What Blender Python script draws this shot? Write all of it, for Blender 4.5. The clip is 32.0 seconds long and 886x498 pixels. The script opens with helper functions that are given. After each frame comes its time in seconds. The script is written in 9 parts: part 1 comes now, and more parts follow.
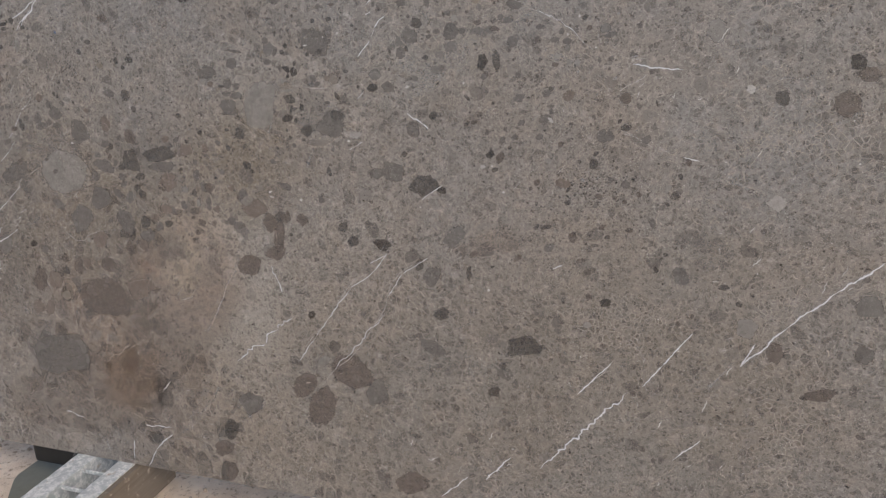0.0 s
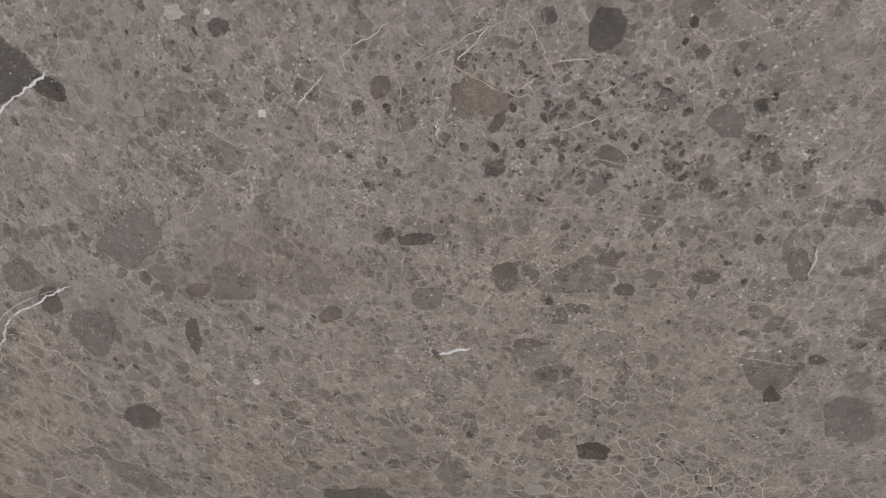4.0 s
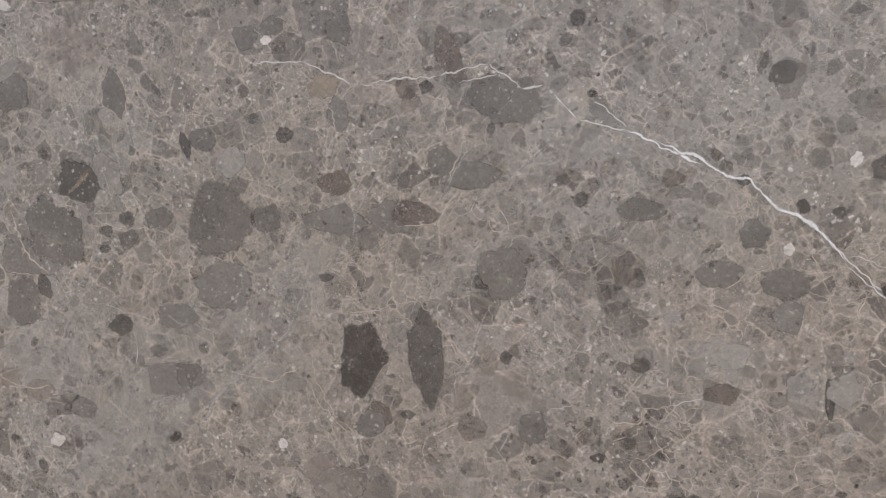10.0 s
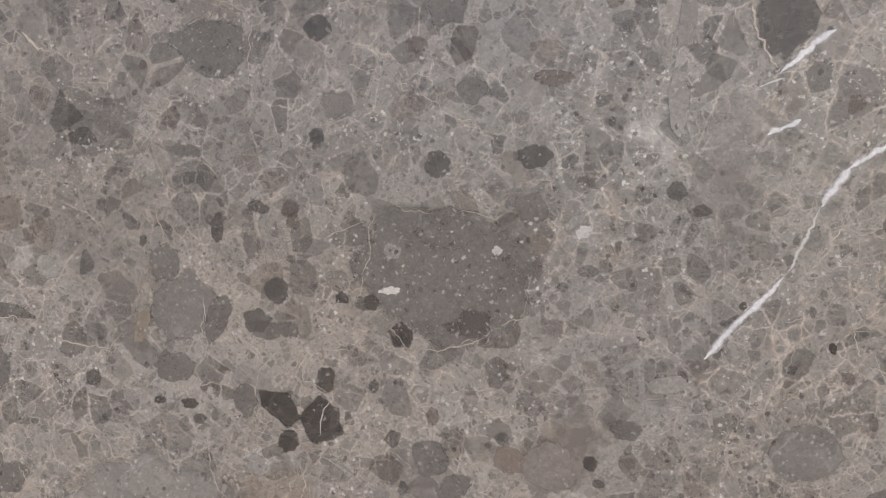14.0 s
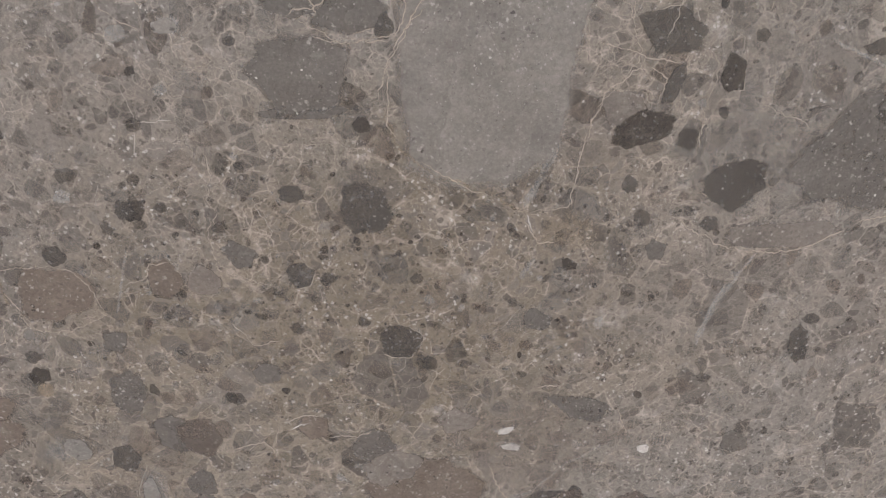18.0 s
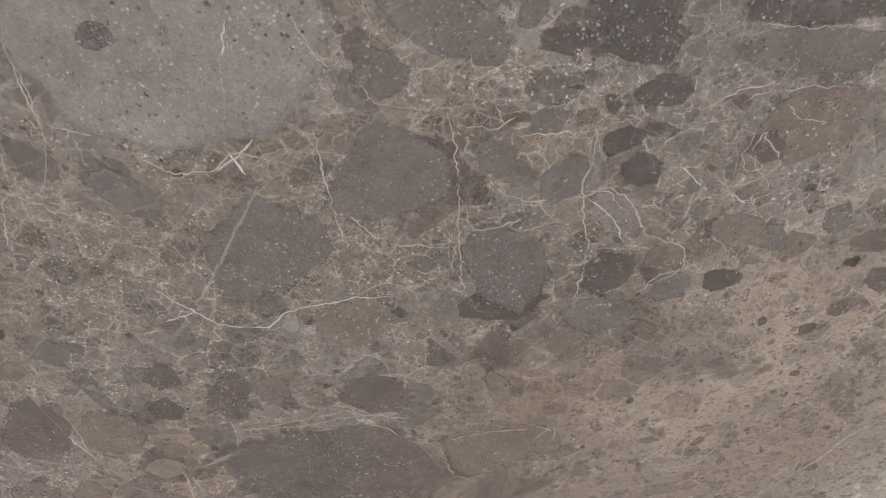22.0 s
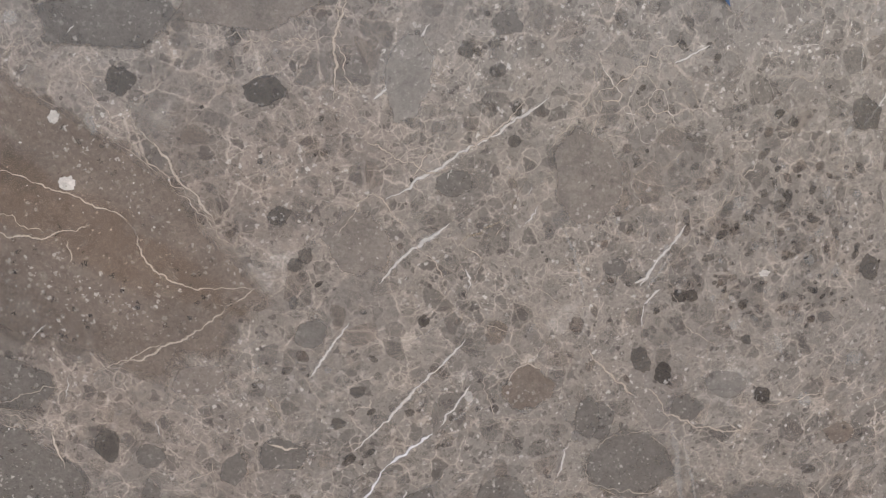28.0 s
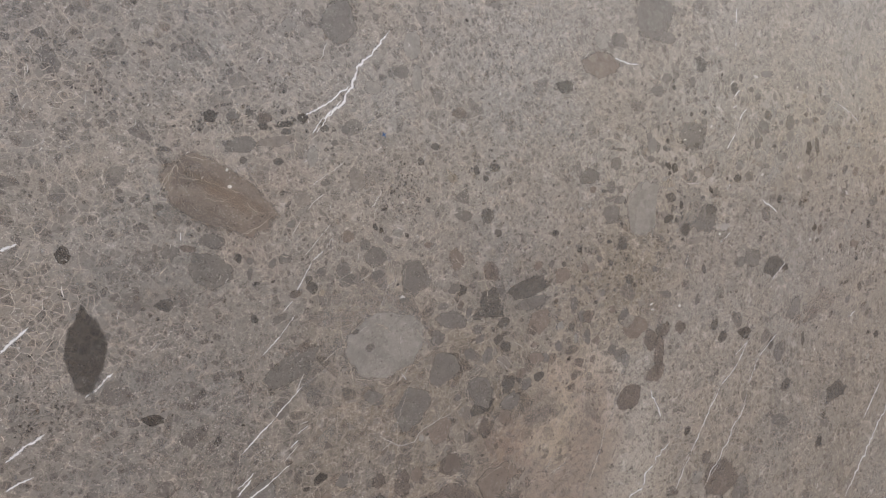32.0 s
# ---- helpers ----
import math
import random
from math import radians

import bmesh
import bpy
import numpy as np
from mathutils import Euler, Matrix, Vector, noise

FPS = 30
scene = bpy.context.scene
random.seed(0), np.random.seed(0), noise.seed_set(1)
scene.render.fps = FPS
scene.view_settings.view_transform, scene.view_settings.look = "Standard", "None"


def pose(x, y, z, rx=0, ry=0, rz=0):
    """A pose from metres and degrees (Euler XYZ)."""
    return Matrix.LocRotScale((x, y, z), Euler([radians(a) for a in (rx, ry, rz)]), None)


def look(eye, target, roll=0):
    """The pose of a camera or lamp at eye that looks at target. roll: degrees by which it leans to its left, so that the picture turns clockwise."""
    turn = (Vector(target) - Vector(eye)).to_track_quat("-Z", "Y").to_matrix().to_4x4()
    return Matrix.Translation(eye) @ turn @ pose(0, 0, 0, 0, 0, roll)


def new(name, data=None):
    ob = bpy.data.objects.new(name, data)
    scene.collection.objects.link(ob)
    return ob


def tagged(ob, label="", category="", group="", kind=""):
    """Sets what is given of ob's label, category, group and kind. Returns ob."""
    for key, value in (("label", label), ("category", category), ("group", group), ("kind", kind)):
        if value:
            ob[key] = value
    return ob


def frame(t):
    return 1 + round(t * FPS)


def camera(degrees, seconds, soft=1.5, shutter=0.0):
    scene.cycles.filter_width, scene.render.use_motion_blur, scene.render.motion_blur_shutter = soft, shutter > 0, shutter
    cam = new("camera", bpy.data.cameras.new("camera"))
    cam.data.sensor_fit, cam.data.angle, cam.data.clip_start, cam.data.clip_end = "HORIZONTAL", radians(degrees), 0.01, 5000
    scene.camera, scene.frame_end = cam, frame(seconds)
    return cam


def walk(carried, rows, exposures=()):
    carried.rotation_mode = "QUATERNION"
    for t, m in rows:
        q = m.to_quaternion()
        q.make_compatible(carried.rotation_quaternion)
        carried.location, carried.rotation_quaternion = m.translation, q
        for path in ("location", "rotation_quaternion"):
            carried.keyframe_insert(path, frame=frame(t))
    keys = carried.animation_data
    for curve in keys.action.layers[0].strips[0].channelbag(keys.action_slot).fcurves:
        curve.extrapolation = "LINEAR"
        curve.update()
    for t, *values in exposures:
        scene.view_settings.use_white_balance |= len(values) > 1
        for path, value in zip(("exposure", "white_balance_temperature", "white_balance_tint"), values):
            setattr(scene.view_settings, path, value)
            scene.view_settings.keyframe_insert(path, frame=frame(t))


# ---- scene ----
cam = camera(64.56, 32.0, soft=1.2, shutter=0.0)
PATH = [
    (0.0, pose(0.7365, -1.5941, 1.5419, 71.591, 0.985, 16.347)),
    (0.5, pose(0.6497, -1.3585, 1.5118, 68.497, 0.569, 13.875)),
    (1.0, pose(0.6439, -1.1368, 1.4751, 66.774, 0.850, 12.362)),
    (1.5, pose(0.6693, -0.9098, 1.4550, 64.706, 1.541, 14.033)),
    (2.0, pose(0.6255, -0.7445, 1.4333, 62.416, 0.906, 13.065)),
    (2.5, pose(0.5459, -0.6061, 1.4132, 59.728, 0.189, 6.791)),
    (4.5, pose(0.6072, -0.2644, 1.3401, 50.489, -1.913, 13.174)),
    (5.0, pose(0.6006, -0.2443, 1.3484, 51.146, -2.468, 10.451)),
    (5.5, pose(0.6145, -0.2264, 1.3777, 53.030, -1.996, 10.485)),
    (6.0, pose(0.6282, -0.2202, 1.4034, 56.604, -1.153, 11.256)),
    (6.5, pose(0.6265, -0.2156, 1.4252, 59.591, -0.964, 11.676)),
    (7.0, pose(0.6296, -0.2134, 1.4468, 62.780, -0.318, 12.636)),
    (7.5, pose(0.6351, -0.2067, 1.4643, 65.616, 0.370, 13.929)),
    (8.0, pose(0.6299, -0.1917, 1.4823, 68.496, 1.055, 16.232)),
    (8.5, pose(0.6172, -0.1809, 1.5046, 71.336, 1.340, 17.268)),
    (9.0, pose(0.5820, -0.1885, 1.5291, 73.743, 1.417, 16.889)),
    (9.5, pose(0.5308, -0.2017, 1.5495, 76.692, 1.460, 15.318)),
    (10.0, pose(0.4572, -0.2171, 1.5585, 79.097, 1.180, 13.384)),
    (10.5, pose(0.3783, -0.2375, 1.5622, 80.909, 1.095, 11.584)),
    (11.0, pose(0.3198, -0.2480, 1.5645, 80.628, 1.102, 9.706)),
    (11.5, pose(0.2498, -0.2618, 1.5709, 79.760, 0.932, 7.894)),
    (12.0, pose(0.1991, -0.2657, 1.5720, 79.957, 1.050, 8.937)),
    (12.5, pose(0.1259, -0.2554, 1.5638, 79.912, 1.164, 11.077)),
    (13.0, pose(0.0487, -0.2367, 1.5610, 79.518, 1.128, 11.378)),
    (13.5, pose(-0.0188, -0.2163, 1.5671, 79.394, 1.004, 9.795)),
    (15.5, pose(-0.1802, -0.1988, 1.5145, 70.912, -0.146, 1.330)),
    (16.0, pose(-0.2223, -0.2052, 1.5017, 67.613, -0.557, 0.388)),
    (16.5, pose(-0.2562, -0.2101, 1.4781, 65.397, -0.736, -0.633)),
    (17.0, pose(-0.2672, -0.2163, 1.4551, 63.242, -0.361, -0.951)),
    (17.5, pose(-0.2939, -0.2283, 1.4361, 60.965, -0.398, -1.507)),
    (18.0, pose(-0.3239, -0.2475, 1.4226, 59.190, -1.134, -2.852)),
    (18.5, pose(-0.3683, -0.2616, 1.4025, 58.476, -2.401, -3.809)),
    (19.0, pose(-0.4213, -0.2684, 1.3746, 58.704, -3.751, -3.285)),
    (19.5, pose(-0.4732, -0.2580, 1.3490, 57.439, -4.700, -0.318)),
    (20.0, pose(-0.5473, -0.2429, 1.3332, 53.904, -5.788, 1.039)),
    (20.5, pose(-0.6139, -0.2195, 1.3172, 50.579, -7.198, 0.450)),
    (21.0, pose(-0.6695, -0.2067, 1.3017, 47.341, -7.104, 1.101)),
    (21.5, pose(-0.7524, -0.2265, 1.3047, 46.224, -7.227, 0.916)),
    (22.0, pose(-0.8393, -0.2548, 1.3077, 45.449, -6.762, -1.265)),
    (22.5, pose(-0.9149, -0.2816, 1.3084, 45.774, -5.799, -2.823)),
    (23.0, pose(-0.9792, -0.3057, 1.3180, 47.014, -5.243, -3.784)),
    (23.5, pose(-1.0087, -0.3083, 1.3375, 49.477, -5.731, -1.189)),
    (24.0, pose(-1.0149, -0.2759, 1.3579, 52.228, -5.484, 1.036)),
    (24.5, pose(-1.0083, -0.2426, 1.3832, 54.867, -5.075, 2.480)),
    (25.0, pose(-1.0034, -0.2161, 1.3963, 57.855, -4.661, 3.326)),
    (25.5, pose(-0.9924, -0.1937, 1.4129, 60.294, -3.272, 4.112)),
    (26.0, pose(-0.9861, -0.1825, 1.4348, 63.921, -2.145, 4.809)),
    (26.5, pose(-0.9903, -0.1735, 1.4567, 66.948, -1.216, 4.864)),
    (28.5, pose(-1.1412, -0.2390, 1.5067, 74.020, 0.249, -12.095)),
    (29.0, pose(-1.1907, -0.3025, 1.5199, 74.359, -0.374, -18.201)),
    (29.5, pose(-1.2076, -0.4238, 1.5412, 74.322, -0.336, -18.994)),
    (30.0, pose(-1.2315, -0.5401, 1.5320, 75.284, -0.050, -21.778)),
    (30.5, pose(-1.3096, -0.6412, 1.5300, 76.480, -0.733, -26.810)),
    (31.0, pose(-1.4030, -0.7406, 1.5317, 77.072, -0.444, -29.367)),
    (31.5, pose(-1.4386, -0.8829, 1.5407, 77.826, 0.656, -29.550)),
    (32.0, pose(-1.4705, -1.1184, 1.5679, 78.401, 1.046, -28.401)),
]
walk(cam, PATH, [(0.0, -0.06), (6.0, 0.09), (8.0, 0.22), (9.0, 0.15), (11.0, 0.24), (13.0, 0.28), (16.0, 0.13), (17.0, 0.16), (19.0, 0.11), (20.0, 0.05), (21.5, 0.16), (23.0, 0.28), (26.0, 0.36), (29.0, 0.22), (32.0, 0.2)])

# ---- daylight: bright overcast sky, broad weak sun ----
SUN_ELEV, SUN_TURN = radians(42), radians(132)
world = bpy.data.worlds.new("overcast_sky")
scene.world = world
world.use_nodes = True
wn = world.node_tree
sky = wn.nodes.new("ShaderNodeTexSky")
sky.sky_type, sky.sun_disc = "NISHITA", False
sky.sun_elevation, sky.sun_rotation = SUN_ELEV, SUN_TURN
sky.air_density, sky.dust_density, sky.ozone_density = 1.0, 3.6, 1.0
bg = wn.nodes["Background"]
bg.inputs["Strength"].default_value = 0.15
wn.links.new(sky.outputs["Color"], bg.inputs["Color"])
sun_data = bpy.data.lights.new("sun", "SUN")
sun_data.energy, sun_data.angle, sun_data.color = 0.6, radians(20), (1.0, 0.97, 0.93)
sun_ob = new("sun", sun_data)
sun_dir = Vector((math.sin(SUN_TURN) * math.cos(SUN_ELEV), math.cos(SUN_TURN) * math.cos(SUN_ELEV), math.sin(SUN_ELEV)))
sun_ob.matrix_world = look(sun_dir * 20, (0, 0, 0))


# ---- materials ----
class Nodes:
    """Short hand for writing node trees."""

    def __init__(self, tree):
        self.tree = tree

    def put(self, kind, **values):
        n = self.tree.nodes.new("ShaderNode" + kind)
        for key, value in values.items():
            if key == "operation":
                n.operation = value
            elif key == "data_type":
                n.data_type = value
            elif key == "blend_type":
                n.blend_type = value
            elif key == "feature":
                n.feature = value
            elif key == "attribute_name":
                n.attribute_name = value
        return n

    def feed(self, socket, value):
        if isinstance(value, bpy.types.NodeSocket):
            self.tree.links.new(value, socket)
        else:
            socket.default_value = value

    def math(self, operation, a, b=0.0, c=0.0, clamp=False):
        n = self.put("Math", operation=operation)
        n.use_clamp = clamp
        for i, v in enumerate((a, b, c)):
            self.feed(n.inputs[i], v)
        return n.outputs[0]

    def vec(self, operation, a, b=(0, 0, 0), scale=1.0):
        n = self.put("VectorMath", operation=operation)
        self.feed(n.inputs[0], a)
        self.feed(n.inputs[1], b)
        if operation == "SCALE":
            self.feed(n.inputs["Scale"], scale)
        return n.outputs[0]

    def noise(self, at, scale, detail=3.0, rough=0.55, colour=False):
        n = self.put("TexNoise")
        self.feed(n.inputs["Vector"], at)
        n.inputs["Scale"].default_value = scale
        n.inputs["Detail"].default_value = detail
        n.inputs["Roughness"].default_value = rough
        return n.outputs["Color" if colour else "Fac"]

    def cells(self, at, scale, feature="F1"):
        n = self.put("TexVoronoi", feature=feature)
        self.feed(n.inputs["Vector"], at)
        n.inputs["Scale"].default_value = scale
        return n

    def band(self, value, low, high):
        """0 below low, 1 above high, smooth between; low > high turns it round."""
        n = self.put("MapRange")
        n.interpolation_type = "SMOOTHSTEP"
        self.feed(n.inputs["Value"], value)
        if low > high:
            n.inputs["From Min"].default_value, n.inputs["From Max"].default_value = high, low
            n.inputs["To Min"].default_value, n.inputs["To Max"].default_value = 1.0, 0.0
        else:
            n.inputs["From Min"].default_value, n.inputs["From Max"].default_value = low, high
        return n.outputs["Result"]

    def mix(self, fac, a, b, blend_type="MIX"):
        n = self.put("Mix", data_type="RGBA", blend_type=blend_type)
        self.feed(n.inputs[0], fac)
        for s, v in ((n.inputs[6], a), (n.inputs[7], b)):
            self.feed(s, (*v, 1.0) if isinstance(v, tuple) and len(v) == 3 else v)
        return n.outputs[2]


def material(name):
    m = bpy.data.materials.new(name)
    m.use_nodes = True
    t = m.node_tree
    return m, Nodes(t), t.nodes["Principled BSDF"], t.nodes["Material Output"]


POLISH = 0.26  # roughness of the polished face


def finish_stone(k, bsdf, at):
    """Polish with faint smears, and a barely uneven face."""
    smear = k.noise(at, 9.0, 4.0, 0.6)
    k.feed(bsdf.inputs["Roughness"], k.math("MULTIPLY_ADD", smear, 0.16, POLISH - 0.08))
    bsdf.inputs["Specular IOR Level"].default_value = 0.5
    bump = k.put("Bump")
    bump.inputs["Strength"].default_value = 0.05
    bump.inputs["Distance"].default_value = 0.0004
    k.feed(bump.inputs["Height"], k.noise(at, 260.0, 3.0, 0.6))
    k.feed(bsdf.inputs["Normal"], bump.outputs["Normal"])


def granules(k, at):
    """Brightness of single mineral grains, about 1 on average."""
    bent = k.vec("ADD", at, k.vec("SCALE", k.vec("SUBTRACT", k.noise(at, 700.0, 2.0, 0.6, True), (0.5, 0.5, 0.5)), scale=0.0014))
    total = k.math("MULTIPLY_ADD", k.noise(at, 850.0, 2.0, 0.7), 0.24, 0.88)
    for scale, amount in ((640.0, 0.16), (1350.0, 0.16)):
        c = k.put("SeparateColor")
        k.feed(c.inputs[0], k.cells(bent, scale).outputs["Color"])
        total = k.math("MULTIPLY", total, k.math("MULTIPLY_ADD", c.outputs[0], amount, 1.0 - amount / 2))
    return total


def grain_flecks(k, at, tone, share):
    """Angular white and dark chips about a millimetre across."""
    bent = k.vec("ADD", at, k.vec("SCALE", k.vec("SUBTRACT", k.noise(at, 420.0, 3.0, 0.7, True), (0.5, 0.5, 0.5)), scale=0.0042))
    drift = k.band(k.noise(at, 16.0, 4.0, 0.65), 0.40, 0.60)
    for scale, colour, limit in ((430.0, STONE_PALE, 1.0 - share), (360.0, STONE_DARK, 1.0 - share * 1.1), (900.0, STONE_PALE, 1.0 - share)):
        v = k.cells(bent, scale)
        c = k.put("SeparateColor")
        k.feed(c.inputs[0], v.outputs["Color"])
        chip = k.math("MULTIPLY", k.math("MULTIPLY", drift, k.band(v.outputs["Distance"], 0.48, 0.30)), k.band(c.outputs[1], limit - 0.02, limit + 0.02))
        tone = k.mix(k.math("MULTIPLY", chip, k.math("MULTIPLY_ADD", c.outputs[2], 0.5, 0.42)), tone, colour)
    return tone


def stone_tint(k, at):
    """Groundmass of the breccia: grey and brown zones, small fragments, speckle and a pale net."""
    wob = k.vec("SUBTRACT", k.noise(at, 55.0, 3.0, 0.6, True), (0.5, 0.5, 0.5))
    far = k.vec("SUBTRACT", k.noise(at, 7.0, 2.0, 0.5, True), (0.5, 0.5, 0.5))
    warped = k.vec("ADD", at, k.vec("ADD", k.vec("SCALE", wob, scale=0.0065), k.vec("SCALE", far, scale=0.03)))
    fine = k.vec("SUBTRACT", k.noise(at, 240.0, 2.0, 0.6, True), (0.5, 0.5, 0.5))
    warped = k.vec("ADD", warped, k.vec("SCALE", fine, scale=0.0026))
    zone = k.noise(at, 2.6, 3.0, 0.6)
    zone2 = k.noise(k.vec("ADD", at, (7.3, 1.1, 4.2)), 6.5, 4.0, 0.6)
    tone = k.mix(k.band(zone, 0.40, 0.62), STONE_BROWN, STONE_GREY)
    tone = k.mix(k.math("MULTIPLY", k.band(zone2, 0.55, 0.72), 0.5), tone, STONE_BUFF)
    # broad beds of darker and paler rock; some pale ones are painted sky glare
    for cx, cz, radius, change in STONE_BEDS_AND_GLARE:
        d = k.put("VectorMath", operation="DISTANCE")
        k.feed(d.inputs[0], k.vec("ADD", at, k.vec("SCALE", far, scale=0.35)))
        d.inputs[1].default_value = (cx, 0.0, cz)
        amount = k.math("MULTIPLY_ADD", k.band(d.outputs["Value"], radius, radius * 0.35), change, 1.0)
        tone = k.mix(1.0, tone, k.vec("SCALE", (1.0, 1.0, 1.0), scale=amount), "MULTIPLY")
    for cx, cz, radius, hue in STONE_HUES:
        d = k.put("VectorMath", operation="DISTANCE")
        k.feed(d.inputs[0], k.vec("ADD", at, k.vec("SCALE", far, scale=0.30)))
        d.inputs[1].default_value = (cx, 0.0, cz)
        tone = k.mix(k.band(d.outputs["Value"], radius * 1.25, radius * 0.3), tone, k.mix(1.0, tone, hue, "MULTIPLY"))
    netted = 0.0
    for cx, cz, radius in NET_BEDS:
        d = k.put("VectorMath", operation="DISTANCE")
        k.feed(d.inputs[0], k.vec("ADD", at, k.vec("SCALE", far, scale=0.30)))
        d.inputs[1].default_value = (cx, 0.0, cz)
        netted = k.math("MAXIMUM", netted, k.band(d.outputs["Value"], radius * 1.3, radius * 0.5))
    # granular matrix, with small dark crumbs in it
    crumbly = k.noise(warped, 190.0, 4.0, 0.75)
    tone = k.mix(1.0, tone, k.vec("SCALE", (1.0, 1.0, 1.0), scale=k.math("MULTIPLY_ADD", crumbly, 0.50, 0.80)), "MULTIPLY")
    # rounded and angular fragments at five sizes, each of its own shade; pale seams between them
    for scale, share, low, high, net in ((620.0, 0.34, 0.10, 0.22, 0.0), (330.0, 0.36, 0.07, 0.18, 0.22), (165.0, 0.36, 0.05, 0.11, 0.40), (78.0, 0.26, 0.034, 0.065, 0.50), (34.0, 0.12, 0.022, 0.04, 0.50)):
        v = k.cells(warped, scale)
        e = k.cells(warped, scale, "DISTANCE_TO_EDGE")
        c = k.put("SeparateColor")
        k.feed(c.inputs[0], v.outputs["Color"])
        patch = k.band(k.noise(k.vec("ADD", at, (scale, 0, 0)), 11.0, 4.0, 0.65), 0.40, 0.58)
        inside = k.band(k.math("MULTIPLY_ADD", k.math("SUBTRACT", k.noise(at, scale * 3.0, 2.0, 0.6), 0.5), low * 2.2, e.outputs["Distance"]), low, high)
        pick = k.math("MULTIPLY", k.band(c.outputs[1], 1 - share - 0.02, 1 - share + 0.02), inside)
        shade = k.math("MULTIPLY_ADD", k.math("POWER", c.outputs[0], 0.7), 0.72, 0.48)
        body = k.mix(1.0, k.mix(c.outputs[2], tone, STONE_BODY), k.vec("SCALE", (1.0, 1.0, 1.0), scale=shade), "MULTIPLY")
        tone = k.mix(k.math("MULTIPLY", pick, 0.72), tone, body)
        if net:
            gate = k.math("MAXIMUM", patch, k.math("MULTIPLY", netted, 0.5))
            broken = k.band(k.math("MULTIPLY_ADD", netted, 0.04, k.noise(at, 80.0, 3.0, 0.65)), 0.42, 0.60)
            line = k.math("MULTIPLY", k.math("MULTIPLY", k.band(e.outputs["Distance"], low, low * 0.25), gate), broken)
            swell = k.math("MULTIPLY", k.math("MULTIPLY", k.band(e.outputs["Distance"], low * 3.2, low * 0.6), gate), k.band(k.noise(at, 45.0, 3.0, 0.6), 0.48, 0.66))
            tone = k.mix(k.math("MULTIPLY", swell, net * 0.75), tone, STONE_SEAM)
            tone = k.mix(k.math("MULTIPLY", line, net), tone, STONE_NET)
    # clouds of calcite and chips of white
    cloud = k.band(k.noise(warped, 26.0, 4.0, 0.7), 0.58, 0.78)
    tone = k.mix(k.math("MULTIPLY", cloud, 0.42), tone, STONE_PALE)
    tone = grain_flecks(k, at, tone, 0.065)
    return k.mix(1.0, tone, k.vec("SCALE", (1.0, 1.0, 1.0), scale=granules(k, at)), "MULTIPLY")


STONE_BODY = (0.170, 0.157, 0.148)
# x, z, radius, change; pale ones near (-0.5, 0.7) also paint in reflected glare
STONE_BEDS_AND_GLARE = ((-1.38, 0.85, 0.55, -0.22), (-1.12, 0.62, 0.38, -0.20), (0.85, 0.42, 0.55, -0.10), (-0.84, 0.80, 0.26, -0.20), (-0.42, 0.60, 0.30, 0.22), (-0.50, 0.78, 0.14, 0.25), (-0.73, 0.92, 0.27, -0.28), (-0.34, 1.02, 0.20, -0.20), (-0.08, 1.17, 0.14, 0.20), (-0.60, 0.78, 0.16, 0.26), (-0.24, 1.28, 0.12, 0.14), (0.25, 0.35, 0.55, -0.12), (-0.85, 0.25, 0.40, -0.12), (-0.80, 0.95, 0.10, 0.15))
STONE_HUES = (
    (-0.75, 0.28, 0.50, (1.040, 0.985, 0.935)),
    (0.55, 1.00, 0.30, (1.025, 1.000, 0.975)),
    (-0.34, 1.02, 0.20, (1.030, 1.000, 0.940)),
    (-0.85, 0.76, 0.26, (1.020, 1.000, 0.950)),
    (-0.52, 0.66, 0.20, (1.040, 0.985, 0.960)),
    (-0.62, 1.30, 0.34, (0.985, 1.000, 1.020)),
    (0.95, 1.25, 0.30, (0.985, 1.000, 1.020)),
    (-0.10, 0.35, 0.60, (1.010, 1.000, 0.960)),
    (0.80, 0.40, 0.60, (1.005, 1.000, 0.960)),
    (-0.37, 0.96, 0.22, (1.015, 1.000, 0.955)),
    (-1.16, 0.97, 0.14, (1.010, 0.995, 0.960)),
    (-0.75, 0.92, 0.16, (1.020, 0.990, 0.935)),
    (-0.59, 0.80, 0.15, (1.030, 0.990, 0.930)),
    (-0.89, 0.39, 0.22, (1.050, 0.970, 0.915)),
    (-0.98, 1.26, 0.20, (0.990, 1.000, 1.015)),
    (1.09, 1.11, 0.28, (0.985, 1.000, 1.015)),
    (-1.29, 1.54, 0.16, (0.950, 0.980, 1.000)),
    (0.14, 1.38, 0.30, (1.000, 1.010, 1.010)),
    (-0.94, 0.92, 0.20, (1.040, 0.990, 0.945)),
    (-1.21, 1.27, 0.12, (1.030, 0.960, 0.945)),
    (-0.99, 0.56, 0.10, (1.060, 0.970, 0.925)),
    (-0.66, 0.69, 0.09, (1.070, 0.970, 0.935)),
    (-0.55, 0.70, 0.08, (1.040, 1.075, 1.035)),
    (-1.16, 0.77, 0.16, (1.000, 0.975, 0.930)),
    (0.27, 1.33, 0.12, (0.990, 1.000, 1.010)),
    (0.01, 1.43, 0.10, (0.985, 1.000, 1.015)),
)
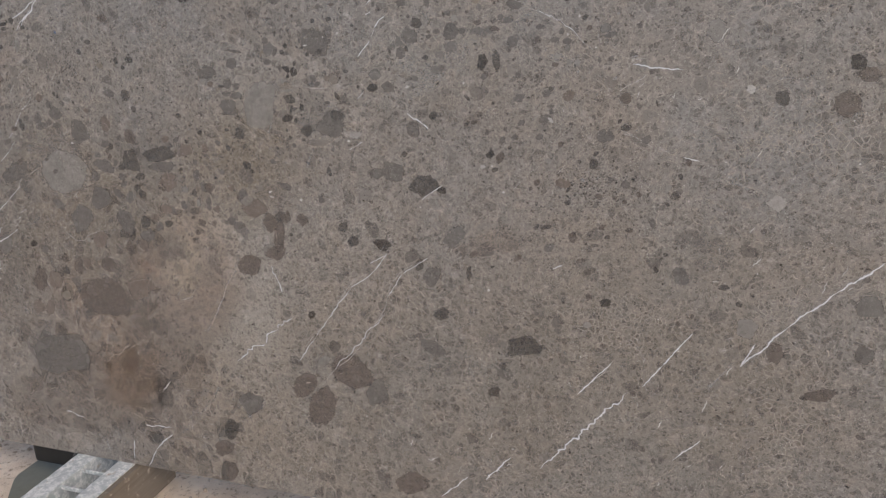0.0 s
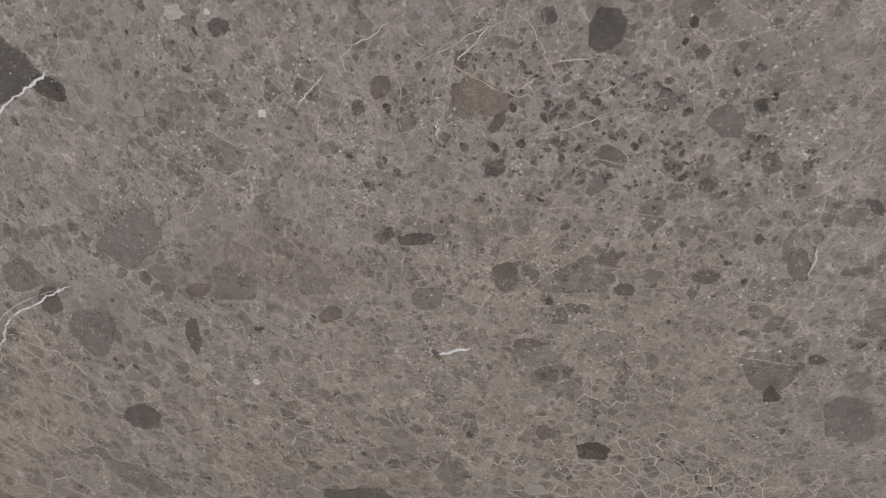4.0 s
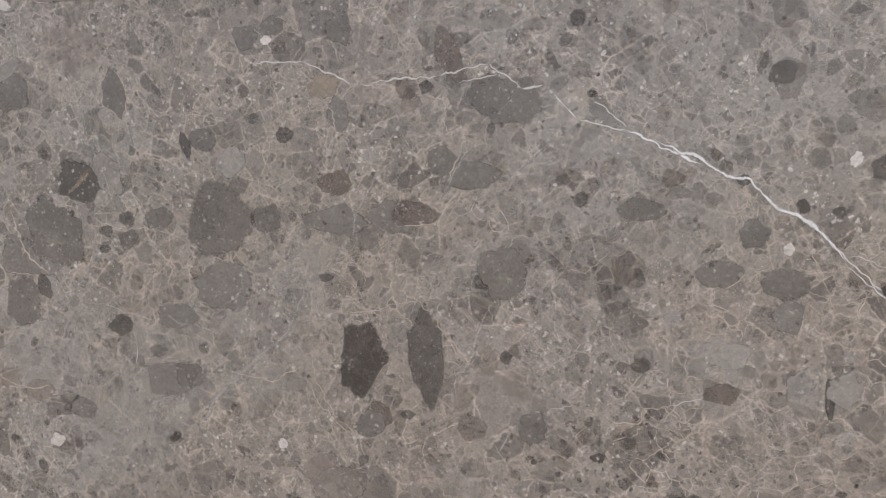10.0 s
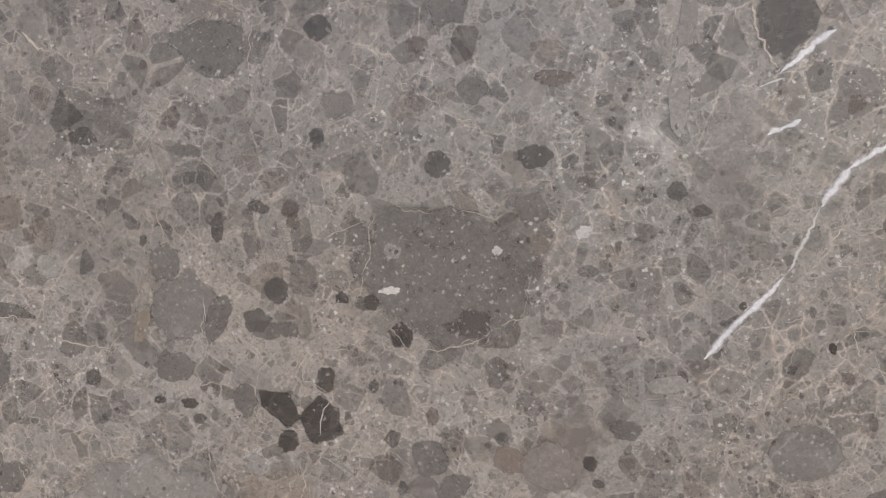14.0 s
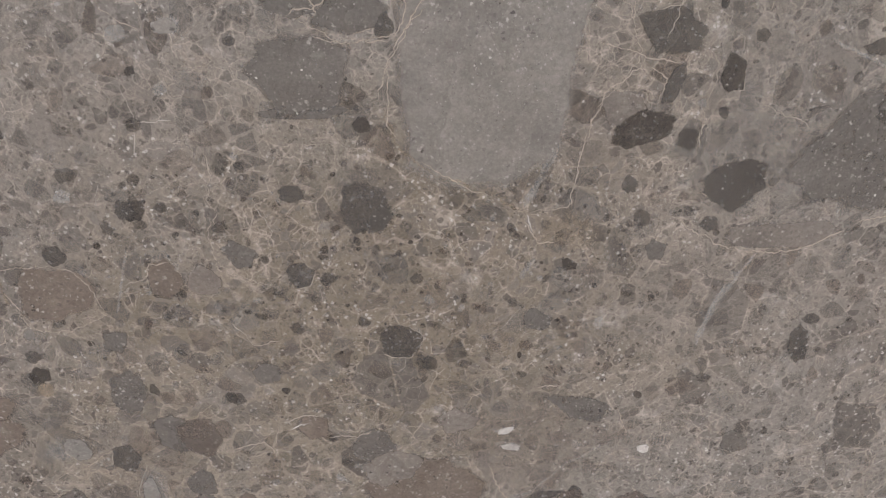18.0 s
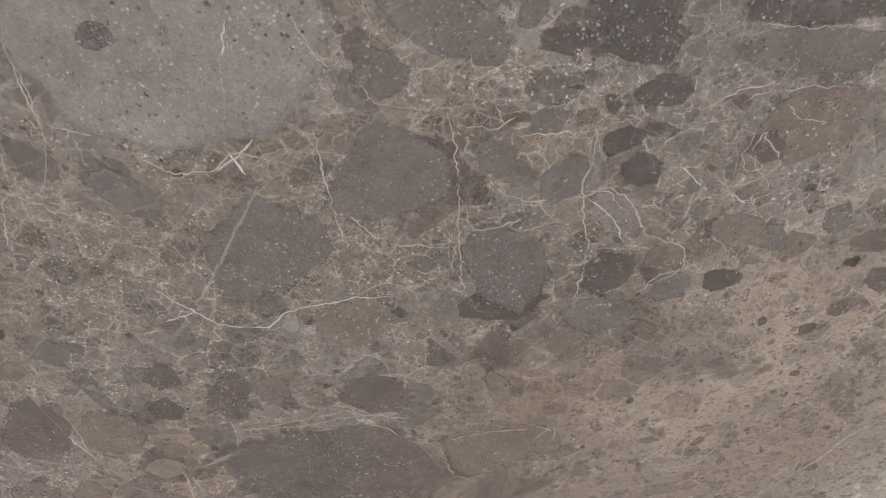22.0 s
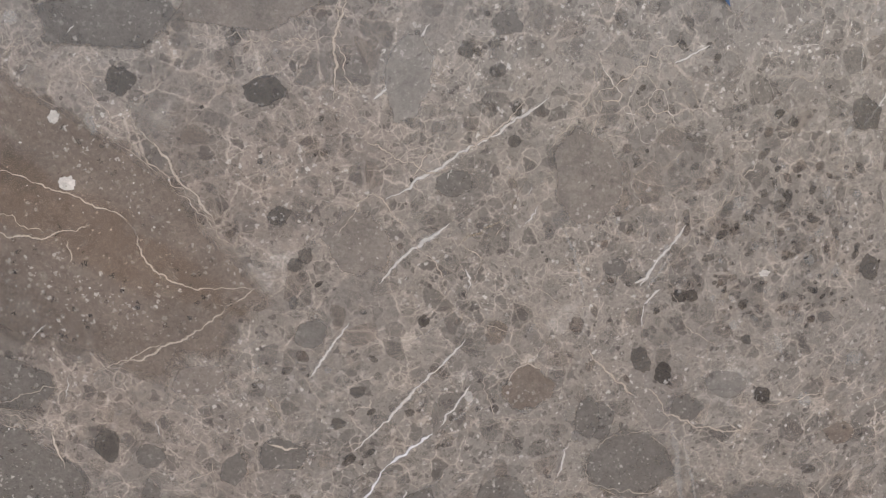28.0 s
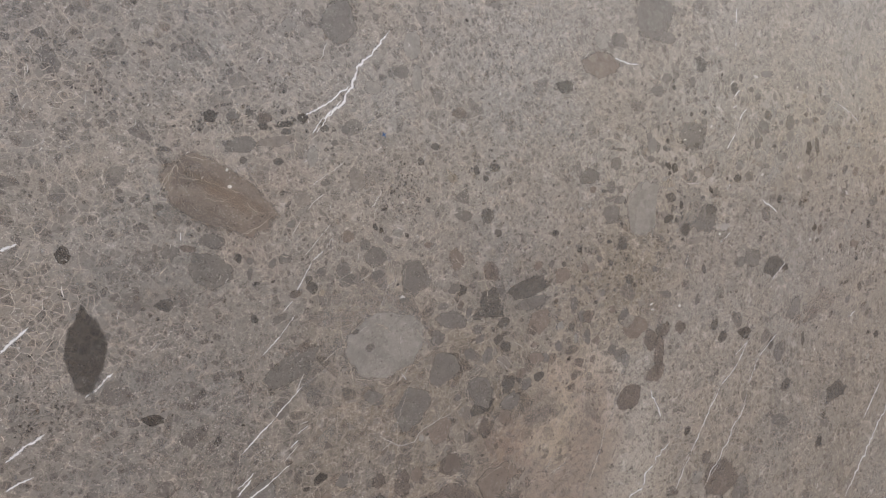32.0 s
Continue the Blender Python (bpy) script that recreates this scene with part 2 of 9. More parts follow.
NET_BEDS = (
    (-0.59, 0.24, 0.14),
    (-0.99, 0.14, 0.14),
    (-0.93, 0.61, 0.26),
    (-0.03, 0.72, 0.22),
    (-0.38, 1.21, 0.10),
    (-0.32, 1.24, 0.10),
    (-0.19, 1.17, 0.09),
    (-0.40, 1.11, 0.07),
    (-0.76, 0.93, 0.13),
    (-0.95, 0.60, 0.13),
    (-0.63, 0.77, 0.10),
    (-1.15, 0.86, 0.12),
    (-0.94, 0.85, 0.26),
    (-1.18, 1.31, 0.20),
    (-1.44, 1.37, 0.15),
    (0.58, 1.29, 0.12),
    (0.55, 1.21, 0.10),
    (0.17, 1.34, 0.16),
    (0.29, 1.40, 0.15),
)
STONE_GREY, STONE_BROWN, STONE_BUFF = (0.231, 0.222, 0.213), (0.236, 0.215, 0.194), (0.268, 0.248, 0.228)
STONE_DARK, STONE_NET, STONE_SEAM, STONE_PALE = (0.075, 0.068, 0.066), (0.50, 0.445, 0.395), (0.325, 0.285, 0.250), (0.56, 0.54, 0.52)


def slab_stone():
    m, k, bsdf, _ = material("breccia_marble")
    at = k.put("TexCoord").outputs["Object"]
    k.feed(bsdf.inputs["Base Color"], stone_tint(k, at))
    finish_stone(k, bsdf, at)
    return m


def inclusion_stone(name, speckle, rough_edge, low, high, mottle):
    """Fragments and veins: their own tint (tint), laid in to the extent of cover."""
    m, k, bsdf, out = material(name)
    at = k.put("TexCoord").outputs["Object"]
    tint = k.put("Attribute", attribute_name="tint").outputs["Color"]
    cover = k.put("Attribute", attribute_name="cover").outputs["Fac"]
    fine = k.noise(at, 330.0, 4.0, 0.65)
    coarse = k.noise(at, 70.0, 3.0, 0.6)
    blotch = k.math("ADD", k.math("MULTIPLY_ADD", fine, mottle, 1.0 - mottle), k.math("MULTIPLY_ADD", coarse, mottle * 1.2, -mottle * 0.1))
    tone = k.mix(1.0, tint, k.vec("SCALE", (1.0, 1.0, 1.0), scale=blotch), "MULTIPLY")
    speck = 0.0
    if speckle:
        chip = k.cells(k.vec("ADD", at, k.vec("SCALE", k.vec("SUBTRACT", k.noise(at, 500.0, 2.0, 0.6, True), (0.5, 0.5, 0.5)), scale=0.003)), 400.0)
        cp = k.put("SeparateColor")
        k.feed(cp.inputs[0], chip.outputs["Color"])
        reach = k.math("MULTIPLY_ADD", cp.outputs[1], 0.9, 0.55)
        speck = k.math("MULTIPLY", k.band(k.math("DIVIDE", chip.outputs["Distance"], reach), 0.24, 0.10), k.band(cp.outputs[0], 0.45, 0.95))
        tone = k.mix(k.math("MULTIPLY", speck, speckle), tone, STONE_PALE)
        marl = k.noise(at, 26.0, 5.0, 0.7)
        tone = k.mix(1.0, tone, k.vec("SCALE", (1.0, 1.0, 1.0), scale=k.math("MULTIPLY_ADD", marl, 0.9, 0.55)), "MULTIPLY")
        wisp = k.math("MULTIPLY", k.band(k.noise(k.vec("ADD", at, (3.0, 0, 0)), 55.0, 5.0, 0.75), 0.54, 0.74), 0.20)
        tone = k.mix(wisp, tone, STONE_PALE)
        tone = grain_flecks(k, at, tone, 0.06)
    tone = k.mix(1.0, tone, k.vec("SCALE", (1.0, 1.0, 1.0), scale=granules(k, at)), "MULTIPLY")
    k.feed(bsdf.inputs["Base Color"], tone)
    finish_stone(k, bsdf, at)
    ragged = k.math("MULTIPLY_ADD", k.math("SUBTRACT", k.noise(at, 120.0, 4.0, 0.65), 0.5), rough_edge, cover)
    clear = k.put("BsdfTransparent")
    both = k.put("MixShader")
    k.feed(both.inputs[0], k.math("MULTIPLY", k.band(ragged, low, high), k.math("MAXIMUM", k.put("Attribute", attribute_name="strength").outputs["Fac"], k.math("MULTIPLY", speck, 0.85))))
    k.tree.links.new(clear.outputs[0], both.inputs[1])
    k.tree.links.new(bsdf.outputs[0], both.inputs[2])
    k.tree.links.new(both.outputs[0], out.inputs["Surface"])
    return m


def rough_stone():
    m, k, bsdf, _ = material("sawn_stone_edge")
    at = k.put("TexCoord").outputs["Object"]
    k.feed(bsdf.inputs["Base Color"], k.mix(k.noise(at, 120.0, 5.0, 0.7), (0.16, 0.145, 0.13), (0.30, 0.28, 0.26)))
    bsdf.inputs["Roughness"].default_value = 0.8
    return m


def earth():
    m, k, bsdf, _ = material("pale_dusty_ground")
    at = k.put("TexCoord").outputs["Object"]
    tone = k.mix(k.band(k.noise(at, 5.0, 5.0, 0.6), 0.35, 0.65), (0.64, 0.50, 0.375), (0.80, 0.67, 0.54))
    tone = k.mix(k.band(k.noise(at, 38.0, 5.0, 0.75), 0.52, 0.66), tone, (0.34, 0.245, 0.175))
    tone = k.mix(k.band(k.noise(at, 240.0, 3.0, 0.7), 0.58, 0.75), tone, (0.74, 0.68, 0.61))
    k.feed(bsdf.inputs["Base Color"], tone)
    bsdf.inputs["Roughness"].default_value = 0.9
    bump = k.put("Bump")
    bump.inputs["Strength"].default_value, bump.inputs["Distance"].default_value = 0.9, 0.012
    k.feed(bump.inputs["Height"], k.noise(at, 90.0, 5.0, 0.65))
    k.feed(bsdf.inputs["Normal"], bump.outputs["Normal"])
    return m


def zinc():
    m, k, bsdf, _ = material("galvanised_steel")
    at = k.put("TexCoord").outputs["Object"]
    tone = k.mix(k.band(k.noise(at, 60.0, 5.0, 0.7), 0.4, 0.65), (0.46, 0.49, 0.50), (0.80, 0.80, 0.79))
    tone = k.mix(k.band(k.noise(at, 25.0, 4.0, 0.6), 0.6, 0.75), tone, (0.42, 0.36, 0.30))
    k.feed(bsdf.inputs["Base Color"], tone)
    bsdf.inputs["Metallic"].default_value = 0.2
    bsdf.inputs["Roughness"].default_value = 0.55
    return m


def timber():
    m, k, bsdf, _ = material("weathered_timber")
    at = k.put("TexCoord").outputs["Object"]
    grainy = k.vec("MULTIPLY", at, (14.0, 1.2, 14.0))
    tone = k.mix(k.noise(grainy, 6.0, 5.0, 0.7), (0.10, 0.080, 0.062), (0.24, 0.20, 0.16))
    tone = k.mix(k.band(k.noise(at, 40.0, 4.0, 0.6), 0.58, 0.75), tone, (0.42, 0.36, 0.30))
    k.feed(bsdf.inputs["Base Color"], tone)
    bsdf.inputs["Roughness"].default_value = 0.75
    return m


def plain(name, colour, rough):
    m, k, bsdf, _ = material(name)
    at = k.put("TexCoord").outputs["Object"]
    k.feed(bsdf.inputs["Base Color"], k.mix(k.noise(at, 50.0, 4.0, 0.6), tuple(c * 0.7 for c in colour), colour))
    bsdf.inputs["Roughness"].default_value = rough
    return m


MARBLE = slab_stone()
FRAGMENT = inclusion_stone("fragment_in_marble", 0.4, 0.24, 0.34, 0.66, 0.46)
CALCITE = inclusion_stone("calcite_vein", 0.0, 0.8, 0.18, 0.85, 0.30)
CLOUD = inclusion_stone("clouded_marble", 0.35, 0.6, 0.15, 1.00, 0.35)
SAWN, EARTH, ZINC, TIMBER = rough_stone(), earth(), zinc(), timber()
SHEET, GRIT = plain("grey_green_sheet", (0.19, 0.185, 0.145), 0.6), plain("brown_grit", (0.46, 0.36, 0.28), 0.9)
# the near-black also stands in for shade in the gap under the slab
RUBBER_AND_SHADE, INK = plain("black_rubber_and_shade", (0.02, 0.02, 0.02), 0.7), plain("blue_marker_ink", (0.02, 0.08, 0.22), 0.5)


# ---- mesh helpers ----
def part(name, bm, mat, parent=None, label=""):
    me = bpy.data.meshes.new(name)
    bm.to_mesh(me)
    bm.free()
    me.materials.append(mat)
    ob = new(name, me)
    if parent:
        ob.parent = parent
    return tagged(ob, label) if label else ob


def box(bm, x0, x1, y0, y1, z0, z1, bevel=0.0):
    made = bmesh.ops.create_cube(bm, size=1.0)
    m = Matrix.Translation(((x0 + x1) / 2, (y0 + y1) / 2, (z0 + z1) / 2)) @ Matrix.Diagonal((x1 - x0, y1 - y0, z1 - z0, 1))
    bmesh.ops.transform(bm, matrix=m, verts=made["verts"])
    if bevel:
        edges = list({e for v in made["verts"] for e in v.link_edges})
        bmesh.ops.bevel(bm, geom=edges, offset=bevel, segments=2, affect="EDGES", profile=0.7)


# ---- ground ----
def ground_sheet():
    bm = bmesh.new()
    near, far = 3.0, 600.0
    n = 90
    xs = [-far, -60, -15] + [-near + 2 * near * i / n for i in range(n + 1)] + [15, 60, far]
    vs = []
    for y in xs:
        for x in xs:
            lift = 0.006 * (noise.noise((x * 5, y * 5, 0)) + 0.6 * noise.noise((x * 14, y * 14, 3))) if abs(x) < near and abs(y) < near else 0.0
            vs.append(bm.verts.new((x, y, lift - 0.004)))
    w = len(xs)
    for j in range(w - 1):
        for i in range(w - 1):
            bm.faces.new((vs[j * w + i], vs[j * w + i + 1], vs[j * w + w + i + 1], vs[j * w + w + i]))
    ob = part("ground", bm, EARTH)
    for p in ob.data.polygons:
        p.use_smooth = True
    return tagged(ob, "pale sandy ground with grit and small stones", "ground", kind="structure")


ground_sheet()

# ---- the slab: stands on its long edge on the rack, leaning back ----
LEAN = pose(0, 0, 0.16, -5.0)
SLAB_X0, SLAB_X1, SLAB_H, SLAB_T = -1.78, 1.52, 1.82, 0.02
slab = new("marble_slab")
slab.matrix_world = LEAN
tagged(slab, "polished grey-brown breccia marble slab leaning on a steel rack", "stone slab")


def slab_body():
    bm = bmesh.new()
    box(bm, SLAB_X0, SLAB_X1, 0.0, SLAB_T, 0.0, SLAB_H, 0.0012)
    return part("polished_face", bm, MARBLE, slab, "polished brown and grey brecciated marble")


slab_body()

made_parts = 0
placed = []


def next_layer(x, z, reach):
    """Depth order: one step above everything that this piece may overlap."""
    top = 0
    for px, pz, pr, pl in placed:
        if pl > top and (px - x) ** 2 + (pz - z) ** 2 < (pr + reach) ** 2:
            top = pl
    placed.append((x, z, reach, top + 1))
    return top + 1


store = []


def lay(name, verts, faces, cover, tint, strength, mat, size, parent=None):
    """Keep one fragment or vein until all are known; the largest become parts, the many small ones one body."""
    store.append((size, name, verts, faces, cover, tint, strength, mat, parent))
    return len(store) - 1


def mesh_with_cover(name, verts, faces, cover, tint, strength, mat, parent, label=""):
    me = bpy.data.meshes.new(name)
    me.from_pydata(verts, [], faces)
    for key, values in (("cover", cover), ("strength", strength)):
        me.attributes.new(key, "FLOAT", "POINT").data.foreach_set("value", np.broadcast_to(np.asarray(values, dtype=np.float32), len(verts)).copy())
    t = np.ones((len(verts), 4), dtype=np.float32)
    t[:, :3] = tint
    me.attributes.new("tint", "FLOAT_COLOR", "POINT").data.foreach_set("color", t.ravel())
    me.materials.append(mat)
    ob = new(name, me)
    ob.parent = parent
    return tagged(ob, label) if label else ob


def set_in_stone(most=290):
    """Turn all that was laid into parts of the slab; past the largest of a kind, join them."""
    rank, made = {}, {}
    order = sorted(range(len(store)), key=lambda i: -store[i][0])
    rest = {}
    for i in order:
        size, name, verts, faces, cover, tint, strength, mat, parent = store[i]
        rank[name] = rank.get(name, 0) + 1
        if rank[name] <= most and (parent is None or parent in made):
            made[i] = mesh_with_cover(name, verts, faces, cover, tint, strength, mat, slab if parent is None else made[parent])
        else:
            rest.setdefault((name, mat), []).append(store[i])
    for (name, mat), items in rest.items():
        verts, faces, cover, tints, strengths = [], [], [], [], []
        for _, _, v, f, c, t, s, _, _ in items:
            o = len(verts)
            verts += v
            faces += [tuple(k + o for k in q) for q in f]
            cover += c
            tints += [t] * len(v)
            strengths += [s] * len(v)
        tagged(mesh_with_cover("minor_" + name + "s", verts, faces, cover, np.array(tints), strengths, mat, slab), kind="stuff")


def outline(rng, count, angular, lumps):
    """Radii round a fragment: a polygon with few blunt corners, roughened."""
    k = rng.randint(5, 8)
    turns = sorted((i + rng.uniform(-0.32, 0.32)) * 2 * math.pi / k for i in range(k))
    far = [rng.uniform(0.92, 1.20) for _ in range(k)]
    out = []
    seed = rng.uniform(0, 100)
    block, skew = rng.uniform(1.8, 2.4), rng.uniform(-0.8, 0.8)
    for i in range(count):
        a = 2 * math.pi * i / count
        r = 1.0
        for j in range(k):
            a0, a1 = turns[j], turns[(j + 1) % k] + (2 * math.pi if j == k - 1 else 0)
            b = a if a >= turns[0] else a + 2 * math.pi
            if a0 <= b < a1:
                p0 = Vector((math.cos(a0), math.sin(a0))) * far[j]
                p1 = Vector((math.cos(a1), math.sin(a1))) * far[(j + 1) % k]
                d, q = Vector((math.cos(b), math.sin(b))), p1 - p0
                r = (p0.x * q.y - p0.y * q.x) / max(1e-6, d.x * q.y - d.y * q.x)
                break
        r = angular * r + (1 - angular) * 1.0
        r *= (abs(math.cos(a - skew)) ** block + abs(math.sin(a - skew)) ** block) ** (-1 / block)
        r *= 1 + lumps * noise.noise((3 * math.cos(a) + seed, 3 * math.sin(a), seed)) + 0.35 * lumps * noise.noise((9 * math.cos(a) + seed, 9 * math.sin(a), seed))
        out.append(r)
    return out


RINGS = ((0.45, 1.0), (0.80, 0.95), (1.0, 0.5), (1.22, 0.0))


def fragment_points(x, z, a, b, turn, radii, y, rings=RINGS):
    ca, sa = math.cos(radians(turn)), math.sin(radians(turn))
    n = len(radii)
    verts, cover, faces = [(x, y, z)], [1.0], []
    for s, c in rings:
        for i, r in enumerate(radii):
            th = 2 * math.pi * i / n
            p, q = a * r * s * math.cos(th), b * r * s * math.sin(th)
            verts.append((x + p * ca - q * sa, y, max(0.0015, z + p * sa + q * ca)))
            cover.append(c)
    for i in range(n):
        j = (i + 1) % n
        faces.append((0, 1 + i, 1 + j))
        for ring in range(len(rings) - 1):
            o = 1 + ring * n
            faces.append((o + i, o + n + i, o + n + j, o + j))
    return verts, cover, faces


def clast(x, z, a, b, turn, tint, angular=0.75, rim=0.0, mat=None):
    """One fragment in the face: centre, half-axes, turn in degrees, colour; rim: width of a pale vein round it."""
    global made_parts
    made_parts += 1
    rng = random.Random(made_parts * 7 + 1)
    big = max(a, b)
    z = max(z, min(a, b) * 1.3 + 0.004) if not mat else z
    radii = outline(rng, 48 if big > 0.012 else 26, min(1.0, angular + 0.1), 0.5 if mat else 0.36 if tint in (CHALK, WHITE) else 0.13 if big > 0.009 else 0.2)
    shade = rng.uniform(0.92, 1.08)
    v, c, f = fragment_points(x, z, a, b, turn, radii, -0.00026 - next_layer(x, z, 1.25 * big) * 4e-6)
    own = OPACITY[tint] * (0.5 if mat else 1.0)
    colour = [t * shade for t in tint]
    if big > 0.006 and not mat and own < 0.78:
        colour = [g + (t - g) * min(1.0, own * ((0.6 if big > 0.012 else 1.0) if t > g else 1.7)) for g, t in zip(GROUNDMASS, colour)]
        own = 0.74
    kept = lay("stain" if mat else "fragment", v, f, c, colour, own, mat or FRAGMENT, a * b)
    broken = 0.85 if rim else 1.12
    if big > 0.008 and not mat and not rim and tint not in (CHALK, WHITE):
        rim = rng.uniform(0.0005, 0.0009)
    if rim:
        ca, sa = math.cos(radians(turn)), math.sin(radians(turn))
        line = []
        for i in range(len(radii) + 1):
            th, r = 2 * math.pi * i / len(radii), radii[i % len(radii)] * 1.0
            p, q = a * r * math.cos(th), b * r * math.sin(th)
            line.append((x + p * ca - q * sa, z + p * sa + q * ca))
        ribbon(line, rim, BEIGE, rng, broken, "rim_vein", kept)
    return kept


def cloud(x, z, a, b, turn, tint):
    """A soft stain or zone in the stone."""
    return clast(x, z, a, b, turn, tint, 0.7, 0.0, CLOUD)


def ribbon(line, width, tint, rng, gaps, name="vein", parent=None):
    n = len(line)
    xs, zs = [p[0] for p in line], [p[1] for p in line]
    mx, mz = (min(xs) + max(xs)) / 2, (min(zs) + max(zs)) / 2
    y = -0.00026 - next_layer(mx, mz, math.hypot(max(xs) - min(xs), max(zs) - min(zs)) / 2) * 4e-6
    verts, cover, faces = [], [], []
    seed = rng.uniform(0, 100)
    run = 0.0
    for i, (x, z) in enumerate(line):
        x0, z0 = line[max(0, i - 1)]
        x1, z1 = line[min(n - 1, i + 1)]
        d = math.hypot(x1 - x0, z1 - z0) or 1.0
        nx, nz = -(z1 - z0) / d, (x1 - x0) / d
        run += math.hypot(x - x0, z - z0)
        swell = 0.95 + 0.6 * noise.noise((run * 45, seed, 0)) + 0.6 * noise.noise((run * 190, seed, 5))
        ends = min(1.0, 6.0 * i / n + 0.15, 6.0 * (n - 1 - i) / n + 0.15)
        w = width * max(0.25, swell) * ends
        keep = 1.0 if gaps <= 0 else max(0.0, min(1.0, 0.5 + (noise.noise((run * 30, seed, 9)) + 0.75 - gaps) * 2.2))
        for s, c in ((-1.8, 0.0), (-0.6, 0.62), (0.0, 1.0), (0.6, 0.62), (1.8, 0.0)):
            verts.append((x + nx * s * w * 0.5, y, z + nz * s * w * 0.5))
            cover.append(c * keep)
    for i in range(n - 1):
        for s in range(4):
            o = i * 5 + s
            faces.append((o, o + 1, o + 6, o + 5))
    return lay(name, verts, faces, cover, tint, OPACITY[tint], CALCITE, run * width, parent)


def vein(x0, z0, x1, z1, width, tint, wander=0.06, gaps=0.0, bow=0.0):
    """A vein from end to end; wander: sideways drift against its length; gaps: how broken it is; bow: bend to its left."""
    global made_parts
    made_parts += 1
    rng = random.Random(made_parts * 13 + 5)
    length = math.hypot(x1 - x0, z1 - z0)
    wander = min(wander, 0.09)
    if tint == BEIGE:
        gaps, width = max(gaps, 0.2), width * 0.8
    n = max(12, min(260, int(length / 0.0011)))
    dx, dz = (x1 - x0) / length, (z1 - z0) / length
    seed = rng.uniform(0, 100)
    line = []
    for i in range(n + 1):
        t = i / n
        env = math.sin(math.pi * t) ** 0.5 if 0 < t < 1 else 0.0
        off = length * (bow * 4 * t * (1 - t) + wander * env * (noise.noise((t * length * 22, seed, 0)) + 0.45 * noise.noise((t * length * 80, seed, 3))))
        off += min(0.0012 if tint in (CHALK, WHITE, PALEGREY) else 0.0026, 0.05 * length) * (noise.noise((t * length * 210, seed, 7)) + 0.6 * noise.noise((t * length * 520, seed, 8)))
        line.append((x0 + dx * length * t - dz * off, z0 + dz * length * t + dx * off))
    return ribbon(line, width, tint, rng, gaps)


def chain(width, tint, *nodes):
    """A vein that bends from node to node, jagged between them."""
    global made_parts
    made_parts += 1
    rng = random.Random(made_parts * 17 + 3)
    seed = rng.uniform(0, 100)
    line, run = [], 0.0
    jag = 0.0012 if tint in (CHALK, WHITE, PALEGREY, TAUPE) else 0.0018
    for i in range(len(nodes) - 1):
        p0, p1, p2, p3 = (Vector(nodes[max(0, min(len(nodes) - 1, i + o))]) for o in (-1, 0, 1, 2))
        length = (p2 - p1).length
        n = max(3, int(length / 0.0008))
        for j in range(n + (i == len(nodes) - 2)):
            t = j / n
            bend = 0.5 * (2 * p1 + (p2 - p0) * t + (2 * p0 - 5 * p1 + 4 * p2 - p3) * t * t + (3 * p1 - p0 - 3 * p2 + p3) * t ** 3)
            bend = bend * 0.45 + (p1 + (p2 - p1) * t) * 0.55
            at = run + length * t
            side = Vector((-(p2 - p1).y, (p2 - p1).x)) / length
            off = jag * (1.2 * noise.noise((at * 90, seed, 0)) + 0.8 * noise.noise((at * 260, seed, 3)) + 0.4 * noise.noise((at * 700, seed, 8)))
            line.append((bend.x + side.x * off, bend.y + side.y * off))
        run += length
    return ribbon(line, min(0.0013, width * 0.75) if tint in (BEIGE, CHALK) else min(width, 0.0042), tint, rng, 0.4 if tint in (BEIGE, CHALK) else 0.2)


GROUNDMASS = (0.226, 0.211, 0.196)
BLACK, DARK, UMBER, ASH = (0.068, 0.062, 0.058), (0.092, 0.087, 0.083), (0.125, 0.100, 0.088), (0.150, 0.142, 0.136)
SLATE, MIDGREY, PALEGREY, TAUPE = (0.195, 0.188, 0.181), (0.300, 0.284, 0.268), (0.44, 0.43, 0.415), (0.290, 0.248, 0.222)
BROWN, RUST, BUFF, CHALK = (0.200, 0.162, 0.138), (0.245, 0.165, 0.11), (0.36, 0.295, 0.225), (0.62, 0.605, 0.59)
WHITE, BEIGE, GOLD = (0.64, 0.65, 0.68), (0.51, 0.455, 0.400), (0.42, 0.34, 0.235)
OPACITY = {BLACK: 0.77, DARK: 0.54, UMBER: 0.42, ASH: 0.42, SLATE: 0.36, MIDGREY: 0.60, PALEGREY: 0.42, TAUPE: 0.45, BROWN: 0.44, RUST: 0.45, BUFF: 0.50, CHALK: 0.76, WHITE: 0.95, BEIGE: 0.74, GOLD: 0.35}



# ---- small fragments and hair veins, past counting ----
crumbs = {"verts": [], "cover": [], "faces": [], "tints": [], "strengths": []}
crumb_rng = random.Random(5)
CRUMB_SHAPES = [outline(crumb_rng, 9, 0.95, 0.2) for _ in range(60)]
CRUMB_TINTS, CRUMB_WEIGHTS = (BLACK, DARK, UMBER, ASH, SLATE, MIDGREY, PALEGREY, CHALK), (6, 18, 16, 20, 12, 12, 8, 1)


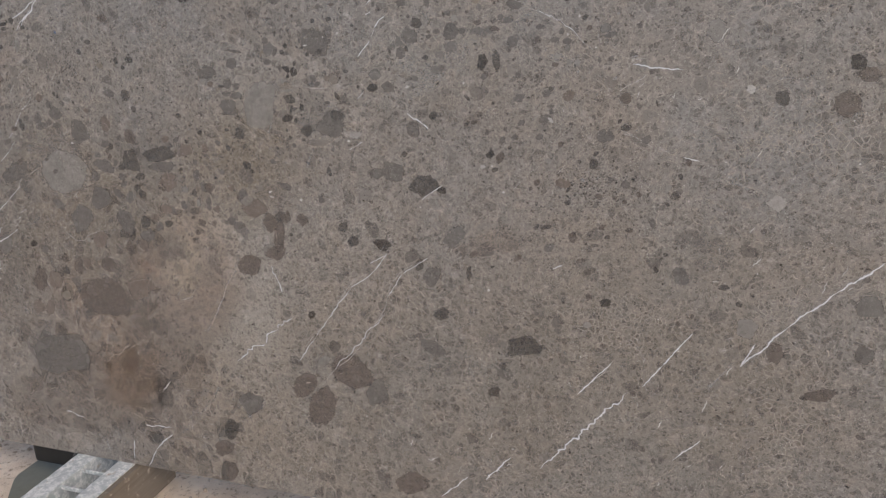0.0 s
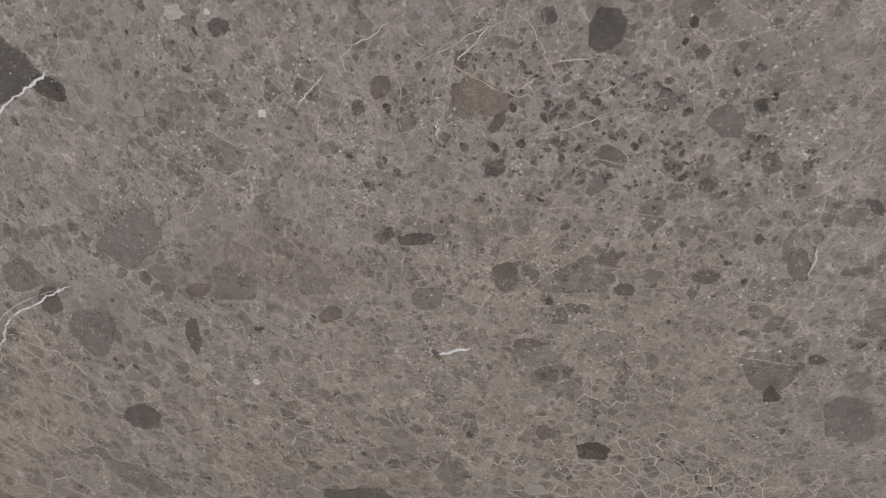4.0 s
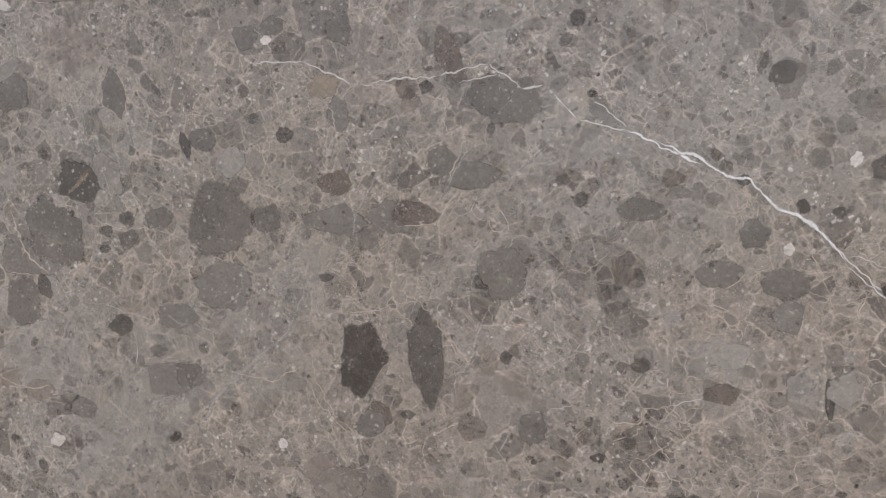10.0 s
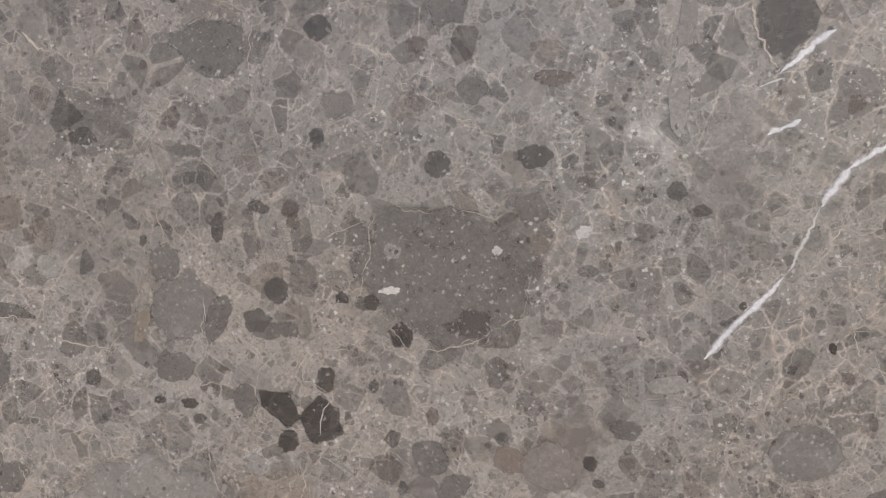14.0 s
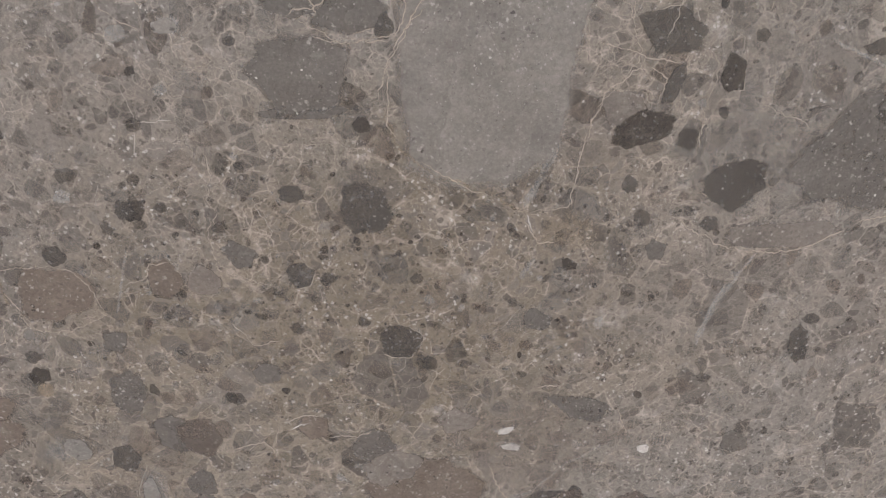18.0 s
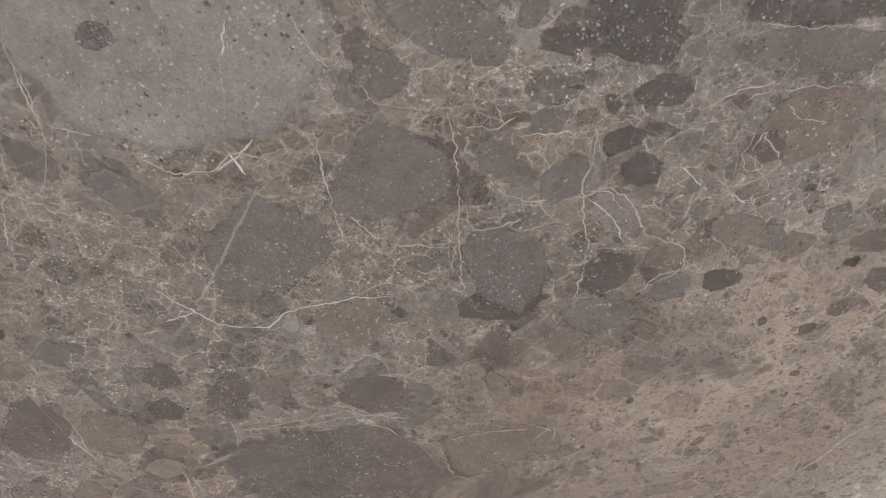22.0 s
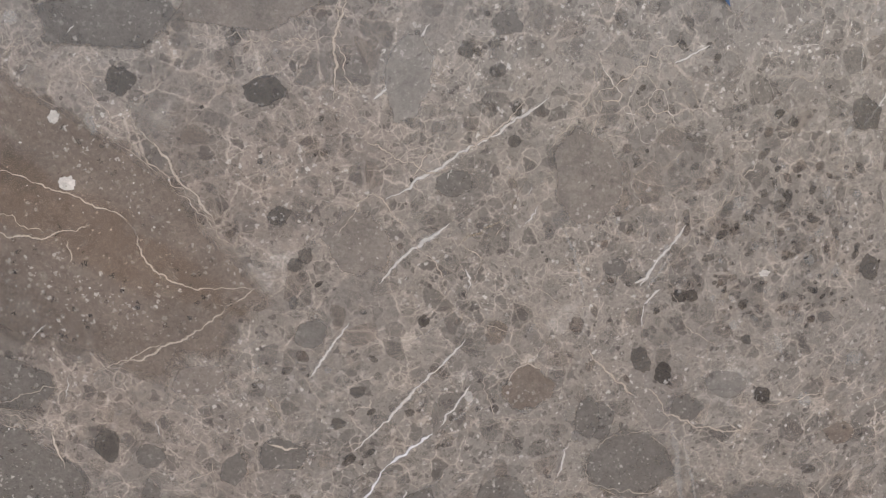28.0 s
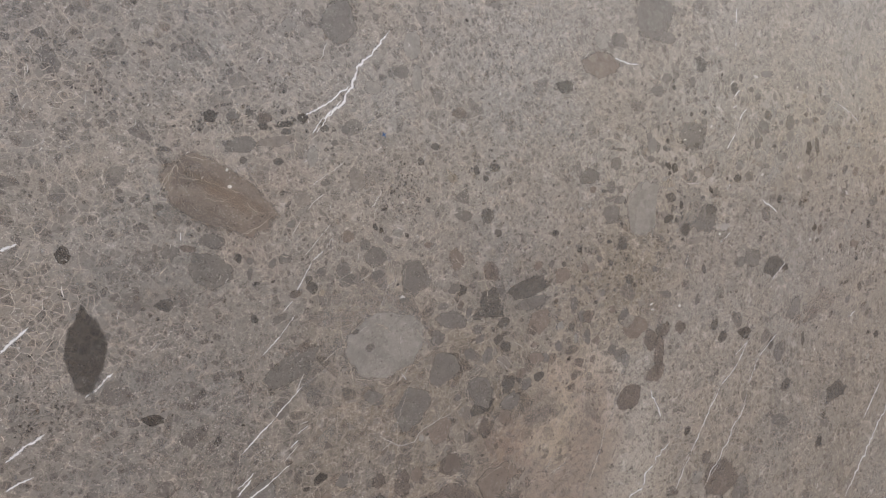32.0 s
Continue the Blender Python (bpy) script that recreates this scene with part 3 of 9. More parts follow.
def crumb(x, z, size, tint, y=None):
    """One small fragment."""
    rng = crumb_rng
    rings = ((0.75, 0.95), (1.0, 0.5), (1.2, 0.0))
    v, c, f = fragment_points(x, z, size, size * rng.uniform(0.5, 0.95), rng.uniform(0, 180), rng.choice(CRUMB_SHAPES), y or -0.00004 - rng.random() * 1.4e-4, rings)
    o, shade = len(crumbs["verts"]), rng.uniform(0.8, 1.15)
    crumbs["verts"] += v
    crumbs["cover"] += c
    crumbs["faces"] += [tuple(i + o for i in q) for q in f]
    crumbs["tints"] += [[t * shade for t in tint]] * len(v)
    crumbs["strengths"] += [OPACITY[tint] * rng.uniform(0.55, 1.1)] * len(v)


def scatter(count, low, high):
    rng = crumb_rng
    for _ in range(count):
        x, z = rng.uniform(SLAB_X0 + 0.02, SLAB_X1 - 0.02), rng.uniform(0.012, SLAB_H - 0.02)
        dense = 0.55 + 0.9 * noise.noise((x * 4, 2.0, z * 4)) + 0.5 * noise.noise((x * 13, 5.0, z * 13))
        if rng.random() < dense + 0.15:
            crumb(x, z, low * (high / low) ** (rng.random() ** 2.2), rng.choices(CRUMB_TINTS, CRUMB_WEIGHTS)[0])


def mottle(x, z, a, b, count):
    """A patch where dark and pale crumbs crowd."""
    rng = crumb_rng
    for _ in range(int(count * 0.5)):
        r, t = math.sqrt(rng.random()) * rng.uniform(0.8, 1.1), rng.uniform(0, 2 * math.pi)
        crumb(x + a * r * math.cos(t), z + b * r * math.sin(t), 0.0011 * 3.6 ** (rng.random() ** 2.0), rng.choices((BLACK, DARK, UMBER, ASH, PALEGREY), (5, 12, 10, 10, 6))[0])


def flecks(x, z, a, b, count, size=0.00038):
    """Pale shell flecks sprinkled through a large fragment."""
    rng = crumb_rng
    for _ in range(int(count * 0.6)):
        r, t = math.sqrt(rng.random()), rng.uniform(0, 2 * math.pi)
        crumb(x + a * r * math.cos(t), z + b * r * math.sin(t), size * 0.7 * 3.0 ** (rng.random() ** 3.0), rng.choices((PALEGREY, MIDGREY, CHALK, DARK), (5, 3, 3, 2))[0], -0.0009 - rng.random() * 3e-5)


def set_crumbs():
    ob = mesh_with_cover("small_fragments", crumbs["verts"], crumbs["faces"], crumbs["cover"], np.array(crumbs["tints"]), crumbs["strengths"], FRAGMENT, slab, "small dark and pale fragments in the stone")
    tagged(ob, kind="stuff")


hairs = {"verts": [], "faces": [], "cover": [], "tints": [], "strengths": []}
hair_rng = random.Random(77)


def hair(x, z, pale, width, power, y):
    """One short hair-thin vein."""
    rng = hair_rng
    heading = radians(rng.gauss(52, 24)) if pale else rng.uniform(0, math.pi)
    step, n = rng.uniform(0.0009, 0.0018) * max(1.0, width / 0.0007), rng.randint(5, 16)
    o = len(hairs["verts"])
    for i in range(n):
        fade = min(1.0, 3.0 * i / n + 0.1, 3.0 * (n - 1 - i) / n + 0.1)
        nx, nz = -math.sin(heading), math.cos(heading)
        for s, c in ((-1.4, 0.0), (0.0, 1.0), (1.4, 0.0)):
            hairs["verts"].append((x + nx * s * width * fade, y, z + nz * s * width * fade))
            hairs["cover"].append(c * (0.5 + 0.5 * fade))
        kink = heading + rng.gauss(0, 0.42)
        x, z = x + step * math.cos(kink), z + step * math.sin(kink)
        heading += rng.gauss(0, 0.08 if pale else 0.15)
    for i in range(n - 1):
        for s in range(2):
            k = o + i * 3 + s
            hairs["faces"].append((k, k + 1, k + 4, k + 3))
    hairs["tints"] += [CHALK if pale else BEIGE] * (3 * n)
    hairs["strengths"] += [power] * (3 * n)


def cell_size(x, z):
    """How coarse the broken rock is at a place: width of a typical cell."""
    size = 0.0125 + 0.008 * noise.noise((x * 3.1, 21.0, z * 3.1))
    for cx, cz, reach, wide in COARSE_BEDS:
        t = max(0.0, 1.0 - ((x - cx) ** 2 + (z - cz) ** 2) / reach ** 2)
        size += (wide - size) * min(1.0, 1.6 * t)
    return max(0.007, size)


COARSE_BEDS = ((-0.85, 0.28, 0.50, 0.036), (0.10, 0.30, 0.40, 0.020), (-0.92, 0.80, 0.30, 0.026), (-0.55, 0.78, 0.20, 0.020), (-0.28, 1.20, 0.22, 0.018), (0.55, 1.02, 0.34, 0.0085), (-1.05, 1.22, 0.24, 0.011), (0.20, 1.36, 0.30, 0.012))


def clipped_cell(seeds, i, near):
    """The cell of one seed: its corners, each with the neighbour across the edge that starts there."""
    px, pz = seeds[i]
    r = 0.05
    poly = [(px - r, pz - r, -1), (px + r, pz - r, -1), (px + r, pz + r, -1), (px - r, pz + r, -1)]
    for d2, j in near:
        if d2 > 4 * max((x - px) ** 2 + (z - pz) ** 2 for x, z, _ in poly):
            break
        qx, qz = seeds[j]
        nx, nz = qx - px, qz - pz
        level = (qx * qx + qz * qz - px * px - pz * pz) / 2
        side = [x * nx + z * nz - level for x, z, _ in poly]
        out = []
        for a in range(len(poly)):
            b = (a + 1) % len(poly)
            if side[a] <= 0:
                out.append(poly[a])
            if (side[a] <= 0) != (side[b] <= 0):
                t = side[a] / (side[a] - side[b])
                x, z = poly[a][0] + t * (poly[b][0] - poly[a][0]), poly[a][1] + t * (poly[b][1] - poly[a][1])
                out.append((x, z, j if side[a] <= 0 else poly[a][2]))
        poly = out
    return poly


def seam(x0, z0, x1, z1, width, power, tint):
    """One thin, jagged seam between two cells."""
    rng = hair_rng
    length = math.hypot(x1 - x0, z1 - z0)
    n = max(2, min(9, int(length / 0.0013)))
    nx, nz = -(z1 - z0) / length, (x1 - x0) / length
    y = -0.0002 - rng.random() * 5e-5
    o, off = len(hairs["verts"]), 0.0
    for i in range(n + 1):
        t = i / n
        off = 0.0 if i in (0, n) else 0.6 * off + rng.gauss(0, 0.00045)
        x, z = x0 + (x1 - x0) * t + nx * off, z0 + (z1 - z0) * t + nz * off
        w = width * rng.uniform(0.5, 1.3)
        for s, c in ((-1.0, 0.0), (0.0, 1.0), (1.0, 0.0)):
            hairs["verts"].append((x + nx * s * w, y, z + nz * s * w))
            hairs["cover"].append(c)
    for i in range(n):
        for s in range(2):
            k = o + i * 3 + s
            hairs["faces"].append((k, k + 1, k + 4, k + 3))
    hairs["tints"] += [tint] * (3 * n + 3)
    hairs["strengths"] += [power] * (3 * n + 3)


def broken_rock(x0, x1, z0, z1):
    """The crushed rock between the large fragments: cells of many sizes, some darker or paler than the rest, with pale seams."""
    rng = hair_rng
    step = 0.0085
    seeds = []
    for j in range(int((z1 - z0) / step)):
        for i in range(int((x1 - x0) / step)):
            x, z = x0 + (i + rng.uniform(0, 1)) * step, z0 + (j + rng.uniform(0, 1)) * step
            if rng.random() < (step / cell_size(x, z)) ** 2:
                seeds.append((x, z))
    bins, wide = {}, 0.03
    for i, (x, z) in enumerate(seeds):
        bins.setdefault((int(x // wide), int(z // wide)), []).append(i)
    for i, (px, pz) in enumerate(seeds):
        bx, bz = int(px // wide), int(pz // wide)
        near = sorted(((seeds[j][0] - px) ** 2 + (seeds[j][1] - pz) ** 2, j) for u in (-1, 0, 1) for w in (-1, 0, 1) for j in bins.get((bx + u, bz + w), ()) if j != i)[:26]
        poly = clipped_cell(seeds, i, near)
        if len(poly) < 3:
            continue
        drift = -0.8 * evenness(px, pz) + noise.noise((px * 5.0, 8.0, pz * 5.0)) + 0.6 * noise.noise((px * 14, 8.0, pz * 14))
        for a in range(len(poly)):
            xa, za, j = poly[a]
            xb, zb, _ = poly[(a + 1) % len(poly)]
            if j > i and 0.0012 < math.hypot(xb - xa, zb - za) < 0.05:
                local = drift + 0.8 * noise.noise((xa * 40, 3.0, za * 40)) + rng.uniform(-0.25, 0.25)
                if local > 0.06:
                    seam(xa, za, xb, zb, wide_seam(xa, za) * (0.00028 + 0.0004 * local * rng.random()), min(0.9, (0.26 + 0.55 * local) * (0.5 + 0.5 * wide_seam(xa, za))), SEAM_TINTS[int(rng.random() * 3)])
        if rng.random() < 0.62 - evenness(px, pz):
            cell_fragment(px, pz, poly)


# beds of fine, even rock with few cells or seams
SMOOTH_BEDS = ((-0.52, 0.66, 0.17), (-0.50, 0.54, 0.17), (-0.36, 0.56, 0.16), (0.72, 1.27, 0.09), (0.78, 1.18, 0.10))


def evenness(x, z):
    return max(max(0.0, 1.0 - ((x - cx) ** 2 + (z - cz) ** 2) / r ** 2) for cx, cz, r in SMOOTH_BEDS)


def wide_seam(x, z):
    """Seams run wider low in the slab and towards its ends."""
    low = max(0.0, min(1.0, (0.80 - z) / 0.12)) * max(0.0, min(1.0, (x + 0.40) / 0.15))
    low = max(low, max(0.0, min(1.0, (0.50 - z) / 0.10)))
    return 1.0 + 0.9 * max(low, min(1.0, max(0.0, (x - 0.85) / 0.1)), min(1.0, max(0.0, (-1.38 - x) / 0.06)))


SEAM_TINTS = ((0.51, 0.455, 0.400), (0.46, 0.405, 0.350), (0.54, 0.505, 0.465))
CELL_TINTS = ((0.092, 0.087, 0.083), (0.125, 0.105, 0.094), (0.150, 0.142, 0.136), (0.190, 0.180, 0.172), (0.215, 0.180, 0.158), (0.300, 0.284, 0.268))


def cell_fragment(px, pz, poly):
    """One angular fragment that fills its cell nearly to the seams."""
    rng = hair_rng
    cx, cz = sum(p[0] for p in poly) / len(poly), sum(p[1] for p in poly) / len(poly)
    ring = []
    for a in range(len(poly)):
        xa, za, _ = poly[a]
        xb, zb, _ = poly[(a + 1) % len(poly)]
        for t in (0.18, 0.5, 0.82):
            w = rng.uniform(0.94, 1.04)
            ring.append((cx + (xa + (xb - xa) * t - cx) * w, cz + (za + (zb - za) * t - cz) * w))
    o, n = len(crumbs["verts"]), len(ring)
    y = -0.00003 - rng.random() * 8e-6
    fill = rng.uniform(0.62, 0.92)
    crumbs["verts"].append((cx, y, cz))
    crumbs["cover"].append(1.0)
    for s, c in ((fill * 0.86, 1.0), (fill, 0.5), (fill * 1.1, 0.0)):
        for x, z in ring:
            crumbs["verts"].append((cx + (x - cx) * s, y, cz + (z - cz) * s))
            crumbs["cover"].append(c)
    for i in range(n):
        j = (i + 1) % n
        crumbs["faces"].append((o, o + 1 + i, o + 1 + j))
        for r in range(2):
            q = o + 1 + r * n
            crumbs["faces"].append((q + i, q + n + i, q + n + j, q + j))
    tint = rng.choices(CELL_TINTS, (3, 8, 16, 24, 14, 10))[0]
    shade = rng.uniform(0.88, 1.12)
    crumbs["tints"] += [[v * shade for v in tint]] * (3 * n + 1)
    crumbs["strengths"] += [rng.uniform(0.08, 0.42) * (1.0 if cell_size(px, pz) > 0.012 else 0.75)] * (3 * n + 1)


def hair_patch(x, z, a, b, count, pale=0.7, width=0.00035):
    """A patch where hair veins crowd."""
    rng = hair_rng
    for _ in range(int(count * 0.14)):
        r, t = math.sqrt(rng.random()), rng.uniform(0, 2 * math.pi)
        hair(x + a * r * math.cos(t), z + b * r * math.sin(t), rng.random() < pale, width * 3.0 ** (rng.random() ** 1.5), rng.uniform(0.55, 1.0), -0.00095 - rng.random() * 4e-5)


def set_hairs():
    tagged(mesh_with_cover("hair_veins", hairs["verts"], hairs["faces"], hairs["cover"], np.array(hairs["tints"]), hairs["strengths"], CALCITE, slab, "hair-thin white and beige veins"), kind="stuff")


scatter(30000, 0.0008, 0.0046)
broken_rock(-1.70, 1.45, 0.04, 1.70)


# ---- fragments and veins, by their place in the face ----
hair_patch(-0.95, 0.99, 0.014, 0.011, 30, .1)
hair_patch(-0.85, 0.97, 0.031, 0.025, 17, .1)
hair_patch(-1.08, 0.87, 0.010, 0.012, 7, .1)
hair_patch(-0.78, 0.96, 0.043, 0.041, 24, .1)
hair_patch(-0.74, 0.87, 0.047, 0.051, 21, .1)
hair_patch(-1.17, 0.88, 0.094, 0.077, 21, .2)
flecks(-0.96, 0.97, 0.069, 0.087, 260)
flecks(-0.88, 1.07, 0.029, 0.024, 120)
flecks(-0.83, 0.88, 0.033, 0.042, 90)
flecks(-1.13, 0.91, 0.128, 0.190, 260)
flecks(-1.22, 1.03, 0.056, 0.053, 80)
flecks(-1.25, 1.27, 0.095, 0.049, 300)
flecks(-0.87, 1.08, 0.032, 0.033, 70)
flecks(-1.28, 1.15, 0.054, 0.033, 200)
flecks(-1.26, 1.27, 0.099, 0.051, 350)
hair_patch(-1.06, 1.25, 0.023, 0.037, 21, .7)
hair_patch(-1.03, 1.23, 0.033, 0.031, 21, .2)
hair_patch(-1.02, 1.10, 0.040, 0.026, 17, .2)
hair_patch(-1.15, 1.17, 0.018, 0.015, 14, .2)
flecks(-0.62, 1.04, 0.056, 0.039, 420)
flecks(-0.71, 1.00, 0.022, 0.033, 160)
flecks(-0.75, 0.83, 0.036, 0.046, 130)
flecks(-0.68, 0.91, 0.010, 0.014, 25)
flecks(-0.73, 0.93, 0.045, 0.040, 90)
hair_patch(-0.43, 0.92, 0.047, 0.025, 21, .2)
hair_patch(-0.58, 0.91, 0.040, 0.025, 17, .2)
flecks(-0.28, 1.17, 0.050, 0.075, 420)
flecks(-0.12, 1.14, 0.058, 0.066, 200)
flecks(-0.38, 1.16, 0.023, 0.020, 40)
hair_patch(0.54, 1.01, 0.079, 0.027, 31, .5)
hair_patch(0.47, 1.01, 0.042, 0.024, 17, .5)
mottle(0.64, 0.98, 0.090, 0.041, 250)
mottle(-0.92, 1.28, 0.086, 0.075, 300)
mottle(-1.18, 1.40, 0.136, 0.024, 500)
mottle(-0.76, 1.27, 0.039, 0.032, 60)
mottle(-0.89, 1.24, 0.049, 0.044, 450)
mottle(-1.28, 1.47, 0.222, 0.092, 500)
mottle(-1.55, 0.96, 0.047, 0.063, 250)
mottle(-1.39, 0.92, 0.054, 0.048, 120)
mottle(0.58, 0.98, 0.095, 0.050, 400)
mottle(0.66, 0.99, 0.087, 0.048, 300)
mottle(0.56, 0.94, 0.117, 0.101, 500)
mottle(1.10, 1.27, 0.126, 0.167, 300)
mottle(0.19, 0.87, 0.296, 0.313, 500)
mottle(-0.11, 1.33, 0.042, 0.030, 250)
mottle(-0.27, 1.04, 0.103, 0.079, 500)
mottle(-0.42, 1.07, 0.095, 0.051, 350)
mottle(0.46, 1.23, 0.057, 0.036, 250)
flecks(-0.95, 0.95, 0.078, 0.065, 380)
flecks(-0.27, 1.17, 0.049, 0.056, 540)
flecks(-0.38, 1.16, 0.023, 0.019, 54)
flecks(-0.95, 0.95, 0.072, 0.060, 270)
flecks(-0.93, 0.81, 0.067, 0.056, 180)
flecks(-0.83, 0.88, 0.034, 0.047, 132)
flecks(-0.75, 0.81, 0.025, 0.038, 66)
flecks(-0.85, 0.57, 0.095, 0.061, 132)
flecks(-1.14, 0.95, 0.048, 0.030, 120)
flecks(-0.86, 0.76, 0.032, 0.022, 24)
flecks(-0.88, 1.08, 0.030, 0.033, 156)
flecks(-1.14, 1.02, 0.076, 0.030, 120)
flecks(-0.94, 1.03, 0.041, 0.021, 90)
flecks(-1.25, 1.26, 0.092, 0.046, 210)
flecks(-1.28, 1.14, 0.033, 0.027, 96)
flecks(-1.33, 1.18, 0.014, 0.010, 18)
hair_patch(-1.05, 1.25, 0.034, 0.061, 31, .8)
hair_patch(-1.14, 1.40, 0.108, 0.024, 80, .7)
hair_patch(-0.91, 1.05, 0.095, 0.046, 14, .4)
hair_patch(-1.10, 1.14, 0.039, 0.039, 10, .7)
flecks(-0.97, 1.13, 0.021, 0.014, 78)
flecks(-1.10, 1.25, 0.015, 0.013, 36)
flecks(-1.02, 1.17, 0.014, 0.014, 36)
flecks(-0.11, 1.33, 0.042, 0.027, 96)
flecks(0.14, 1.34, 0.015, 0.016, 36)
flecks(-0.06, 1.12, 0.025, 0.030, 96)
flecks(-0.36, 1.21, 0.024, 0.019, 72)
flecks(0.25, 1.35, 0.015, 0.019, 36)
flecks(0.09, 1.22, 0.019, 0.019, 36)
flecks(0.64, 1.23, 0.013, 0.020, 36)
flecks(0.33, 1.28, 0.012, 0.017, 15)
flecks(0.37, 1.28, 0.010, 0.024, 18)
hair_patch(-0.00, 0.70, 0.133, 0.145, 60, .9)
hair_patch(0.50, 0.90, 0.181, 0.145, 21, .6)
hair_patch(0.02, 0.66, 0.179, 0.149, 70, .9)
hair_patch(-0.14, 0.43, 0.159, 0.107, 50, .9)
hair_patch(0.52, 0.71, 0.126, 0.075, 14, .9)
hair_patch(0.72, 0.43, 0.164, 0.127, 50, .9)
hair_patch(-0.76, 0.27, 0.233, 0.121, 70, .3)
hair_patch(-0.91, 0.43, 0.217, 0.119, 40, .3)
hair_patch(1.07, 1.20, 0.140, 0.110, 70, .8)
hair_patch(1.11, 0.71, 0.115, 0.083, 40, .9)
hair_patch(-0.02, 1.15, 0.140, 0.177, 14, .9)
hair_patch(0.40, 1.09, 0.269, 0.168, 21, .8)
hair_patch(0.20, 0.25, 0.196, 0.106, 40, .8)
hair_patch(-1.04, 1.05, 0.126, 0.361, 14, .8)
hair_patch(-1.14, 1.25, 0.197, 0.132, 38, .6)
hair_patch(-1.37, 1.37, 0.178, 0.081, 70, .6)
hair_patch(-1.47, 1.20, 0.106, 0.053, 40, .3)
hair_patch(-0.67, 0.97, 0.233, 0.123, 21, .3)
hair_patch(-0.22, 0.69, 0.250, 0.176, 60, .7)
hair_patch(-1.56, 0.93, 0.047, 0.081, 40, .9)
hair_patch(-1.27, 1.06, 0.204, 0.099, 60, .6)
hair_patch(-0.56, 1.42, 0.151, 0.129, 4, 0.8, 0.00090)
flecks(-0.56, 1.42, 0.151, 0.129, 58, 0.0011)
hair_patch(-0.36, 1.41, 0.143, 0.123, 24, 0.6, 0.00090)
flecks(-0.36, 1.41, 0.143, 0.123, 95, 0.0011)
hair_patch(0.69, 1.38, 0.103, 0.088, 4, 0.8, 0.00090)
flecks(0.69, 1.38, 0.103, 0.088, 85, 0.0011)
hair_patch(0.84, 1.33, 0.099, 0.085, 12, 0.8, 0.00090)
flecks(0.84, 1.33, 0.099, 0.085, 79, 0.0011)
hair_patch(0.95, 1.34, 0.094, 0.081, 14, 0.9, 0.00090)
flecks(0.95, 1.34, 0.094, 0.081, 71, 0.0011)
hair_patch(1.05, 1.38, 0.090, 0.078, 7, 0.9, 0.00090)
flecks(1.05, 1.38, 0.090, 0.078, 80, 0.0011)
hair_patch(-0.59, 1.20, 0.156, 0.134, 12, 0.4, 0.00090)
flecks(-0.59, 1.20, 0.156, 0.134, 68, 0.0011)
hair_patch(0.81, 1.25, 0.101, 0.086, 30, 0.9, 0.00090)
flecks(0.81, 1.25, 0.101, 0.086, 36, 0.0011)
hair_patch(0.96, 1.25, 0.096, 0.082, 32, 0.3, 0.00090)
flecks(0.96, 1.25, 0.096, 0.082, 79, 0.0011)
hair_patch(1.14, 1.20, 0.090, 0.078, 4, 0.7, 0.00090)
flecks(1.14, 1.20, 0.090, 0.078, 30, 0.0011)
hair_patch(0.07, 1.00, 0.133, 0.114, 9, 0.5, 0.00090)
flecks(0.07, 1.00, 0.133, 0.114, 30, 0.0011)
hair_patch(0.89, 1.05, 0.101, 0.087, 5, 0.9, 0.00090)
flecks(0.89, 1.05, 0.101, 0.087, 89, 0.0011)
hair_patch(0.97, 1.06, 0.098, 0.084, 24, 0.9, 0.00090)
flecks(0.97, 1.06, 0.098, 0.084, 80, 0.0011)
hair_patch(1.17, 1.08, 0.091, 0.078, 17, 0.3, 0.00090)
flecks(1.17, 1.08, 0.091, 0.078, 78, 0.0011)
hair_patch(0.83, 0.89, 0.106, 0.091, 30, 0.5, 0.00090)
flecks(0.83, 0.89, 0.106, 0.091, 73, 0.0011)
hair_patch(0.97, 0.89, 0.101, 0.086, 36, 0.7, 0.00090)
flecks(0.97, 0.89, 0.101, 0.086, 41, 0.0011)
hair_patch(1.13, 0.95, 0.094, 0.081, 28, 0.4, 0.00090)
flecks(1.13, 0.95, 0.094, 0.081, 48, 0.0011)
hair_patch(-0.13, 0.69, 0.147, 0.126, 25, 0.4, 0.00090)
flecks(-0.13, 0.69, 0.147, 0.126, 97, 0.0011)
hair_patch(-0.00, 0.69, 0.141, 0.121, 5, 0.6, 0.00090)
flecks(-0.00, 0.69, 0.141, 0.121, 49, 0.0011)
hair_patch(0.89, 0.75, 0.106, 0.091, 16, 0.8, 0.00090)
flecks(0.89, 0.75, 0.106, 0.091, 84, 0.0011)
hair_patch(1.01, 0.76, 0.101, 0.087, 13, 0.5, 0.00090)
flecks(1.01, 0.76, 0.101, 0.087, 77, 0.0011)
hair_patch(1.13, 0.81, 0.097, 0.083, 35, 0.8, 0.00090)
flecks(1.13, 0.81, 0.097, 0.083, 90, 0.0011)
hair_patch(-1.25, 0.25, 0.208, 0.178, 34, 0.4, 0.00090)
flecks(-1.25, 0.25, 0.208, 0.178, 83, 0.0011)
hair_patch(-0.89, 0.33, 0.188, 0.161, 16, 0.5, 0.00090)
flecks(-0.89, 0.33, 0.188, 0.161, 68, 0.0011)
hair_patch(-0.62, 0.34, 0.176, 0.151, 31, 0.9, 0.00090)
flecks(-0.62, 0.34, 0.176, 0.151, 40, 0.0011)
hair_patch(-0.39, 0.46, 0.162, 0.139, 33, 0.7, 0.00090)
flecks(-0.39, 0.46, 0.162, 0.139, 50, 0.0011)
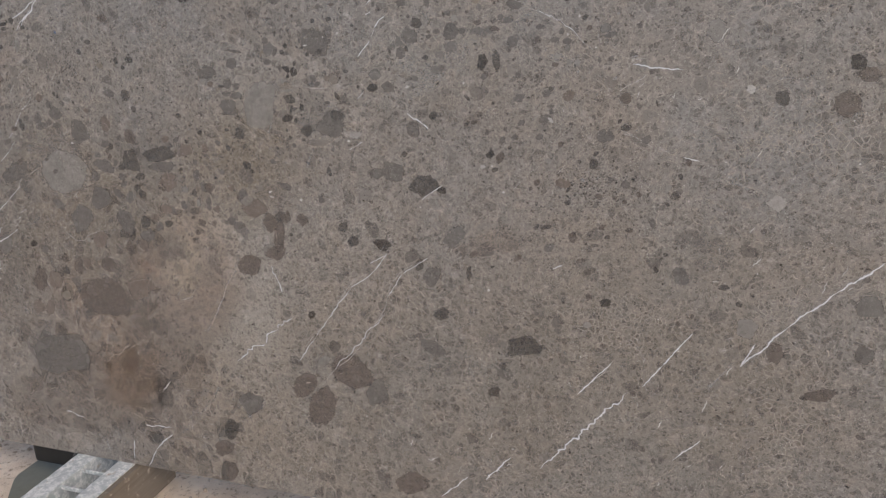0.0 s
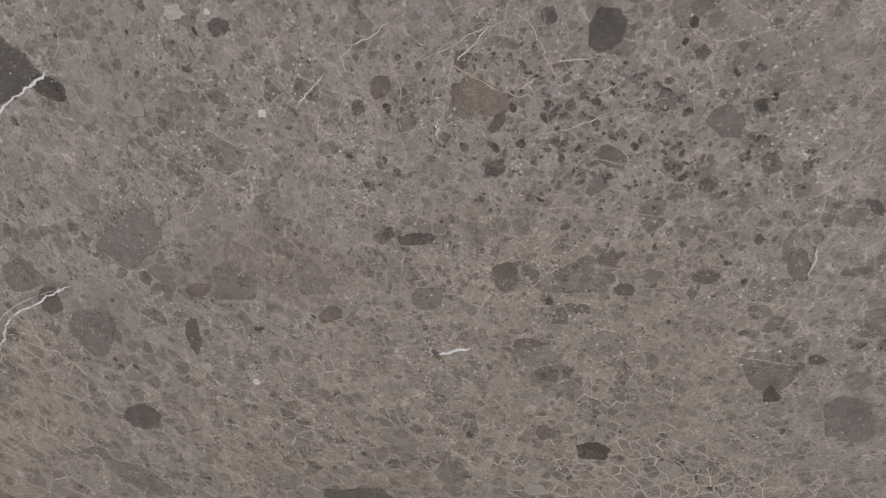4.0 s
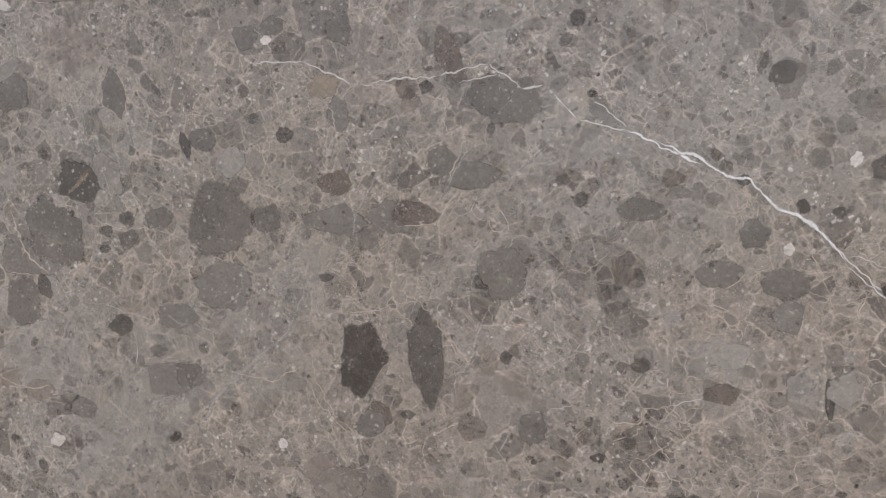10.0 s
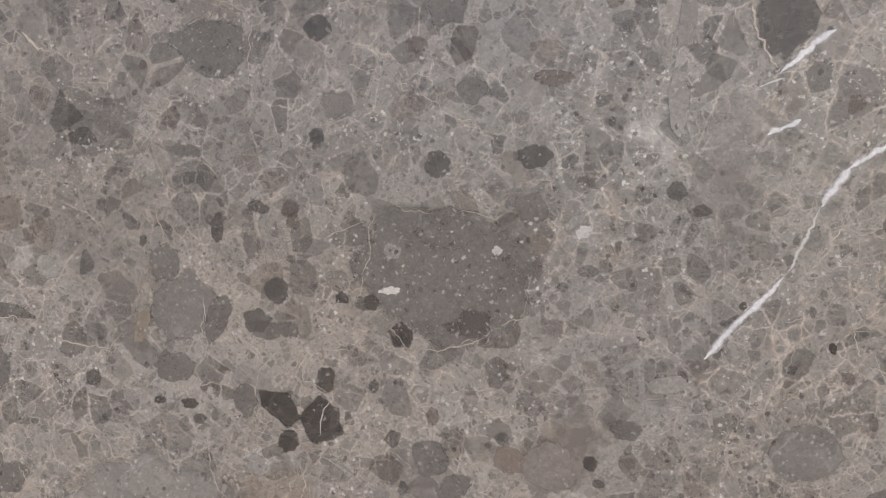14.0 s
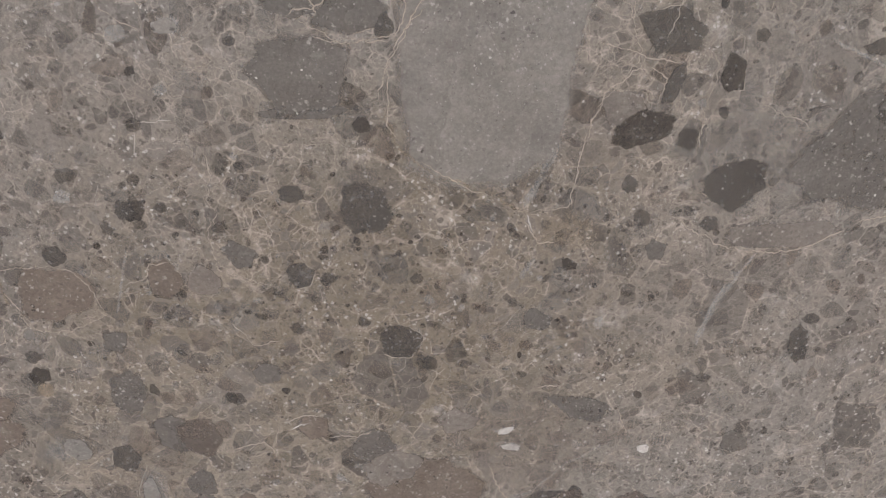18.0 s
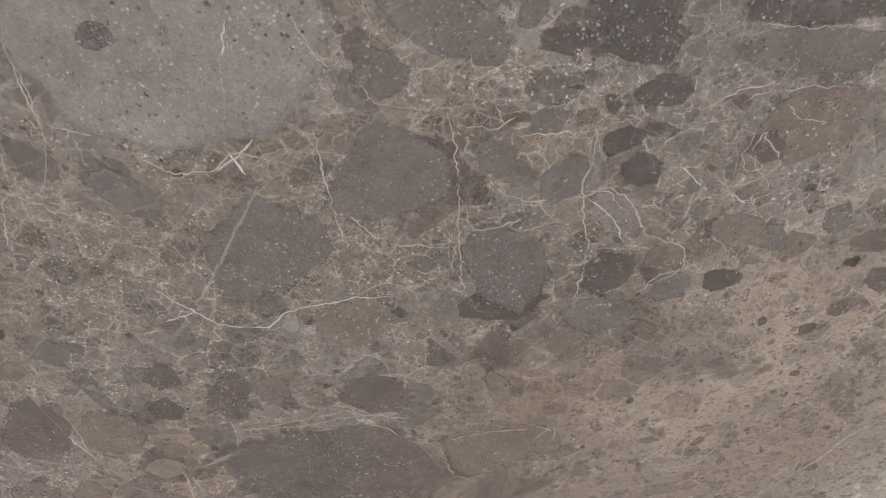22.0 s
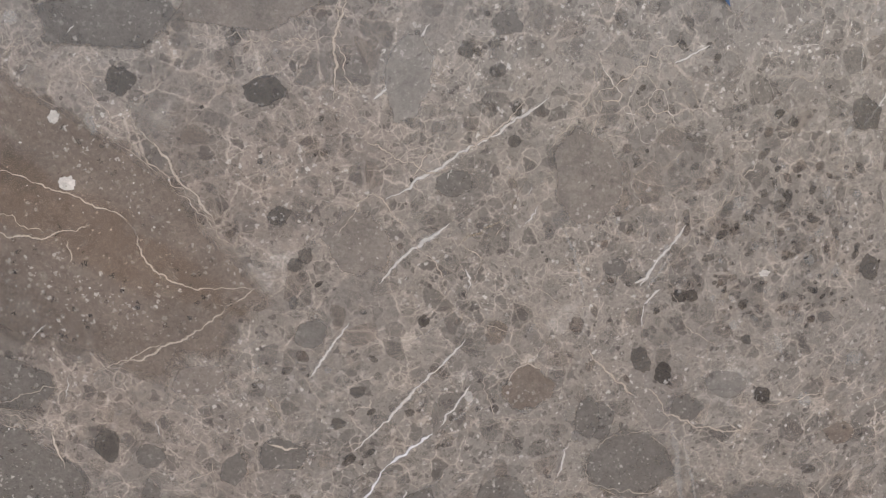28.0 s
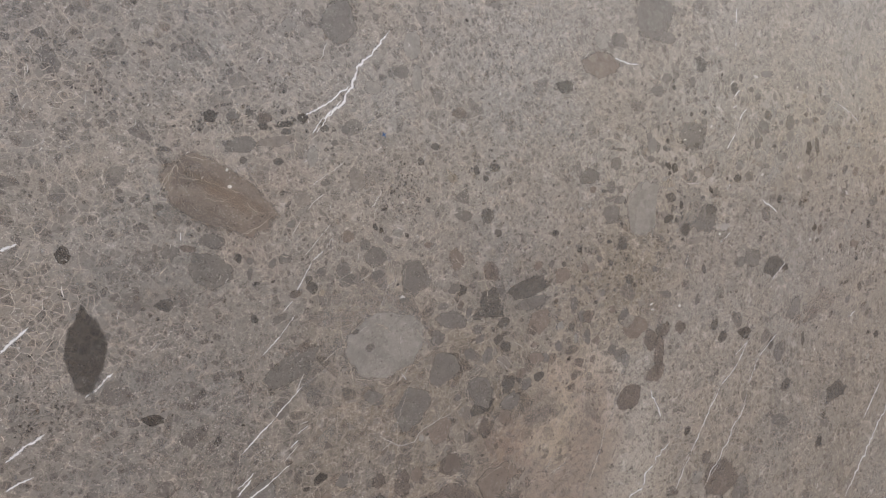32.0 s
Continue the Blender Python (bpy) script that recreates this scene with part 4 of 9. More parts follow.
hair_patch(-0.16, 0.40, 0.154, 0.132, 18, 0.3, 0.00090)
flecks(-0.16, 0.40, 0.154, 0.132, 40, 0.0011)
hair_patch(-0.04, 0.48, 0.147, 0.126, 22, 0.6, 0.00090)
flecks(-0.04, 0.48, 0.147, 0.126, 77, 0.0011)
hair_patch(0.14, 0.44, 0.140, 0.120, 5, 0.4, 0.00090)
flecks(0.14, 0.44, 0.140, 0.120, 94, 0.0011)
hair_patch(0.39, 0.48, 0.130, 0.111, 11, 0.4, 0.00090)
flecks(0.39, 0.48, 0.130, 0.111, 93, 0.0011)
hair_patch(0.61, 0.57, 0.119, 0.102, 7, 0.5, 0.00090)
flecks(0.61, 0.57, 0.119, 0.102, 41, 0.0011)
hair_patch(0.77, 0.60, 0.113, 0.097, 20, 0.8, 0.00090)
flecks(0.77, 0.60, 0.113, 0.097, 31, 0.0011)
hair_patch(0.92, 0.60, 0.107, 0.092, 20, 0.6, 0.00090)
flecks(0.92, 0.60, 0.107, 0.092, 31, 0.0011)
hair_patch(1.04, 0.57, 0.103, 0.089, 4, 0.3, 0.00090)
flecks(1.04, 0.57, 0.103, 0.089, 41, 0.0011)
hair_patch(1.14, 0.64, 0.099, 0.085, 15, 0.3, 0.00090)
flecks(1.14, 0.64, 0.099, 0.085, 36, 0.0011)
hair_patch(-1.03, 0.14, 0.200, 0.171, 12, 0.5, 0.00090)
flecks(-1.03, 0.14, 0.200, 0.171, 63, 0.0011)
hair_patch(-0.73, 0.18, 0.184, 0.158, 10, 0.4, 0.00090)
flecks(-0.73, 0.18, 0.184, 0.158, 96, 0.0011)
hair_patch(-0.54, 0.14, 0.176, 0.151, 28, 0.6, 0.00090)
flecks(-0.54, 0.14, 0.176, 0.151, 30, 0.0011)
hair_patch(-0.24, 0.20, 0.162, 0.138, 27, 0.5, 0.00090)
flecks(-0.24, 0.20, 0.162, 0.138, 30, 0.0011)
hair_patch(0.01, 0.26, 0.149, 0.128, 11, 0.6, 0.00090)
flecks(0.01, 0.26, 0.149, 0.128, 65, 0.0011)
hair_patch(0.19, 0.26, 0.142, 0.122, 14, 0.4, 0.00090)
flecks(0.19, 0.26, 0.142, 0.122, 93, 0.0011)
hair_patch(0.37, 0.30, 0.134, 0.115, 28, 0.4, 0.00090)
flecks(0.37, 0.30, 0.134, 0.115, 41, 0.0011)
hair_patch(0.62, 0.31, 0.124, 0.106, 11, 0.8, 0.00090)
flecks(0.62, 0.31, 0.124, 0.106, 58, 0.0011)
hair_patch(0.71, 0.35, 0.120, 0.103, 34, 0.7, 0.00090)
flecks(0.71, 0.35, 0.120, 0.103, 92, 0.0011)
hair_patch(0.94, 0.39, 0.110, 0.095, 25, 0.6, 0.00090)
flecks(0.94, 0.39, 0.110, 0.095, 38, 0.0011)
hair_patch(1.10, 0.41, 0.104, 0.090, 15, 0.4, 0.00090)
flecks(1.10, 0.41, 0.104, 0.090, 74, 0.0011)
hair_patch(1.16, 0.47, 0.101, 0.087, 5, 0.8, 0.00090)
flecks(1.16, 0.47, 0.101, 0.087, 47, 0.0011)
hair_patch(0.21, 0.10, 0.145, 0.124, 18, 0.4, 0.00090)
flecks(0.21, 0.10, 0.145, 0.124, 95, 0.0011)
hair_patch(0.34, 0.12, 0.139, 0.119, 18, 0.8, 0.00090)
flecks(0.34, 0.12, 0.139, 0.119, 55, 0.0011)
hair_patch(0.65, 0.14, 0.126, 0.108, 14, 0.7, 0.00090)
flecks(0.65, 0.14, 0.126, 0.108, 75, 0.0011)
hair_patch(0.73, 0.16, 0.122, 0.105, 34, 0.6, 0.00090)
flecks(0.73, 0.16, 0.122, 0.105, 35, 0.0011)
hair_patch(0.91, 0.23, 0.114, 0.098, 34, 0.8, 0.00090)
flecks(0.91, 0.23, 0.114, 0.098, 45, 0.0011)
hair_patch(1.07, 0.23, 0.108, 0.093, 19, 0.9, 0.00090)
flecks(1.07, 0.23, 0.108, 0.093, 86, 0.0011)
hair_patch(1.19, 0.27, 0.103, 0.089, 32, 0.4, 0.00090)
flecks(1.19, 0.27, 0.103, 0.089, 88, 0.0011)
hair_patch(-1.49, 1.53, 0.062, 0.053, 16, 0.6, 0.00050)
hair_patch(-1.39, 1.57, 0.067, 0.057, 8, 0.4, 0.00050)
hair_patch(-1.30, 1.56, 0.072, 0.062, 7, 0.7, 0.00050)
hair_patch(-1.17, 1.57, 0.080, 0.069, 24, 0.5, 0.00050)
hair_patch(-1.06, 1.56, 0.087, 0.075, 8, 0.4, 0.00050)
hair_patch(-1.00, 1.57, 0.091, 0.078, 12, 0.4, 0.00050)
hair_patch(-0.83, 1.58, 0.102, 0.088, 27, 0.4, 0.00050)
hair_patch(-0.61, 1.58, 0.119, 0.102, 19, 0.6, 0.00050)
hair_patch(-0.45, 1.56, 0.131, 0.112, 18, 0.6, 0.00050)
hair_patch(-0.27, 1.56, 0.146, 0.125, 12, 0.7, 0.00050)
hair_patch(-0.01, 1.60, 0.168, 0.144, 7, 0.4, 0.00050)
hair_patch(0.20, 1.59, 0.188, 0.161, 35, 0.8, 0.00050)
hair_patch(0.40, 1.64, 0.206, 0.176, 8, 0.4, 0.00050)
hair_patch(-1.50, 1.43, 0.062, 0.053, 33, 0.5, 0.00050)
hair_patch(-1.40, 1.46, 0.068, 0.058, 13, 0.7, 0.00050)
hair_patch(-1.35, 1.47, 0.070, 0.060, 29, 0.5, 0.00050)
hair_patch(-1.23, 1.44, 0.078, 0.067, 22, 0.3, 0.00050)
hair_patch(-1.11, 1.45, 0.085, 0.073, 15, 0.4, 0.00050)
hair_patch(-0.96, 1.41, 0.095, 0.081, 12, 0.6, 0.00050)
hair_patch(-0.86, 1.46, 0.101, 0.087, 22, 0.4, 0.00050)
hair_patch(-0.63, 1.41, 0.119, 0.102, 5, 0.9, 0.00050)
hair_patch(-0.51, 1.42, 0.128, 0.109, 26, 0.5, 0.00050)
hair_patch(-1.55, 1.35, 0.060, 0.052, 11, 0.7, 0.00050)
hair_patch(-1.42, 1.34, 0.067, 0.058, 6, 0.7, 0.00050)
hair_patch(-1.32, 1.35, 0.073, 0.062, 32, 0.7, 0.00050)
hair_patch(-1.56, 1.25, 0.060, 0.052, 8, 0.8, 0.00050)
hair_patch(-1.45, 1.25, 0.066, 0.057, 12, 0.6, 0.00050)
hair_patch(-1.32, 1.23, 0.074, 0.063, 30, 0.4, 0.00050)
hair_patch(-1.58, 1.13, 0.061, 0.052, 32, 0.9, 0.00050)
hair_patch(-1.46, 1.13, 0.067, 0.057, 19, 0.7, 0.00050)
hair_patch(-1.32, 1.10, 0.075, 0.065, 9, 0.8, 0.00050)
hair_patch(-1.25, 1.09, 0.080, 0.069, 25, 0.3, 0.00050)
hair_patch(-1.57, 1.05, 0.062, 0.053, 4, 0.6, 0.00050)
hair_patch(-1.44, 1.02, 0.070, 0.060, 31, 0.7, 0.00050)
hair_patch(-1.39, 0.99, 0.073, 0.062, 19, 0.9, 0.00050)
hair_patch(-1.58, 0.92, 0.064, 0.054, 12, 0.4, 0.00050)
hair_patch(-1.46, 0.89, 0.071, 0.061, 11, 0.5, 0.00050)
hair_patch(-1.38, 0.88, 0.075, 0.065, 7, 0.3, 0.00050)
hair_patch(-1.29, 0.85, 0.081, 0.069, 5, 0.6, 0.00050)
hair_patch(-1.55, 0.83, 0.066, 0.056, 4, 0.6, 0.00050)
hair_patch(-1.51, 0.80, 0.069, 0.059, 10, 0.4, 0.00050)
hair_patch(-1.42, 0.76, 0.074, 0.064, 8, 0.8, 0.00050)
cloud(-0.626, 0.531, 0.3185, 0.2160, 74, BROWN)
cloud(-0.983, 0.221, 0.3528, 0.1575, 12, BROWN)
cloud(-0.796, 0.305, 0.1283, 0.0986, 54, RUST)
cloud(-0.981, 0.989, 0.1147, 0.0947, 39, MIDGREY)
cloud(-0.116, 1.143, 0.0714, 0.0599, 127, SLATE)
cloud(0.378, 0.836, 0.0952, 0.0321, 16, TAUPE)
cloud(0.237, 1.271, 0.0901, 0.0313, 26, PALEGREY)
cloud(-0.243, 0.914, 0.0588, 0.0366, 174, TAUPE)
cloud(0.888, 0.850, 0.0523, 0.0400, 170, MIDGREY)
cloud(-0.601, 0.750, 0.0502, 0.0376, 10, SLATE)
cloud(-0.275, 1.342, 0.0541, 0.0309, 84, SLATE)
cloud(-0.138, 1.115, 0.0389, 0.0289, 170, MIDGREY)
cloud(0.198, 1.229, 0.0574, 0.0196, 38, PALEGREY)
cloud(0.144, 1.272, 0.0395, 0.0235, 7, PALEGREY)
cloud(0.263, 0.849, 0.0367, 0.0222, 43, ASH)
cloud(-0.284, 1.195, 0.0321, 0.0245, 2, PALEGREY)
cloud(0.859, 1.101, 0.0321, 0.0232, 120, PALEGREY)
cloud(-0.936, 0.954, 0.0311, 0.0218, 1, PALEGREY)
cloud(-0.994, 0.577, 0.0299, 0.0208, 91, BUFF)
cloud(0.309, 1.141, 0.0261, 0.0197, 36, BROWN)
cloud(0.623, 1.347, 0.0242, 0.0182, 101, SLATE)
cloud(-0.056, 1.241, 0.0233, 0.0178, 11, TAUPE)
cloud(0.448, 1.395, 0.0258, 0.0156, 178, PALEGREY)
cloud(0.167, 1.443, 0.0221, 0.0137, 178, TAUPE)
cloud(0.397, 1.446, 0.0221, 0.0129, 149, PALEGREY)
cloud(-0.189, 1.222, 0.0210, 0.0128, 177, PALEGREY)
cloud(-0.196, 1.217, 0.0189, 0.0114, 1, BUFF)
cloud(-0.231, 1.075, 0.0153, 0.0140, 168, BUFF)
cloud(-0.058, 1.237, 0.0150, 0.0138, 43, TAUPE)
cloud(0.514, 1.292, 0.0184, 0.0104, 4, PALEGREY)
cloud(0.185, 1.384, 0.0146, 0.0124, 8, PALEGREY)
cloud(-0.223, 1.458, 0.0180, 0.0093, 178, TAUPE)
cloud(-1.076, 1.324, 0.0186, 0.0089, 99, PALEGREY)
cloud(-0.687, 0.748, 0.0146, 0.0112, 77, RUST)
cloud(0.506, 1.288, 0.0136, 0.0107, 6, PALEGREY)
cloud(0.422, 1.374, 0.0160, 0.0081, 40, PALEGREY)
cloud(0.546, 1.278, 0.0118, 0.0105, 88, PALEGREY)
cloud(-0.541, 0.925, 0.0125, 0.0094, 2, PALEGREY)
cloud(-0.489, 0.892, 0.0161, 0.0073, 87, PALEGREY)
cloud(-0.540, 0.923, 0.0132, 0.0071, 7, PALEGREY)
cloud(-0.491, 0.886, 0.0129, 0.0066, 107, PALEGREY)
cloud(-0.493, 0.893, 0.0150, 0.0041, 98, PALEGREY)
cloud(-0.313, 1.330, 0.0115, 0.0052, 54, PALEGREY)
cloud(-0.208, 1.230, 0.0081, 0.0065, 100, CHALK)
cloud(-0.540, 0.925, 0.0087, 0.0051, 4, PALEGREY)
cloud(0.565, 1.282, 0.0077, 0.0057, 92, PALEGREY)
cloud(-0.437, 1.184, 0.0068, 0.0044, 8, CHALK)
cloud(-0.185, 1.205, 0.0064, 0.0037, 177, CHALK)
cloud(-0.208, 1.205, 0.0075, 0.0032, 179, CHALK)
clast(-1.053, 0.361, 0.1140, 0.0651, 15, ASH)
clast(-0.849, 0.570, 0.1034, 0.0699, 4, UMBER, .8, 0.0011)
clast(-1.246, 1.268, 0.1065, 0.0545, 146, BROWN, .55, 0.0004)
clast(-0.227, 1.599, 0.0645, 0.0577, 19, ASH)
clast(-0.280, 1.166, 0.0714, 0.0520, 88, PALEGREY, .5)
clast(-0.025, 0.425, 0.0655, 0.0477, 162, UMBER)
clast(-0.126, 0.306, 0.0624, 0.0427, 78, UMBER)
clast(0.152, 0.107, 0.0529, 0.0319, 17, UMBER)
clast(-1.003, 1.564, 0.0418, 0.0370, 49, ASH)
clast(-1.144, 0.946, 0.0569, 0.0247, 27, ASH)
clast(-0.111, 1.328, 0.0455, 0.0303, 165, ASH, .8, 0.0003)
clast(-0.342, 0.715, 0.0412, 0.0297, 14, UMBER)
clast(-0.312, 0.884, 0.0430, 0.0278, 176, BROWN, .6, 0.0007)
clast(-1.224, 0.712, 0.0387, 0.0271, 60, SLATE)
clast(0.187, 0.971, 0.0412, 0.0254, 9, DARK, .9)
clast(-0.461, -0.019, 0.0376, 0.0238, 75, DARK)
clast(0.101, 1.002, 0.0344, 0.0252, 176, ASH)
clast(0.269, 0.840, 0.0370, 0.0225, 44, SLATE)
clast(-0.436, 0.185, 0.0356, 0.0232, 75, DARK)
clast(-0.238, 0.805, 0.0456, 0.0176, 86, UMBER)
clast(-0.465, 0.118, 0.0339, 0.0224, 21, UMBER)
clast(-0.714, 1.002, 0.0332, 0.0226, 74, DARK, .9, 0.0002)
clast(1.135, 1.192, 0.0288, 0.0253, 155, UMBER)
clast(1.161, 0.523, 0.0358, 0.0199, 9, UMBER)
clast(1.237, 0.746, 0.0271, 0.0262, 151, SLATE)
clast(-0.592, 0.938, 0.0293, 0.0231, 19, BROWN, .8, 0.0006)
clast(-0.445, 0.037, 0.0327, 0.0197, 77, UMBER)
clast(-0.059, 0.451, 0.0267, 0.0240, 64, UMBER)
clast(-0.748, 0.787, 0.0314, 0.0201, 18, DARK, .7, 0.0005)
clast(-0.695, 0.624, 0.0262, 0.0232, 159, BROWN, .6, 0.0011)
clast(-0.858, 1.527, 0.0276, 0.0191, 81, PALEGREY)
clast(-0.390, 1.550, 0.0231, 0.0215, 32, PALEGREY)
clast(1.053, 0.616, 0.0254, 0.0195, 95, UMBER)
clast(1.241, 0.632, 0.0219, 0.0205, 102, ASH)
clast(-1.199, 1.354, 0.0296, 0.0151, 2, ASH)
clast(0.860, 1.345, 0.0240, 0.0183, 104, PALEGREY)
clast(-0.943, 0.660, 0.0235, 0.0176, 97, UMBER, .5, 0.0007)
clast(-0.437, 1.251, 0.0251, 0.0163, 9, ASH, .5)
clast(-0.439, 1.249, 0.0275, 0.0142, 5, ASH)
clast(1.022, 0.972, 0.0199, 0.0179, 170, CHALK)
clast(-0.708, 1.068, 0.0218, 0.0163, 113, UMBER)
clast(1.169, 1.254, 0.0233, 0.0149, 175, UMBER)
clast(-0.243, 1.309, 0.0204, 0.0169, 75, SLATE)
clast(-0.431, 0.195, 0.0213, 0.0161, 31, DARK)
clast(-0.788, 1.106, 0.0212, 0.0161, 120, BROWN, .6, 0.0003)
clast(-0.362, 0.826, 0.0191, 0.0177, 127, ASH)
clast(-0.853, 1.464, 0.0278, 0.0121, 85, PALEGREY)
clast(-0.990, 0.855, 0.0242, 0.0134, 143, ASH, .8, 0.0003)
clast(0.132, 1.330, 0.0217, 0.0148, 6, SLATE, .5)
clast(-0.496, 1.446, 0.0214, 0.0144, 2, DARK)
clast(-1.262, 1.192, 0.0231, 0.0127, 171, ASH, .7, 0.0002)
clast(-1.005, 0.564, 0.0179, 0.0157, 178, BUFF, .4)
clast(-0.224, 1.436, 0.0210, 0.0132, 179, ASH)
clast(1.145, 1.279, 0.0177, 0.0154, 148, BLACK)
clast(1.007, 1.202, 0.0173, 0.0154, 120, DARK)
clast(0.057, 0.997, 0.0206, 0.0124, 11, ASH)
clast(-0.726, 0.891, 0.0185, 0.0132, 64, ASH, .6, 0.0004)
clast(-1.099, 1.251, 0.0161, 0.0142, 168, TAUPE, .5, 0.0003)
clast(-0.946, 1.448, 0.0183, 0.0124, 3, PALEGREY)
clast(0.626, 1.111, 0.0171, 0.0131, 85, ASH)
clast(0.055, 1.248, 0.0162, 0.0137, 14, SLATE)
clast(-0.994, 0.645, 0.0150, 0.0146, 92, DARK, .5, 0.0005)
clast(-1.066, 0.707, 0.0155, 0.0140, 27, ASH, .5, 0.0004)
clast(-1.026, 1.093, 0.0162, 0.0122, 10, ASH, .6, 0.0003)
clast(-0.785, 1.041, 0.0167, 0.0115, 158, DARK)
clast(0.173, 0.758, 0.0168, 0.0113, 71, DARK)
clast(0.158, 1.477, 0.0252, 0.0075, 178, SLATE)
clast(0.674, 1.197, 0.0141, 0.0134, 102, UMBER, .6, 0.0002)
clast(-1.331, 1.181, 0.0158, 0.0116, 171, ASH)
clast(-1.031, 1.114, 0.0137, 0.0128, 48, ASH, .6, 0.0003)
clast(-0.346, 0.921, 0.0138, 0.0126, 127, ASH, .6, 0.0003)
clast(-0.632, 0.811, 0.0142, 0.0120, 42, ASH, .5, 0.0004)
clast(-0.194, 1.467, 0.0146, 0.0115, 177, ASH)
clast(-1.097, 1.556, 0.0139, 0.0117, 64, PALEGREY)
clast(0.410, 1.409, 0.0144, 0.0110, 19, ASH)
clast(0.490, 1.146, 0.0147, 0.0105, 13, ASH)
clast(0.320, 1.351, 0.0176, 0.0085, 2, SLATE)
clast(0.217, 1.260, 0.0144, 0.0104, 5, SLATE, .7, 0.0003)
clast(-0.686, 1.028, 0.0134, 0.0107, 49, ASH, .8)
clast(0.233, 0.961, 0.0149, 0.0095, 167, BLACK)
clast(-0.963, 1.095, 0.0156, 0.0090, 5, ASH, .6, 0.0003)
clast(0.514, 0.831, 0.0134, 0.0105, 40, ASH)
clast(0.405, 0.501, 0.0125, 0.0105, 65, DARK)
clast(-0.460, 1.046, 0.0129, 0.0099, 71, BROWN, .5, 0.0003)
clast(0.802, 0.976, 0.0118, 0.0105, 132, DARK)
clast(-0.744, 0.930, 0.0126, 0.0097, 32, ASH, .6, 0.0004)
clast(-0.787, 1.268, 0.0127, 0.0094, 169, BUFF)
clast(0.570, 0.862, 0.0125, 0.0090, 86, UMBER)
clast(0.226, 1.297, 0.0141, 0.0080, 2, SLATE)
clast(0.351, 1.353, 0.0134, 0.0083, 3, SLATE)
clast(-1.139, 1.147, 0.0120, 0.0090, 167, ASH)
clast(-0.686, 1.284, 0.0125, 0.0086, 171, DARK)
clast(-0.789, 1.090, 0.0126, 0.0084, 168, BROWN, .7, 0.0002)
clast(0.391, 1.374, 0.0139, 0.0073, 180, SLATE)
clast(-0.119, 1.237, 0.0106, 0.0096, 168, ASH)
clast(0.942, 1.222, 0.0106, 0.0095, 155, CHALK)
clast(0.399, 1.413, 0.0110, 0.0090, 174, ASH, .8, 0.0002)
clast(0.380, 1.432, 0.0140, 0.0070, 116, UMBER)
clast(-1.302, 1.184, 0.0138, 0.0067, 172, UMBER)
clast(-0.105, 0.918, 0.0112, 0.0082, 143, ASH)
clast(0.436, 0.798, 0.0112, 0.0080, 40, UMBER)
clast(-0.376, 1.142, 0.0231, 0.0038, 3, ASH)
clast(-0.605, 0.892, 0.0117, 0.0075, 11, BROWN, .7, 0.0005)
clast(-1.176, 1.188, 0.0120, 0.0072, 9, TAUPE, .6, 0.0003)
clast(0.913, 1.336, 0.0098, 0.0087, 129, PALEGREY)
clast(0.321, 0.800, 0.0129, 0.0066, 25, UMBER)
clast(0.618, 0.638, 0.0097, 0.0087, 11, PALEGREY)
clast(0.100, 1.437, 0.0103, 0.0078, 172, ASH)
clast(0.592, 0.803, 0.0123, 0.0064, 19, UMBER)
clast(-0.916, 1.172, 0.0113, 0.0070, 169, SLATE)
clast(-0.458, 0.876, 0.0105, 0.0075, 88, ASH)
clast(-0.447, 0.831, 0.0094, 0.0083, 1, BROWN)
clast(0.757, 0.907, 0.0125, 0.0060, 110, ASH)
clast(0.492, 1.207, 0.0102, 0.0072, 15, ASH)
clast(0.712, 1.274, 0.0129, 0.0057, 101, MIDGREY)
clast(0.686, 1.295, 0.0099, 0.0072, 172, ASH)
clast(-1.073, 1.116, 0.0090, 0.0079, 67, ASH)
clast(-0.730, 1.281, 0.0108, 0.0065, 98, DARK)
clast(0.478, 1.104, 0.0096, 0.0073, 21, ASH)
clast(0.825, 1.056, 0.0100, 0.0069, 113, UMBER)
clast(0.503, 0.882, 0.0142, 0.0049, 15, DARK)
clast(0.161, 1.239, 0.0100, 0.0067, 5, SLATE)
clast(0.417, 1.100, 0.0094, 0.0071, 34, ASH)
clast(-0.766, 0.992, 0.0095, 0.0070, 52, ASH, .6, 0.0003)
clast(-0.502, 0.800, 0.0084, 0.0077, 151, UMBER)
clast(-0.428, 1.220, 0.0092, 0.0069, 16, BROWN)
clast(0.617, 0.712, 0.0094, 0.0068, 83, UMBER)
clast(0.131, 1.247, 0.0095, 0.0067, 6, TAUPE, .7, 0.0003)
clast(-0.071, 1.360, 0.0088, 0.0072, 3, ASH)
clast(0.627, 0.966, 0.0098, 0.0065, 162, UMBER)
clast(-1.286, 0.841, 0.0099, 0.0063, 61, DARK)
clast(-0.004, 1.444, 0.0146, 0.0042, 81, MIDGREY)
clast(-1.006, 1.372, 0.0079, 0.0077, 72, ASH)
clast(-0.852, 1.141, 0.0094, 0.0065, 178, BROWN, .6, 0.0002)
clast(-0.786, 1.008, 0.0092, 0.0066, 48, UMBER, .6, 0.0003)
clast(-0.080, 1.238, 0.0079, 0.0072, 120, BROWN)
clast(0.320, 1.370, 0.0084, 0.0067, 8, UMBER)
clast(-1.221, 1.157, 0.0092, 0.0059, 86, DARK)
clast(0.314, 1.419, 0.0086, 0.0064, 176, BUFF)
clast(0.133, 1.050, 0.0082, 0.0066, 34, DARK)
clast(-1.054, 1.278, 0.0086, 0.0063, 5, ASH)
